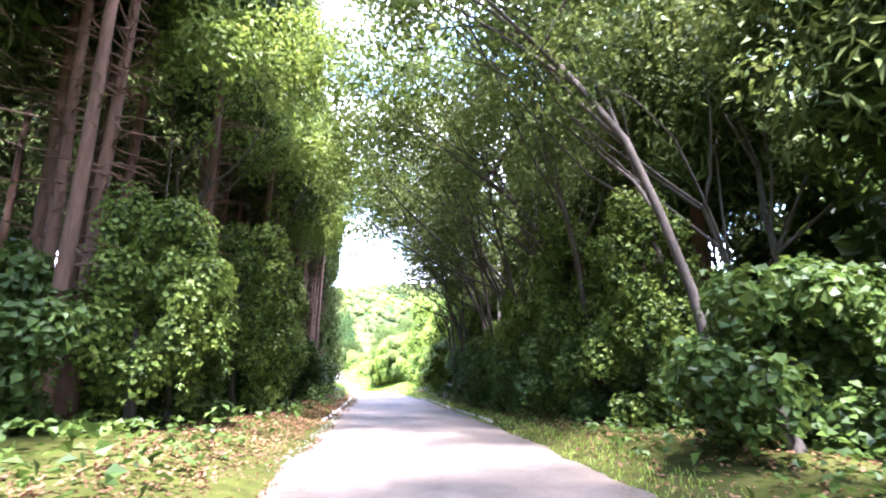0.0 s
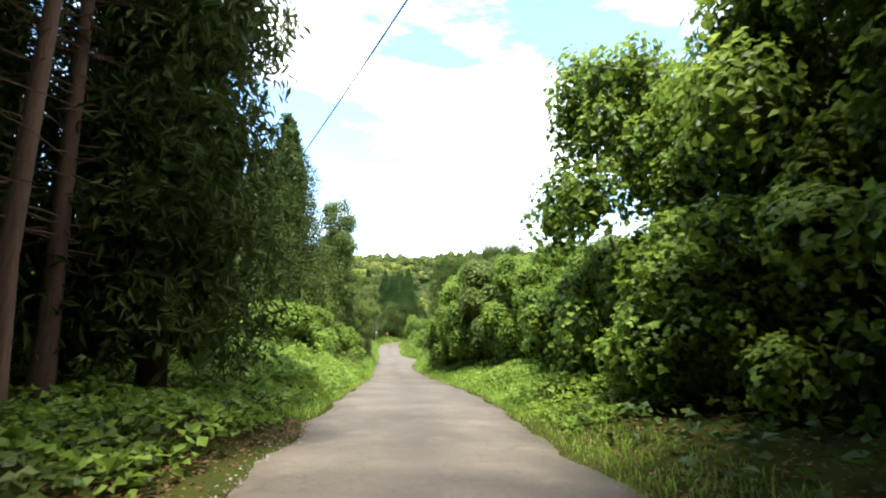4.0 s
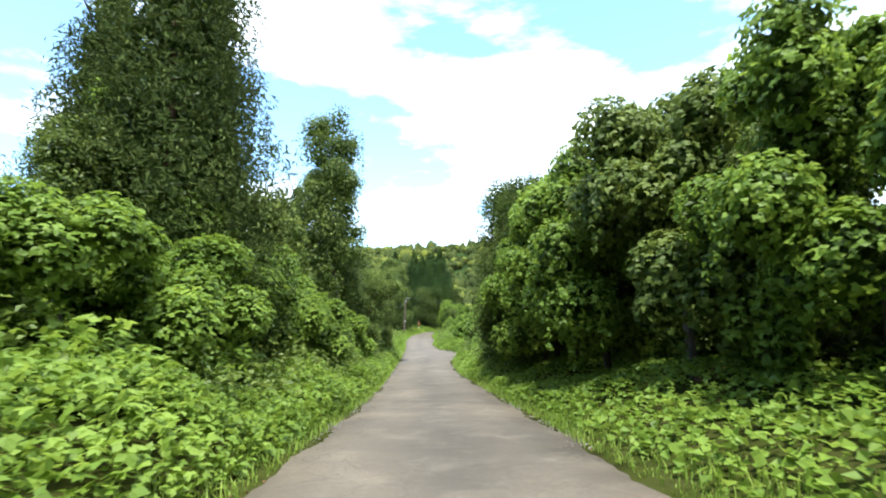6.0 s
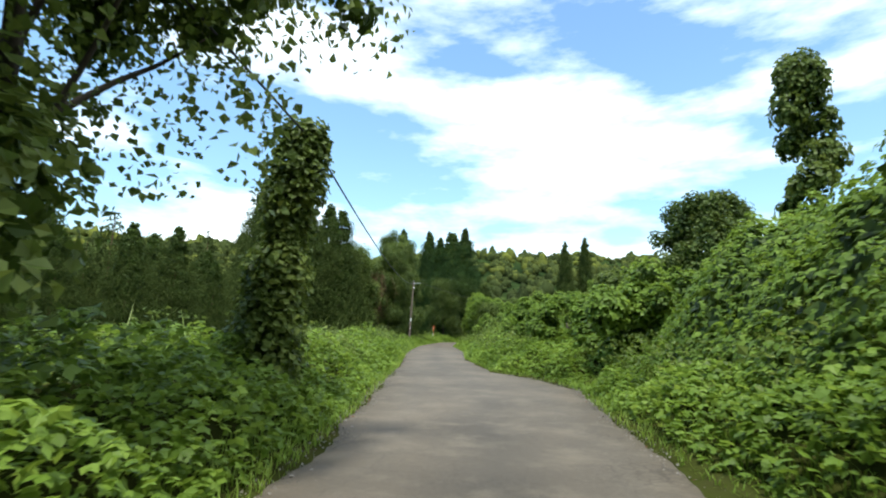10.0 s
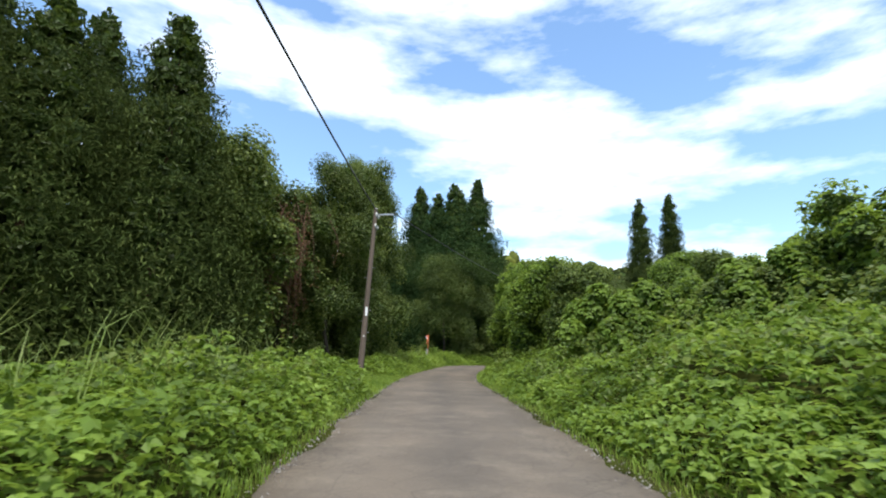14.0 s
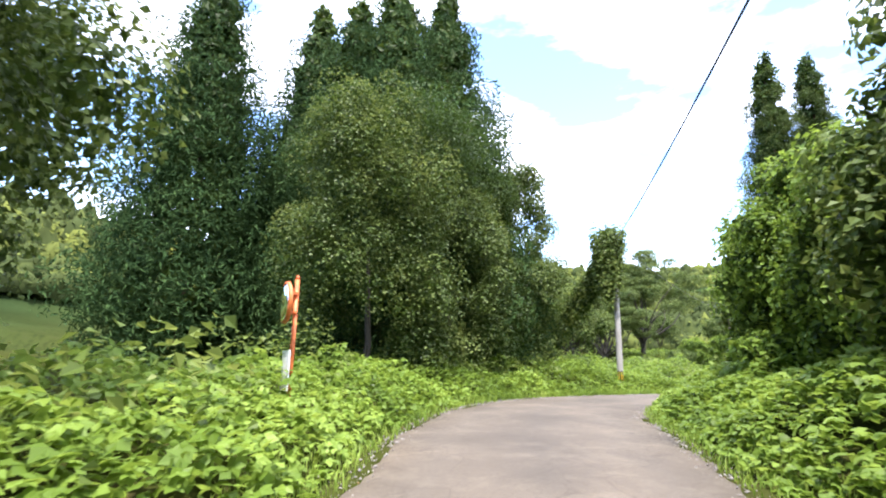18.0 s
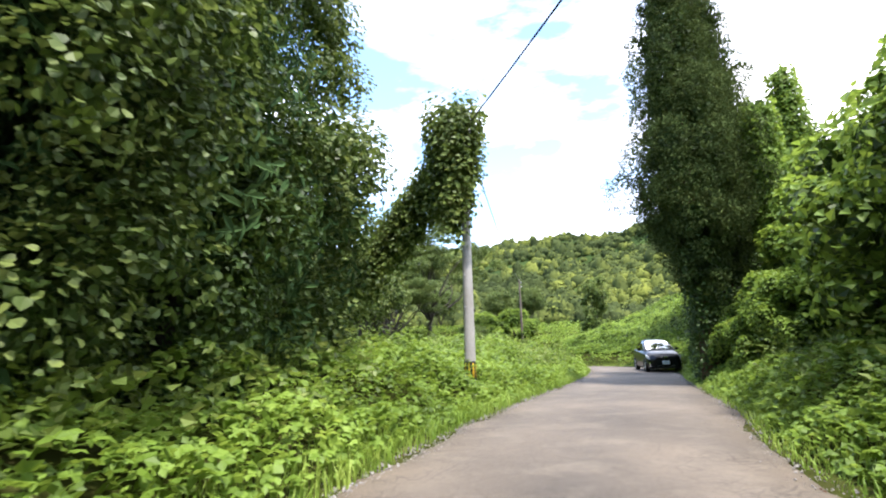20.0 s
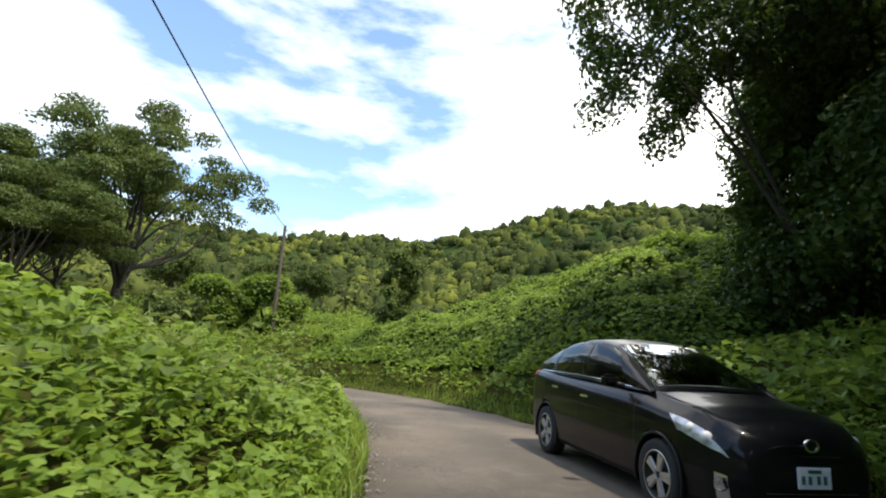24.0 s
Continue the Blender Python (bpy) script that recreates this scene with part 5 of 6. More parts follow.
def blades(name, label, category, mat, s_lo, s_hi, side, e_lo, e_hi, per_m2, tall, seed, width=0.012, patch=0.0):
    """Grass or reed blades, bent over at the tip."""
    rng = np.random.default_rng(seed)
    n = int((s_hi - s_lo) * (e_hi - e_lo) * per_m2)
    s, e = rng.uniform(s_lo, s_hi, n), rng.uniform(e_lo, e_hi, n)
    edge = EDGE_L(s) if side < 0 else EDGE_R(s)
    x, y = spot(s, side * (edge + e))
    if patch:
        keep = waves(np.stack([x, y], 1), seed + 2, 3, 0.6) > patch
        x, y = x[keep], y[keep]
        n = len(x)
    b = np.stack([x, y, height(x, y) - 0.02], 1)
    h = tall * rng.uniform(0.45, 1.2, n)[:, None]
    a = rng.uniform(0, 6.3, n)
    out = np.stack([np.cos(a), np.sin(a), np.zeros(n)], 1)
    w = np.stack([-np.sin(a), np.cos(a), np.zeros(n)], 1) * width * rng.uniform(0.7, 1.4, n)[:, None]
    up = np.array([0, 0, 1.0])
    mid = b + up * h * 0.62 + out * h * 0.13
    tip = b + up * h * (0.85 + 0.15 * rng.random(n)[:, None]) + out * h * rng.uniform(0.25, 0.6, n)[:, None]
    v = np.stack([b - w, b + w, mid + w * 0.8, mid - w * 0.8, tip], 1).reshape(-1, 3)
    k = 5 * np.arange(n)[:, None]
    f = np.concatenate([k + [0, 1, 2], k + [0, 2, 3], k + [3, 2, 4]], 1).reshape(-1, 3)
    tagged(new(name, mesh_from(name, v, f, mat)), label, category, kind="stuff")


K = "carpet of broad three-lobed kudzu leaves on the bank"
# wood: litter, sparse herbs
cover("leaf_litter", "brown fallen leaves along the lane's edge", "leaves", DRY, -20, 46, -1, -0.3, 2.2, 170, 0.065, 0.04, 500, tilt=0.35, bias=1.4)
cover("leaf_litter", "brown fallen leaves under the trees", "leaves", DRY, -20, 46, 1, -0.2, 3.5, 60, 0.065, 0.04, 503, tilt=0.35)
cover("herbs", "low herbs on the wood floor, coloured dark for shade", "plants", SHADY, -20, 46, -1, 0.5, 9, 22, 0.16, 0.35, 506, patch=0.9)
cover("herbs", "low herbs on the wood floor, coloured dark for shade", "plants", SHADY, -20, 46, 1, 0.5, 9, 20, 0.16, 0.35, 509, patch=0.9)
blades("verge_grass", "thin strip of yellow-green grass along the lane", "grass", GRASS, 0, 48, 1, -0.25, 0.7, 130, 0.13, 512, 0.007)
cover("kudzu_carpet", K, "plants", KUDZU, 40, 52, -1, 0.3, 5, 110, 0.14, 0.55, 515)
cover("herbs", "dark leafy herbs along the wood's edge", "plants", BROAD, 29, 42, -1, 0.45, 5.5, 75, 0.13, 0.42, 517)
blades("verge_grass", "bright grass strip where the wood opens", "grass", GRASS, 34, 47, 1, -0.1, 1.1, 150, 0.16, 513, 0.008)
cover("kudzu_carpet", K, "plants", KUDZU, 44, 84, 1, 0.2, 4.5, 110, 0.14, 0.45, 518)
# open banks: small leaves by the road, coarser ones behind
for i, (a, b, side, lift, reach) in enumerate(((50, 74, -1, 0.85, 6), (74, 100, -1, 0.85, 6), (100, 147, -1, 0.75, 6), (156, 178, -1, 0.6, 5), (178, 215, -1, 0.75, 8), (82, 116, 1, 0.65, 6), (116, 150, 1, 0.65, 6), (150, 182, 1, 0.55, 6), (182, 212, 1, 0.55, 6))):
    cover("kudzu_carpet", K, "plants", KUDZU, a, b, side, 0.1, 1.9, 205, 0.155, lift, 521 + 40 * i, fine=2, tilt=0.42)
    cover("kudzu_carpet", K, "plants", KUDZU, a, b, side, 1.7, reach, 74, 0.215, lift * 1.15, 534 + 40 * i, fine=2, tilt=0.42)
for i, (a, b, side) in enumerate(((52, 100, -1), (100, 146, -1), (158, 214, -1), (84, 150, 1), (152, 210, 1))):
    cover("climbing_weeds", "patches of darker weeds standing above the kudzu", "plants", VINE, a, b, side, 0.6, 6.5, 42, 0.13, 1.15, 900 + 10 * i, patch=0.95)
cover("kudzu_carpet", K, "plants", KUDZU, 84, 152, 1, 5.5, 24, 52, 0.24, 1.0, 536)
cover("kudzu_carpet", K, "plants", KUDZU, 205, 246, 1, 0.4, 16, 40, 0.22, 0.8, 542)
cover("kudzu_carpet", K, "plants", KUDZU, 188, 244, -1, 7, 34, 12, 0.30, 0.5, 545)
cover("field_herbs", "rank weeds over the low ground beyond the verge", "plants", VINE, 50, 148, -1, 5.5, 22, 16, 0.24, 0.5, 548)
cover("field_herbs", "rank weeds over the valley slope", "plants", KUDZU, 205, 250, 1, 15, 40, 8, 0.36, 0.8, 551)
for i, (a, b, side) in enumerate(((46, 100, -1), (100, 150, -1), (150, 178, -1), (178, 240, -1), (46, 100, 1), (100, 150, 1), (150, 240, 1))):
    blades("verge_grass", "bright green grass fringe along the asphalt", "grass", GRASS, a, b, side, -0.12, 0.75, (230, 280)[i == 3], (0.22, 0.34)[i == 3], 560 + 3 * i, 0.008)
blades("mown_grass", "short bright grass round the foot of the pole", "grass", GRASS, 146, 157, -1, 0.1, 5.5, 170, 0.15, 590, 0.011)
blades("reeds", "tall pampas reeds standing out of the kudzu", "grass", REED, 98, 142, -1, 1.8, 8, 3.2, 1.5, 593, 0.013, 0.3)
blades("reeds", "tall pampas reeds standing out of the kudzu", "grass", REED, 196, 225, -1, 2.0, 10, 6, 1.2, 596, 0.012, 0.2)
blades("reeds", "tall pampas reeds on the slope", "grass", REED, 84, 146, 1, 4, 18, 2.0, 1.2, 599, 0.02, 0.4)

for i, (a, b) in enumerate(((48, 110), (110, 172), (172, 236))):
    for side in (-1, 1):
        cover("leaf_litter", "scattered dry leaves and grit along the asphalt's edge", "leaves", DRY, a, b, side, -0.55, 0.1, 16, 0.055, 0.02, 640 + 10 * i + side, tilt=0.3, bias=0.5)
blades("reeds", "tall pampas reeds standing out of the kudzu", "grass", REED, 133, 147, -1, 2.2, 4.4, 6, 1.75, 605, 0.011)

def grit(s_lo, s_hi, side, n, seed):
    """Loose crumbs of asphalt and stone along the road's edge."""
    rng = np.random.default_rng(seed)
    s = rng.uniform(s_lo, s_hi, n)
    e = rng.normal(size=n) * 0.16 - 0.10
    x, y = spot(s, side * ((EDGE_L(s) if side < 0 else EDGE_R(s)) + e))
    r = 0.007 + 0.02 * rng.random(n) ** 3
    c = np.stack([x, y, np.where(e < 0, road_z(s) + 0.006, height(x, y) + 0.02)], 1)
    base = np.array([[1, 0, 0], [-0.5, 0.8, 0], [-0.5, -0.8, 0.1], [0.1, 0.1, 0.9], [0, 0, -0.6]])
    v = (c[:, None] + (base[None] + rng.normal(size=(n, 5, 3)) * 0.22) * r[:, None, None]).reshape(-1, 3)
    k = 5 * np.arange(n)[:, None]
    f = np.concatenate([k + t for t in ([0, 1, 3], [1, 2, 3], [2, 0, 3], [1, 0, 4], [2, 1, 4], [0, 2, 4])], 1).reshape(-1, 3)
    tagged(new("grit", mesh_from("grit", v, f, GRIT)), "grey crumbs of stone along the broken asphalt edge", "gravel", kind="stuff")


GRIT = two_scale("grey stone crumbs", [(0.3, (0.12, 0.11, 0.10)), (0.55, (0.24, 0.22, 0.20)), (0.8, (0.40, 0.38, 0.35))], 3.0, 40, 0.9, 0.002)
for i, (a, b, side, n) in enumerate(((62, 112, -1, 2600), (62, 112, 1, 2600), (124, 178, -1, 3000), (124, 178, 1, 3000), (178, 214, -1, 4200), (178, 214, 1, 2600), (6, 46, -1, 1800))):
    grit(a, b, side, n, 960 + i)

# ---- poles, cables and signs ----
CONCRETE = two_scale("weathered concrete", [(0.3, (0.19, 0.175, 0.155)), (0.55, (0.30, 0.285, 0.26)), (0.8, (0.40, 0.385, 0.36))], 1.4, 26, 0.9, 0.004, (1, 1, 0.4))
OLDPOLE = two_scale("brown-stained pole", [(0.3, (0.060, 0.044, 0.033)), (0.55, (0.115, 0.088, 0.068)), (0.8, (0.18, 0.148, 0.122))], 1.6, 22, 0.9, 0.005, (2, 2, 0.3))
STEEL = plain("galvanised steel", (0.42, 0.43, 0.44), 0.45, 0.9, vary=0.2)
BLACK = plain("black cable sheath", (0.012, 0.012, 0.013), 0.6)
WHITE = plain("white sign enamel", (0.74, 0.75, 0.75), 0.5, vary=0.08)
PORCELAIN = plain("white porcelain", (0.7, 0.69, 0.66), 0.2, vary=0.05)
YELLOW = plain("yellow warning sheet", (0.72, 0.42, 0.03), 0.45, vary=0.15)
SOOT = plain("black warning stripe", (0.02, 0.018, 0.017), 0.5)
ORANGE = plain("faded orange paint", (0.55, 0.13, 0.03), 0.5, vary=0.35, scale=14)
INK = plain("dark print", (0.06, 0.08, 0.12), 0.6)


def bevelled_box(sx, sy, sz, bevel=0.01, at=(0, 0, 0)):
    bm = bmesh.new()
    bmesh.ops.create_cube(bm, size=1.0, matrix=Matrix.Translation(at) @ Matrix.Diagonal((sx, sy, sz, 1)))
    bmesh.ops.bevel(bm, geom=bm.edges[:], offset=bevel, segments=2, affect="EDGES")
    return bm


def rod(p, q, r, sides=10, r2=None):
    bm = bmesh.new()
    p, q = Vector(p), Vector(q)
    m = Matrix.Translation((p + q) / 2) @ (q - p).to_track_quat("Z", "Y").to_matrix().to_4x4()
    bmesh.ops.create_cone(bm, cap_ends=True, segments=sides, radius1=r, radius2=r if r2 is None else r2, depth=(q - p).length, matrix=m)
    for f in bm.faces:
        f.smooth = len(f.verts) == 4
    return bm


def lathe(profile, sides=24, caps=True):
    """A turned body from radius, height pairs."""
    bm = bmesh.new()
    rings = [[bm.verts.new((r * math.cos(a), r * math.sin(a), z)) for a in [2 * math.pi * k / sides for k in range(sides)]] for r, z in profile]
    for a, b in zip(rings, rings[1:]):
        for k in range(sides):
            f = bm.faces.new((a[k], a[(k + 1) % sides], b[(k + 1) % sides], b[k]))
            f.smooth = True
    if caps:
        bm.faces.new(rings[-1])
        bm.faces.new(rings[0][::-1])
    return bm


def pole_shaft(h, r0, r1, lean=(0, 0), bend=0.0):
    z = np.linspace(-0.4, h, 9)
    u = np.clip(z / h, 0, 1)
    return tube(np.c_[lean[0] * u + bend * np.sin(u * np.pi), lean[1] * u, z], r0 + (r1 - r0) * u, 18)


def utility_pole(x, y, h, r0, r1, mat, label, lean=(0, 0), turn=0.0, steps=True):
    e = thing("utility_pole", x, y, float(height(x, y)[0]), label, "pole", "utility poles", turn)
    shaft = part("shaft", mesh_from("shaft", *pole_shaft(h, r0, r1, lean), mat, True), None, e)
    part("cap", rod((lean[0], lean[1], h - 0.01), (lean[0], lean[1], h + 0.03), r1 * 1.02, 16), STEEL, e)
    for k in range(2):
        z = h - 0.35 - 0.5 * k
        f = z / h
        arm = part("bracket", bevelled_box(0.05, 0.46 - 0.1 * k, 0.05, 0.008, (lean[0] * f + r1 + 0.02, lean[1] * f, z)), STEEL, e)
        for side in (-1, 1):
            ins = lathe([(0.015, 0), (0.035, 0.01), (0.045, 0.04), (0.03, 0.055), (0.042, 0.08), (0.025, 0.10), (0.012, 0.13)], 12)
            bmesh.ops.translate(ins, verts=ins.verts, vec=(lean[0] * f + r1 + 0.02, lean[1] * f + side * 0.18, z + 0.02))
            part("insulator", ins, PORCELAIN, arm)
    if steps:
        for k in range(7):
            z = 1.9 + 0.45 * k
            a = (0, math.pi)[k % 2] + 0.6
            f = z / h
            r = r0 + (r1 - r0) * f
            c = (lean[0] * f + r * 0.9 * math.cos(a), lean[1] * f + r * 0.9 * math.sin(a), z)
            part("step_bolt", rod(c, (c[0] + 0.13 * math.cos(a), c[1] + 0.13 * math.sin(a), z), 0.009, 6), STEEL, e)
    return e


def plate_on(e, r, z, w, h, face, mat, lean=(0, 0), rows=0):
    """A thin plate bent round a pole. face: the direction it faces, in radians."""
    a = np.linspace(face - w / r / 2, face + w / r / 2, 7)
    v = [(lean[0] + rr * math.cos(t), lean[1] + rr * math.sin(t), zz) for rr, zz in ((r + 0.004, z - h / 2), (r + 0.004, z + h / 2), (r + 0.009, z + h / 2), (r + 0.009, z - h / 2)) for t in a]
    f = []
    for k in range(4):
        for j in range(6):
            f.append((k * 7 + j, k * 7 + j + 1, ((k + 1) % 4) * 7 + j + 1, ((k + 1) % 4) * 7 + j))
    p = part("number_plate", mesh_from("number_plate", v, f, mat, False), None, e)
    for k in range(rows):
        t = face
        zz = z + h * (0.32 - 0.64 * k / max(1, rows - 1))
        rr = r + 0.010
        vv = [(lean[0] + (rr + dz) * math.cos(t + da), lean[1] + (rr + dz) * math.sin(t + da), zz + dh) for dz in (0, 0.002) for da, dh in ((-0.22, -0.012), (0.22, -0.012), (0.22, 0.012), (-0.22, 0.012))]
        part("print_bar", mesh_from("print_bar", vv, [(0, 1, 2, 3), (4, 5, 6, 7), (0, 1, 5, 4), (1, 2, 6, 5), (2, 3, 7, 6), (3, 0, 4, 7)], INK), None, p)
    return p


P1 = (-21.8, 150.8)
pole1 = utility_pole(*P1, 7.2, 0.125, 0.08, OLDPOLE, "leaning brown utility pole on mown grass beside the road", (0.25, 0.3))
plate_on(pole1, 0.108, 2.75, 0.09, 0.36, -1.2, WHITE, (0.10, 0.11), 0)
plate_on(pole1, 0.115, 1.75, 0.05, 0.05, -1.2, WHITE, (0.06, 0.07), 0)
P2 = (-10.3, 190.4)
pole2 = utility_pole(*P2, 7.9, 0.165, 0.105, CONCRETE, "grey concrete utility pole with a striped band at its foot", (0.1, 0.05))
band = part("warning_band", mesh_from("warning_band", *tube(np.c_[np.zeros((2, 2)), [0.40, 0.84]], [0.1665, 0.163], 24), YELLOW, True), None, pole2, "yellow and black striped band")
for k in range(9):
    a = np.linspace(k * 2 * np.pi / 9, k * 2 * np.pi / 9 + 0.36, 4)
    v = [((0.1685 + dr) * math.cos(t), (0.1685 + dr) * math.sin(t), z) for dr in (0.0, 0.003) for z in (0.405, 0.835) for t in a]
    f = [(j, j + 1, j + 5, j + 4) for j in range(3)] + [(8 + j, 9 + j, 13 + j, 12 + j) for j in range(3)]
    part("stripe", mesh_from("stripe", v, f, SOOT), None, band)
for z in (0.40, 0.84):
    part("edge_strip", mesh_from("edge_strip", *tube(np.c_[np.zeros((2, 2)), [z - 0.02, z + 0.02]], [0.1715, 0.1715], 24), SOOT, True), None, band)
P3 = (17.9, 227.6)
utility_pole(*P3, 7.4, 0.14, 0.09, OLDPOLE, "slim utility pole in the meadow beyond the bend", steps=False)
PK = tuple(float(v) for v in spot(101.2, -2.95))
utility_pole(*PK, 4.7, 0.14, 0.10, CONCRETE, "leaning pole buried under kudzu vines", (0.55, 0.1))
P0 = tuple(float(v) for v in spot(71.5, -10.4))
utility_pole(*P0, 9.4, 0.15, 0.10, CONCRETE, "concrete utility pole hidden among vine-covered cedars")


def column_vines(name, label, base, top, r0, r1, n, leaf, seed, mat=None, ragged=0.0):
    """Vines wrapped round a slanting line from base to top."""
    rng = np.random.default_rng(seed)
    u = rng.random(n) ** 0.9
    axis_p = np.asarray(base) * (1 - u[:, None]) + np.asarray(top) * u[:, None]
    lump = 1 + 0.28 * waves(np.c_[u * 9, u * 0], seed, 3, 1.0) + 0.2 * waves(np.c_[u * 30, u * 0], seed + 1, 2, 1.0)
    a = rng.uniform(0, 6.3, n)
    out = np.c_[np.cos(a), np.sin(a), rng.normal(size=n) * 0.3]
    rad = (r0 + (r1 - r0) * u) * lump * np.sqrt(rng.uniform(0.25, 1.0, n))
    c = axis_p + out * rad[:, None]
    if ragged:
        c[:, 2] -= ragged * rng.random(n) ** 4
    e = thing(name, *[float(v) for v in base], label, "vines")
    c -= np.asarray(base)
    part("leaves", leaf_mesh("leaves", c, leaf * rng.uniform(0.6, 1.3, n), out + rng.normal(size=(n, 3)) * 0.5 + [0, 0, 0.7], rng, mat or VINE, wide=0.88), None, e)
    # dark-coloured leaves paint the shade within the column
    m = n // 4
    part("inner_leaves", leaf_mesh("inner_leaves", (c - out * rad[:, None] * 0.6)[:m], leaf * rng.uniform(1.4, 2.3, m), out[:m] + rng.normal(size=(m, 3)) * 0.3, rng, INNER_SHADED, wide=0.95), None, e)
    part("stem", mesh_from("stem", *tube(bent((0, 0, -0.1), np.asarray(top) - np.asarray(base), rng, 0.05, 8), [0.03] * 7 + [0.01], 6), GREYBARK, True), None, e)
    return e


gz = float(height(*PK)[0])
column_vines("kudzu_column", "kudzu vines wrapped thickly round the leaning pole", (PK[0], PK[1], gz), (PK[0] + 0.52, PK[1] + 0.1, gz + 4.75), 0.72, 0.46, 5600, 0.14, 700)
gz = float(height(*P2)[0])
top2 = (P2[0] + 0.05, P2[1], gz + 7.7)
column_vines("pole_vines", "mass of vines round the head of the concrete pole", (P2[0] - 0.35, P2[1] - 0.05, gz + 5.5), (P2[0] - 0.25, P2[1], gz + 8.2), 0.5, 0.9, 5200, 0.16, 710, ragged=1.5)
GUY = (-13.4, 200.0)
guy_z = float(height(*GUY)[0])
column_vines("guy_wire_vines", "sloping curtain of vines over the pole's guy wire", (GUY[0], GUY[1], guy_z), (top2[0] - 0.2, top2[1], gz + 7.2), 0.95, 0.62, 11000, 0.15, 720, ragged=1.6)
# leaves added round both trunks, coloured dark to stand in for the shade there
for x, y, seed in ((-0.9, 190.0, 735), (2.9, 191.5, 736)):
    gz = float(height(x, y)[0])
    column_vines("ivy", "dark ivy wrapped round the cedar's lower trunk", (x, y, gz), (x, y, gz + 6.2), 0.42, 0.8, 4800, 0.12, seed, SHADY, 0.8)
column_vines("cedar_vines", "bright vines hanging on the cedar's flank", (1.3, 188.2, -1.4), (1.1, 188.3, 7.4), 0.6, 0.85, 7200, 0.16, 730, KUDZU, 1.5)
column_vines("cedar_vines", "bright vines climbing the cedar beside the road", (3.6, 188.3, -0.9), (3.4, 188.5, 9.4), 0.9, 0.8, 6500, 0.16, 731, KUDZU, 1.5)


def cable(p, q, sag, r=0.021, label="black power cable sagging between the poles"):
    u = np.linspace(0, 1, 40)[:, None]
    line = np.asarray(p) * (1 - u) + np.asarray(q) * u
    line[:, 2] -= sag * 4 * (u * (1 - u))[:, 0]
    ob = new("power_cable", mesh_from("power_cable", *tube(line, [r] * 40, 6), BLACK, True))
    tagged(ob, label, "cable", "power cables")


def head(p, h, lean=(0, 0)):
    return (p[0] + lean[0] + 0.12, p[1] + lean[1], float(height(*p)[0]) + h - 0.2)


P00 = tuple(float(v) for v in spot(30.0, 7.0))
H1, H2, H3, HK, H0 = head(P1, 7.2, (0.25, 0.3)), head(P2, 7.9), head(P3, 7.4), head(PK, 4.7, (0.55, 0.1)), head(P0, 9.4)
cable(HK, H1, 0.9)
cable((H1[0] + 0.7, H1[1], H1[2]), H2, 0.7)
cable(H2, H3, 0.8)
part("side_arm", bevelled_box(0.86, 0.07, 0.07, 0.01, (0.25 + 0.38, 0.3, 6.94)), STEEL, pole1, "steel arm that carries the cable")
cable(H0, HK, 0.5)
cable((P00[0], P00[1], float(height(*P00)[0]) + 9.0), H0, 0.7)
utility_pole(*P00, 9.2, 0.15, 0.10, CONCRETE, "concrete utility pole standing among the dark trees")

# road mirror at the bend
MX, MY = -22.4, 172.0
mirror = thing("road_mirror", MX, MY, float(height(MX, MY)[0]), "round convex road mirror on a faded orange post", "mirror", turn=-62)
post = part("post", rod((0, 0, -0.3), (0, 0, 2.15), 0.036, 14), ORANGE, mirror)
part("cap", rod((0, 0, 2.14), (0, 0, 2.20), 0.039, 14, 0.02), ORANGE, post)
for z in (1.6, 1.9):
    part("clamp", bevelled_box(0.12, 0.10, 0.05, 0.008, (0, -0.03, z)), ORANGE, mirror)
shell = lathe([(0.30, 0.0), (0.335, 0.01), (0.34, 0.05), (0.30, 0.075), (0.18, 0.10), (0.05, 0.11)], 32)
bmesh.ops.rotate(shell, verts=shell.verts, matrix=Matrix.Rotation(radians(-90), 3, "X"))
bmesh.ops.translate(shell, verts=shell.verts, vec=(0, -0.19, 1.75))
back = part("mirror_back", shell, ORANGE, mirror, "faded orange dished back")
face = lathe([(0.30, 0.0), (0.26, -0.018), (0.18, -0.035), (0.08, -0.044), (0.01, -0.046)], 32)
bmesh.ops.rotate(face, verts=face.verts, matrix=Matrix.Rotation(radians(-90), 3, "X"))
bmesh.ops.translate(face, verts=face.verts, vec=(0, -0.192, 1.75))
part("mirror_face", face, plain("mirror steel", (0.9, 0.9, 0.9), 0.06, 1.0, vary=0.02), back, "convex mirror face")
board = part("notice_board", bevelled_box(0.46, 0.02, 0.62, 0.006, (-0.06, -0.07, 0.70)), WHITE, mirror, "white notice board with faint print")
for k, (bx, bw, bz, bh) in enumerate(((-0.16, 0.05, 0.98, 0.36), (-0.06, 0.03, 1.0, 0.30), (0.04, 0.03, 1.0, 0.30), (0.11, 0.025, 0.95, 0.38))):
    part("print_bar", bevelled_box(bw * 0.5, 0.004, bh, 0.001, (bx, -0.083, bz - 0.22)), plain("faded grey print", (0.45, 0.46, 0.5), 0.7), board)

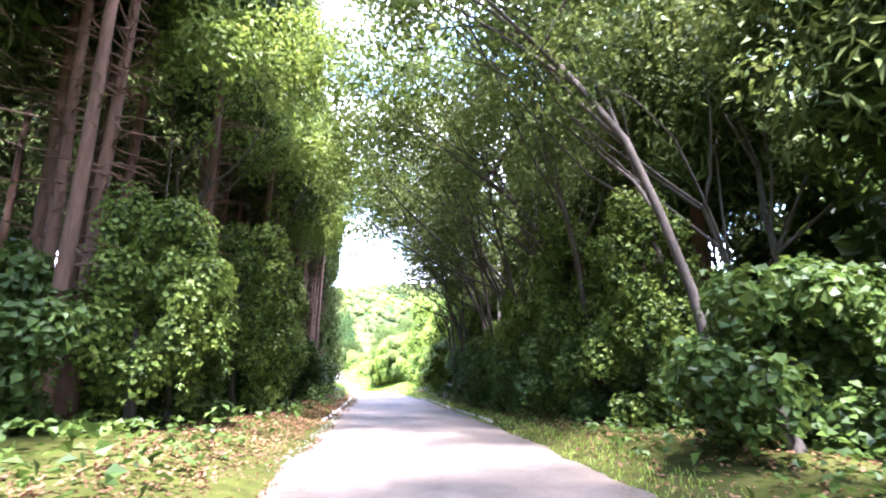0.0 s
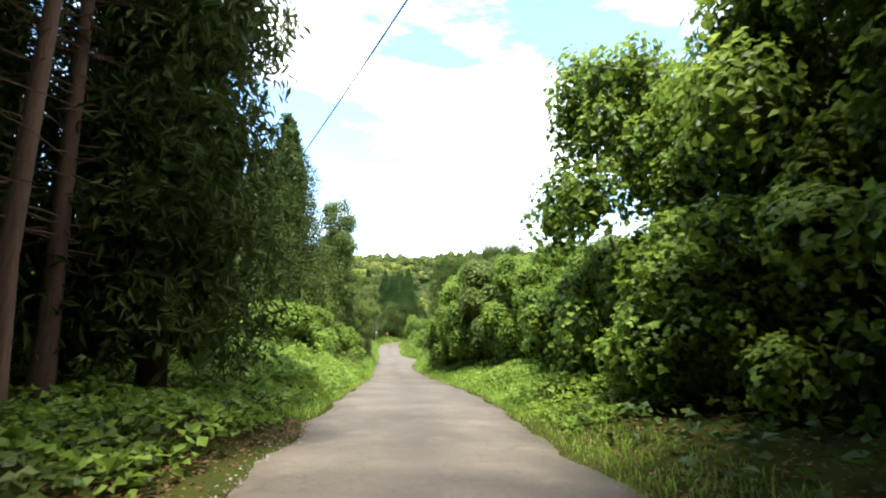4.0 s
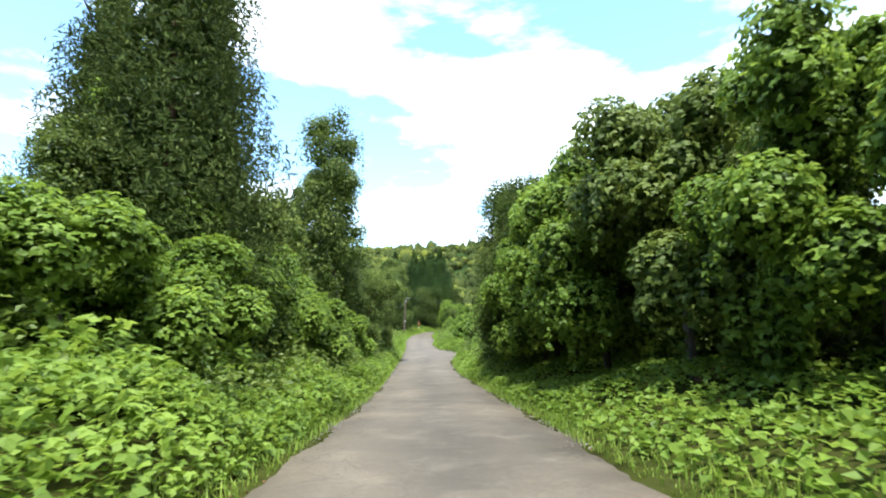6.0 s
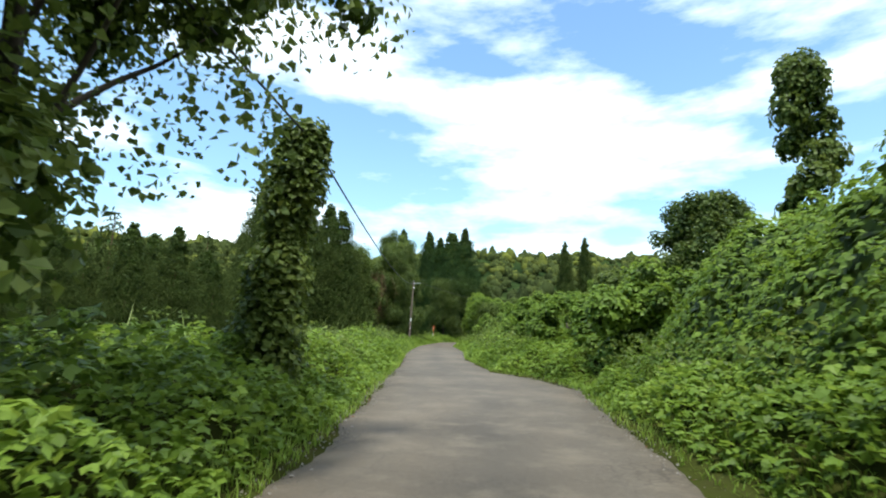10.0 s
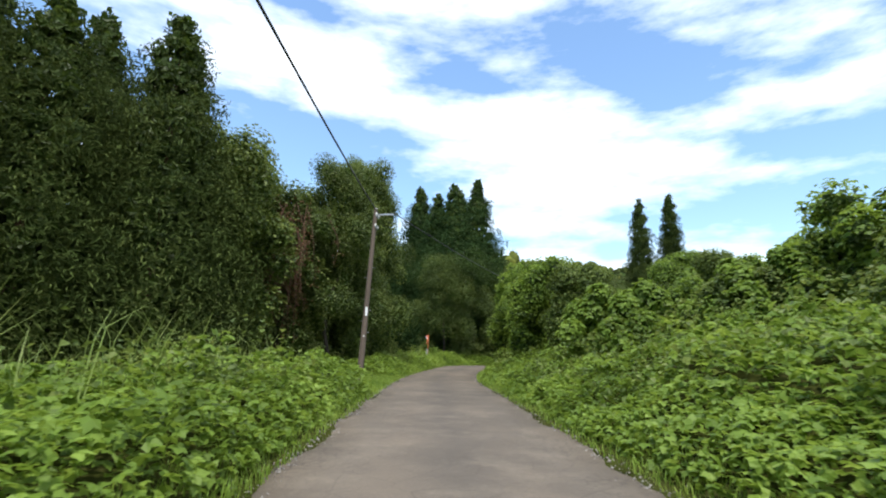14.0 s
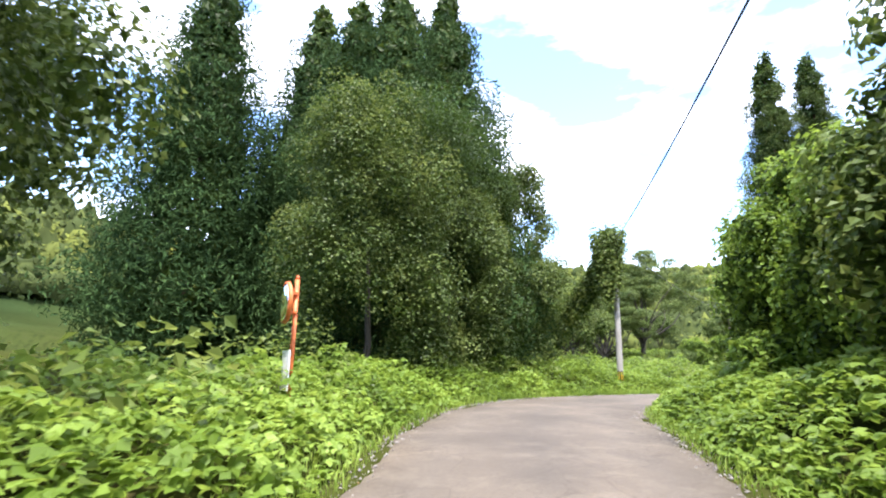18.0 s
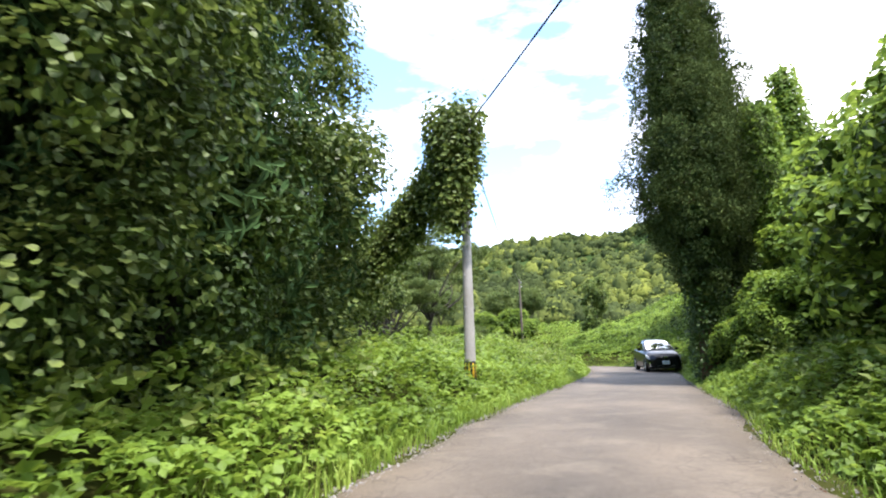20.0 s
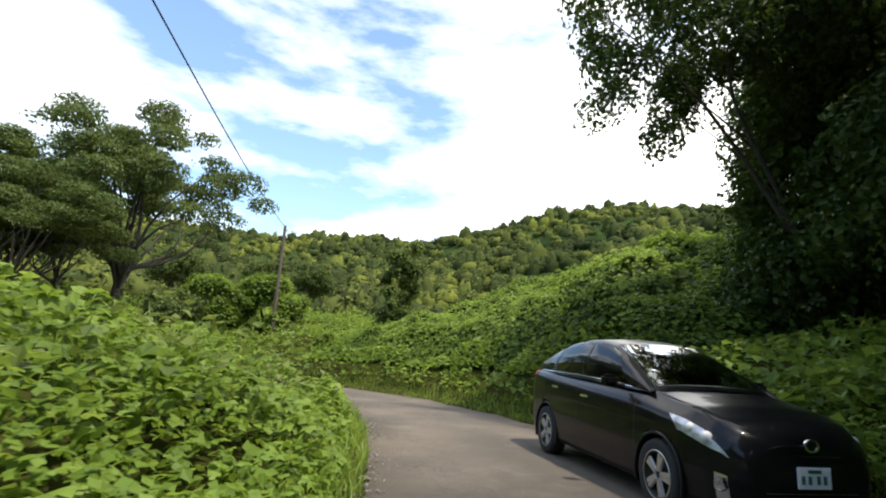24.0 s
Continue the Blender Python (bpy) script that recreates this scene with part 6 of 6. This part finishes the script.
# broken concrete edging in the wood
stone_rng = np.random.default_rng(930)
stones = []
for side, lo, hi, off in ((1, 14.0, 37.0, 0.02), (-1, 15.0, 36.5, 0.16)):
    at = lo
    while at < hi:
        ln = stone_rng.uniform(0.35, 0.75)
        if stone_rng.random() < (0.80 if side > 0 else 0.66):
            d = float((EDGE_R if side > 0 else EDGE_L)(at)) + off + stone_rng.normal() * 0.03
            stones.append((at, side * d, stone_rng.normal() * 3.5, ln))
        at += ln + stone_rng.uniform(0.02, 0.12)
for k, (s, d, turn, ln) in enumerate(stones):
    x, y = spot(s, d)
    tx, ty = np.interp(s, STN, TAN[:, 0]), np.interp(s, STN, TAN[:, 1])
    bm = bevelled_box(0.085, ln, 0.10, 0.018)
    for v in bm.verts:
        v.co += Vector(noise.noise_vector(v.co * 3 + Vector((k, 0, 0)))) * 0.012
    me = bpy.data.meshes.new("edging_stone")
    bm.to_mesh(me)
    bm.free()
    me.materials.append(CONCRETE)
    ob = new("edging_stone", me)
    ob.matrix_world = pose(float(x), float(y), float(road_z(s)) + 0.005, 1, 2, math.degrees(math.atan2(-tx, ty)) + turn)
    tagged(ob, "pale broken concrete edging stone along the asphalt", "kerb", "edging stones")

# dry bamboo stick and a fallen board in the valley grass
stick = thing("fallen_board", 1.8, 221.0, float(height(1.8, 221.0)[0]) + 1.3, "weathered white board lying in the meadow weeds", "board", turn=60)
part("plank", bevelled_box(3.2, 0.22, 0.05, 0.01), plain("weathered white wood", (0.6, 0.58, 0.54), 0.8), stick)

# ---- the car that waits on the bend ----
PAINT, pn, pl, pb = material("black car paint", 0.28, 0.0, 1.0)
pb.inputs["Coat Roughness"].default_value, pb.inputs["Coat Weight"].default_value, pb.inputs["Specular IOR Level"].default_value = 0.03, 0.38, 0.1
p_co, p_n = pn.new("ShaderNodeTexCoord"), pn.new("ShaderNodeTexNoise")
p_n.inputs["Scale"].default_value, p_n.inputs["Detail"].default_value = 3.0, 6
pl.new(p_co.outputs["Object"], p_n.inputs["Vector"])
p_r = ramp(pn, [(0.35, (0.004, 0.004, 0.005)), (0.7, (0.008, 0.008, 0.009))])
pl.new(p_n.outputs["Fac"], p_r.inputs["Fac"])
pl.new(p_r.outputs["Color"], pb.inputs["Base Color"])
GLASS, _, _, qb = material("tinted car glass", 0.03)
qb.inputs["Base Color"].default_value, qb.inputs["Transmission Weight"].default_value, qb.inputs["IOR"].default_value = (0.35, 0.4, 0.4, 1), 1.0, 1.5
LAMP, _, _, lb_ = material("clear lamp lens", 0.05)
lb_.inputs["Base Color"].default_value, lb_.inputs["Transmission Weight"].default_value, lb_.inputs["IOR"].default_value = (0.95, 0.96, 0.98, 1), 1.0, 1.3
CHROME = plain("chrome", (0.85, 0.86, 0.88), 0.12, 1.0, vary=0.03)
RIM = plain("silver alloy", (0.55, 0.56, 0.58), 0.3, 0.9, vary=0.06)
BOWL = plain("satin lamp reflector", (0.5, 0.51, 0.53), 0.3, 0.7, vary=0.45, scale=12)
RUBBER = plain("tyre rubber", (0.018, 0.018, 0.018), 0.85, vary=0.25, scale=30)
TRIM = plain("black plastic trim", (0.012, 0.012, 0.012), 0.6)
SEAT = plain("dark seat fabric", (0.03, 0.03, 0.032), 0.9)

tb = {k: table(sorted(v)) for k, v in {
    "hw": [(2.23, .56), (2.15, .70), (2.0, .79), (1.7, .85), (1.35, .868), (0, .872), (-1.4, .868), (-1.9, .83), (-2.13, .76), (-2.22, .66)],
    "zs": [(2.23, .64), (2.1, .75), (1.7, .87), (1.35, .91), (1.0, .95), (0, 1.0), (-1, 1.05), (-1.6, 1.09), (-2.0, 1.10), (-2.22, 1.02)],
    "zt": [(2.23, .72), (2.15, .81), (2.0, .89), (1.7, .97), (1.35, 1.015), (1.05, 1.07), (.5, 1.09), (-1.6, 1.13), (-2.05, 1.14), (-2.22, 1.05)],
    "zb": [(2.23, .27), (2.1, .2), (1.6, .17), (-1.9, .2), (-2.13, .28), (-2.22, .36)],
    "roof": [(1.14, 1.065), (.8, 1.25), (.45, 1.42), (.15, 1.53), (-.2, 1.585), (-.6, 1.59), (-1.1, 1.545), (-1.6, 1.435), (-1.95, 1.30), (-2.14, 1.14)],
    "rw": [(1.14, .70), (.6, .63), (.1, .575), (-.6, .56), (-1.6, .54), (-2.14, .58)]}.items()}


def lower(y, v):
    """The body's surface below the windows, from the sill (v 0) to the middle of the bonnet (v 1)."""
    hw, zs, zt, zb = (float(tb[k](y)) for k in ("hw", "zs", "zt", "zb"))
    pts = [(hw - .14, zb), (hw - .03, zb + .05), (hw - .012, zb + .16), (hw, .45 * zb + .55 * zs - .06), (hw - .006, zs - .14), (hw - .02, zs - .05), (hw - .055, zs), (hw - .17, zt - .008), (hw * .5, zt + .014), (0, zt + .02)]
    u = np.linspace(0, 1, len(pts))
    return Vector((float(np.interp(v, u, [p[0] for p in pts])), y, float(np.interp(v, u, [p[1] for p in pts]))))


def upper(y, v):
    """The cabin's surface, from the window line (v 0) to the middle of the roof (v 1)."""
    hw, zt, top, rw = (float(tb[k](y)) for k in ("hw", "zt", "roof", "rw"))
    base, bw = zt - .03, hw - .10
    pts = [(bw, base), (bw - .02, base + .10 * (top - base)), (.5 * (bw + rw) + .045, base + .5 * (top - base)), (rw + .05, top - .16 * (top - base)), (rw, top - .03), (rw - .09, top - .004), (rw * .5, top + .014), (0, top + .02)]
    u = np.linspace(0, 1, len(pts))
    return Vector((float(np.interp(v, u, [p[0] for p in pts])), y, float(np.interp(v, u, [p[1] for p in pts]))))


def skin(surface, ys, vs, side, lift=0.0, inset=0.0):
    """A sheet of the car's surface, on one side (1, -1) or over both (0)."""
    bm = bmesh.new()
    cols = []
    full = [(v, 1) for v in vs] + ([(v, -1) for v in reversed(vs) if v < 0.999] if side == 0 else [])
    for y in ys:
        col = []
        for v, sgn in full:
            a, b, c = surface(y, v), surface(y, min(1, v + .01)), surface(y + .01, v)
            n = (b - surface(y, max(0, v - .01))).cross(c - surface(y - .01, v))
            n = n.normalized() if n.length else Vector((0, 0, 1))
            if n.x * a.x + n.z * (a.z - 0.6) + n.y * a.y * 0.3 < 0:
                n = -n
            p = a + n * lift
            col.append(bm.verts.new((p.x * sgn * (side if side else 1), p.y, p.z)))
        cols.append(col)
    for a, b in zip(cols, cols[1:]):
        for i in range(len(a) - 1):
            bm.faces.new((a[i], a[i + 1], b[i + 1], b[i])).smooth = True
    return bm, cols


AXLE_F, AXLE_R, WHEEL_R = 1.36, -1.34, 0.318
car = thing("car", 6.74, 199.02, float(road_z(212.0)) + 0.03, "black five-door hatchback stopped at the roadside", "car", turn=143)
car.scale = (1.04, 1.04, 1.08)
ys = list(np.linspace(-2.22, 2.23, 76))
vs = list(np.linspace(0, 1, 28))
bm, cols = skin(lower, ys, vs, 0)
bm.faces.new(cols[0])
bm.faces.new(cols[-1][::-1])
gone = []
for f in bm.faces:
    c = f.calc_center_median()
    if abs(c.x) > 0.6 and min(math.hypot(c.y - a, c.z - WHEEL_R) for a in (AXLE_F, AXLE_R)) < 0.365:
        gone.append(f)
bmesh.ops.delete(bm, geom=gone, context="FACES")
for v in bm.verts:
    for a in (AXLE_F, AXLE_R):
        r = math.hypot(v.co.y - a, v.co.z - WHEEL_R)
        if abs(v.co.x) > 0.6 and 0.05 < r < 0.40 and v.co.z > 0.1:
            k = 0.372 / r if r < 0.372 or any(len(e.link_faces) == 1 for e in v.link_edges) else 1
            v.co.y, v.co.z = a + (v.co.y - a) * k, WHEEL_R + (v.co.z - WHEEL_R) * k
bmesh.ops.recalc_face_normals(bm, faces=bm.faces)
body = part("body", bm, PAINT, car)
bm, cols = skin(upper, list(np.linspace(-2.14, 1.14, 50)), list(np.linspace(0, 1, 24)), 0)
bmesh.ops.recalc_face_normals(bm, faces=bm.faces)
part("cabin", bm, PAINT, car)
part("underbody", bevelled_box(1.5, 4.0, 0.1, 0.03, (0, 0, 0.24)), TRIM, car)


def sheet(name, surface, y0, y1, v0, v1, side, mat, parent, lift=0.006, label="", ny=10, nv=8, taper=None):
    """A panel lying on the car's skin; taper pulls its ends in towards the top, front and back."""
    vs = list(np.linspace(v0, v1, nv))
    bm = bmesh.new()
    rows = []
    for v in vs:
        t = (v - v0) / (v1 - v0)
        a, b = (y0 + taper[0] * t, y1 + taper[1] * t) if taper else (y0, y1)
        row = []
        for y in np.linspace(a, b, ny):
            p, q, r = surface(y, v), surface(y, min(1, v + .01)) - surface(y, max(0, v - .01)), surface(y + .01, v) - surface(y - .01, v)
            n = q.cross(r)
            n = n.normalized() if n.length else Vector((0, 0, 1))
            if n.x * p.x + n.z * (p.z - 0.6) + n.y * p.y * 0.3 < 0:
                n = -n
            p = p + n * lift
            row.append(bm.verts.new((p.x * side, p.y, p.z)))
        rows.append(row)
    for a, b in zip(rows, rows[1:]):
        for i in range(ny - 1):
            bm.faces.new((a[i], a[i + 1], b[i + 1], b[i])).smooth = True
    bmesh.ops.recalc_face_normals(bm, faces=bm.faces)
    return part(name, bm, mat, parent, label)


def both(name, surface, y0, y1, v0, v1, mat, parent, **kw):
    return [sheet(name, surface, y0, y1, v0, v1, side, mat, parent, **kw) for side in (1, -1)]


# windows, door gaps, lamps
bm, _ = skin(upper, list(np.linspace(0.18, 1.06, 14)), list(np.linspace(0.62, 1, 8)), 0, 0.005)
part("windscreen", bm, GLASS, car, "sloping tinted windscreen")
bm, _ = skin(upper, list(np.linspace(-2.06, -1.35, 10)), list(np.linspace(0.66, 1, 8)), 0, 0.005)
part("rear_window", bm, GLASS, car)
both("front_window", upper, 0.72, -0.32, 0.12, 0.52, GLASS, car, taper=(-0.42, 0.02))
both("rear_side_window", upper, -0.38, -1.28, 0.12, 0.52, GLASS, car, taper=(0.02, 0.16))
both("quarter_window", upper, -1.34, -1.72, 0.14, 0.44, GLASS, car, taper=(0.1, 0.3))
both("window_trim", upper, 0.78, -1.78, 0.085, 0.115, CHROME, car, lift=0.008, nv=2, ny=24)
for y in (0.98, -0.35, -1.22):
    both("door_gap", lower, y, y - 0.012, 0.14, 0.66, TRIM, car, lift=0.002, ny=2, nv=10)
both("sill_trim", lower, 0.95, -0.92, 0.02, 0.13, TRIM, car, lift=0.006, ny=14, nv=4)
for y in (-0.12, -1.0):
    for side in (1, -1):
        c = lower(y, 0.47)
        part("door_handle", bevelled_box(0.03, 0.20, 0.028, 0.01, (side * (c.x + 0.016), y, c.z)), CHROME, car)
for lamp_side in (1, -1):
    bowl = sheet("headlamp", lower, 1.66, 2.13, 0.48, 0.65, lamp_side, BOWL, car, lift=0.004, label="large swept-back clear headlamp", taper=(-0.16, -0.22))
    sheet("lens", lower, 1.66, 2.13, 0.48, 0.65, lamp_side, LAMP, bowl, lift=0.016, taper=(-0.16, -0.22))
    for y, r in ((1.95, 0.05), (1.78, 0.045)):
        c = lower(y, 0.56)
        bm = bmesh.new()
        bmesh.ops.create_uvsphere(bm, u_segments=14, v_segments=8, radius=r, matrix=Matrix.Translation((lamp_side * (c.x - 0.012), c.y, c.z)))
        part("projector", bm, PORCELAIN, bowl)
    c = lower(2.02, 0.26)
    bm = rod((lamp_side * (c.x - 0.06), c.y - 0.05, c.z + 0.02), (lamp_side * (c.x - 0.005), c.y + 0.09, c.z + 0.02), 0.05, 14)
    part("fog_lamp", bm, LAMP, car)
    sheet("lamp_surround", lower, 2.03, 2.12, 0.16, 0.36, lamp_side, CHROME, car, lift=0.005)
    sheet("tail_lamp", lower, -1.86, -2.2, 0.52, 0.72, lamp_side, plain("red lamp plastic", (0.35, 0.01, 0.01), 0.15), car, lift=0.008)
    m = bevelled_box(0.19, 0.12, 0.12, 0.035, (lamp_side * 0.96, 0.66, 1.12))
    mirror_ob = part("wing_mirror", m, PAINT, car)
    part("mirror_glass", bevelled_box(0.15, 0.008, 0.09, 0.002, (lamp_side * 0.96, 0.596, 1.12)), CHROME, mirror_ob)
    part("mirror_arm", rod((lamp_side * 0.80, 0.68, 1.07), (lamp_side * 0.90, 0.67, 1.09), 0.022, 8), TRIM, mirror_ob)
    part("bonnet_gap", rod((lamp_side * 0.66, 1.98, 0.902), (lamp_side * 0.69, 1.06, 1.072), 0.004, 5), TRIM, car)
part("grille", bevelled_box(0.96, 0.05, 0.13, 0.02, (0, 2.19, 0.34)), TRIM, car, "black lower air intake")
for z in (0.315, 0.345, 0.375):
    part("grille_bar", bevelled_box(0.9, 0.03, 0.008, 0.003, (0, 2.217, z)), STEEL, car)
part("upper_grille", bevelled_box(0.62, 0.03, 0.035, 0.01, (0, 2.215, 0.66)), TRIM, car)
plate = part("number_plate", bevelled_box(0.33, 0.012, 0.165, 0.004, (0, 2.252, 0.50)), WHITE, car, "white number plate")
part("print_bar", bevelled_box(0.13, 0.004, 0.028, 0.001, (0, 2.260, 0.55)), plain("green print", (0.02, 0.12, 0.07), 0.6), plate)
for k in range(4):
    part("print_bar", bevelled_box(0.035, 0.004, 0.065, 0.001, (-0.10 + 0.065 * k + (0.02 if k > 1 else 0), 2.260, 0.485)), plain("green print", (0.02, 0.12, 0.07), 0.6), plate)
bm = bmesh.new()
for k in range(24):
    a, b = 2 * math.pi * k / 24, 2 * math.pi * (k + 1) / 24
    q = [bm.verts.new((r * 1.45 * math.cos(t), 2.238 + d, 0.745 + r * math.sin(t))) for t in (a, b) for r in (0.038, 0.052) for d in (0, 0.012)]
    bm.faces.new((q[1], q[3], q[7], q[5]))
    bm.faces.new((q[0], q[1], q[5], q[4]))
    bm.faces.new((q[2], q[3], q[7], q[6]))
part("badge", bm, CHROME, car, "plain chrome oval badge")
for side in (-1, 1):
    part("wiper", rod((side * 0.1 - 0.1, 1.08, 1.097), (side * 0.1 + 0.42, 0.98, 1.155), 0.008, 6), TRIM, car)
for x in (-0.36, 0.36):
    part("seat", bevelled_box(0.48, 0.18, 0.62, 0.08, (x, -0.25, 0.92)), SEAT, car)

tyre_bm = lathe([(0.20, -0.10), (0.27, -0.108), (0.305, -0.098), (WHEEL_R, -0.07), (WHEEL_R, 0.07), (0.305, 0.098), (0.27, 0.108), (0.20, 0.10)], 32, False)
tyre_me = bpy.data.meshes.new("tyre")
tyre_bm.to_mesh(tyre_me)
tyre_bm.free()
tyre_me.materials.append(RUBBER)
rim_bm = lathe([(0.215, -0.06), (0.22, 0.085), (0.205, 0.10), (0.195, 0.085), (0.19, 0.03), (0.06, 0.035), (0.055, 0.075), (0.03, 0.085)], 32)
rim_me = bpy.data.meshes.new("rim")
rim_bm.to_mesh(rim_me)
rim_bm.free()
rim_me.materials.append(TRIM)
spoke_bm = bevelled_box(0.055, 0.17, 0.03, 0.012, (0, 0.115, 0.082))
spoke_me = bpy.data.meshes.new("spoke")
spoke_bm.to_mesh(spoke_me)
spoke_bm.free()
spoke_me.materials.append(RIM)
lip_bm = lathe([(0.195, 0.075), (0.21, 0.108), (0.222, 0.10), (0.215, 0.07)], 32, False)
lip_me = bpy.data.meshes.new("rim_lip")
lip_bm.to_mesh(lip_me)
lip_bm.free()
lip_me.materials.append(RIM)
for y in (AXLE_F, AXLE_R):
    for side in (1, -1):
        w = new("wheel")
        w.parent = car
        w.matrix_local = pose(side * 0.765, y, WHEEL_R, 0, 90 * side, 0)
        for nm, me in (("tyre", tyre_me), ("rim", rim_me), ("rim_lip", lip_me)):
            part(nm, me, None, w)
        for k in range(5):
            for da in (-7, 7):
                o = part("spoke", spoke_me, None, w)
                o.matrix_local = pose(0, 0, 0, 0, 0, 72 * k + da)
        arch = [(0.372 * math.cos(t), 0.372 * math.sin(t)) for t in np.linspace(-0.35, math.pi + 0.35, 26)]
        line = np.array([(side * 0.858, y + a, WHEEL_R + b) for a, b in arch])
        part("arch_lip", mesh_from("arch_lip", *tube(line, [0.016] * 26, 6), PAINT, True), None, car)
        liner = np.array([(side * 0.70, y + a * 1.0, WHEEL_R + b * 1.0) for a, b in arch])
        v = np.vstack([liner * [1, 1, 1] + [side * 0.15, 0, 0], liner - [side * 0.22, 0, 0]])
        part("wheel_liner", mesh_from("wheel_liner", v, [(i, i + 1, 27 + i, 26 + i) for i in range(25)], TRIM, True), None, car)
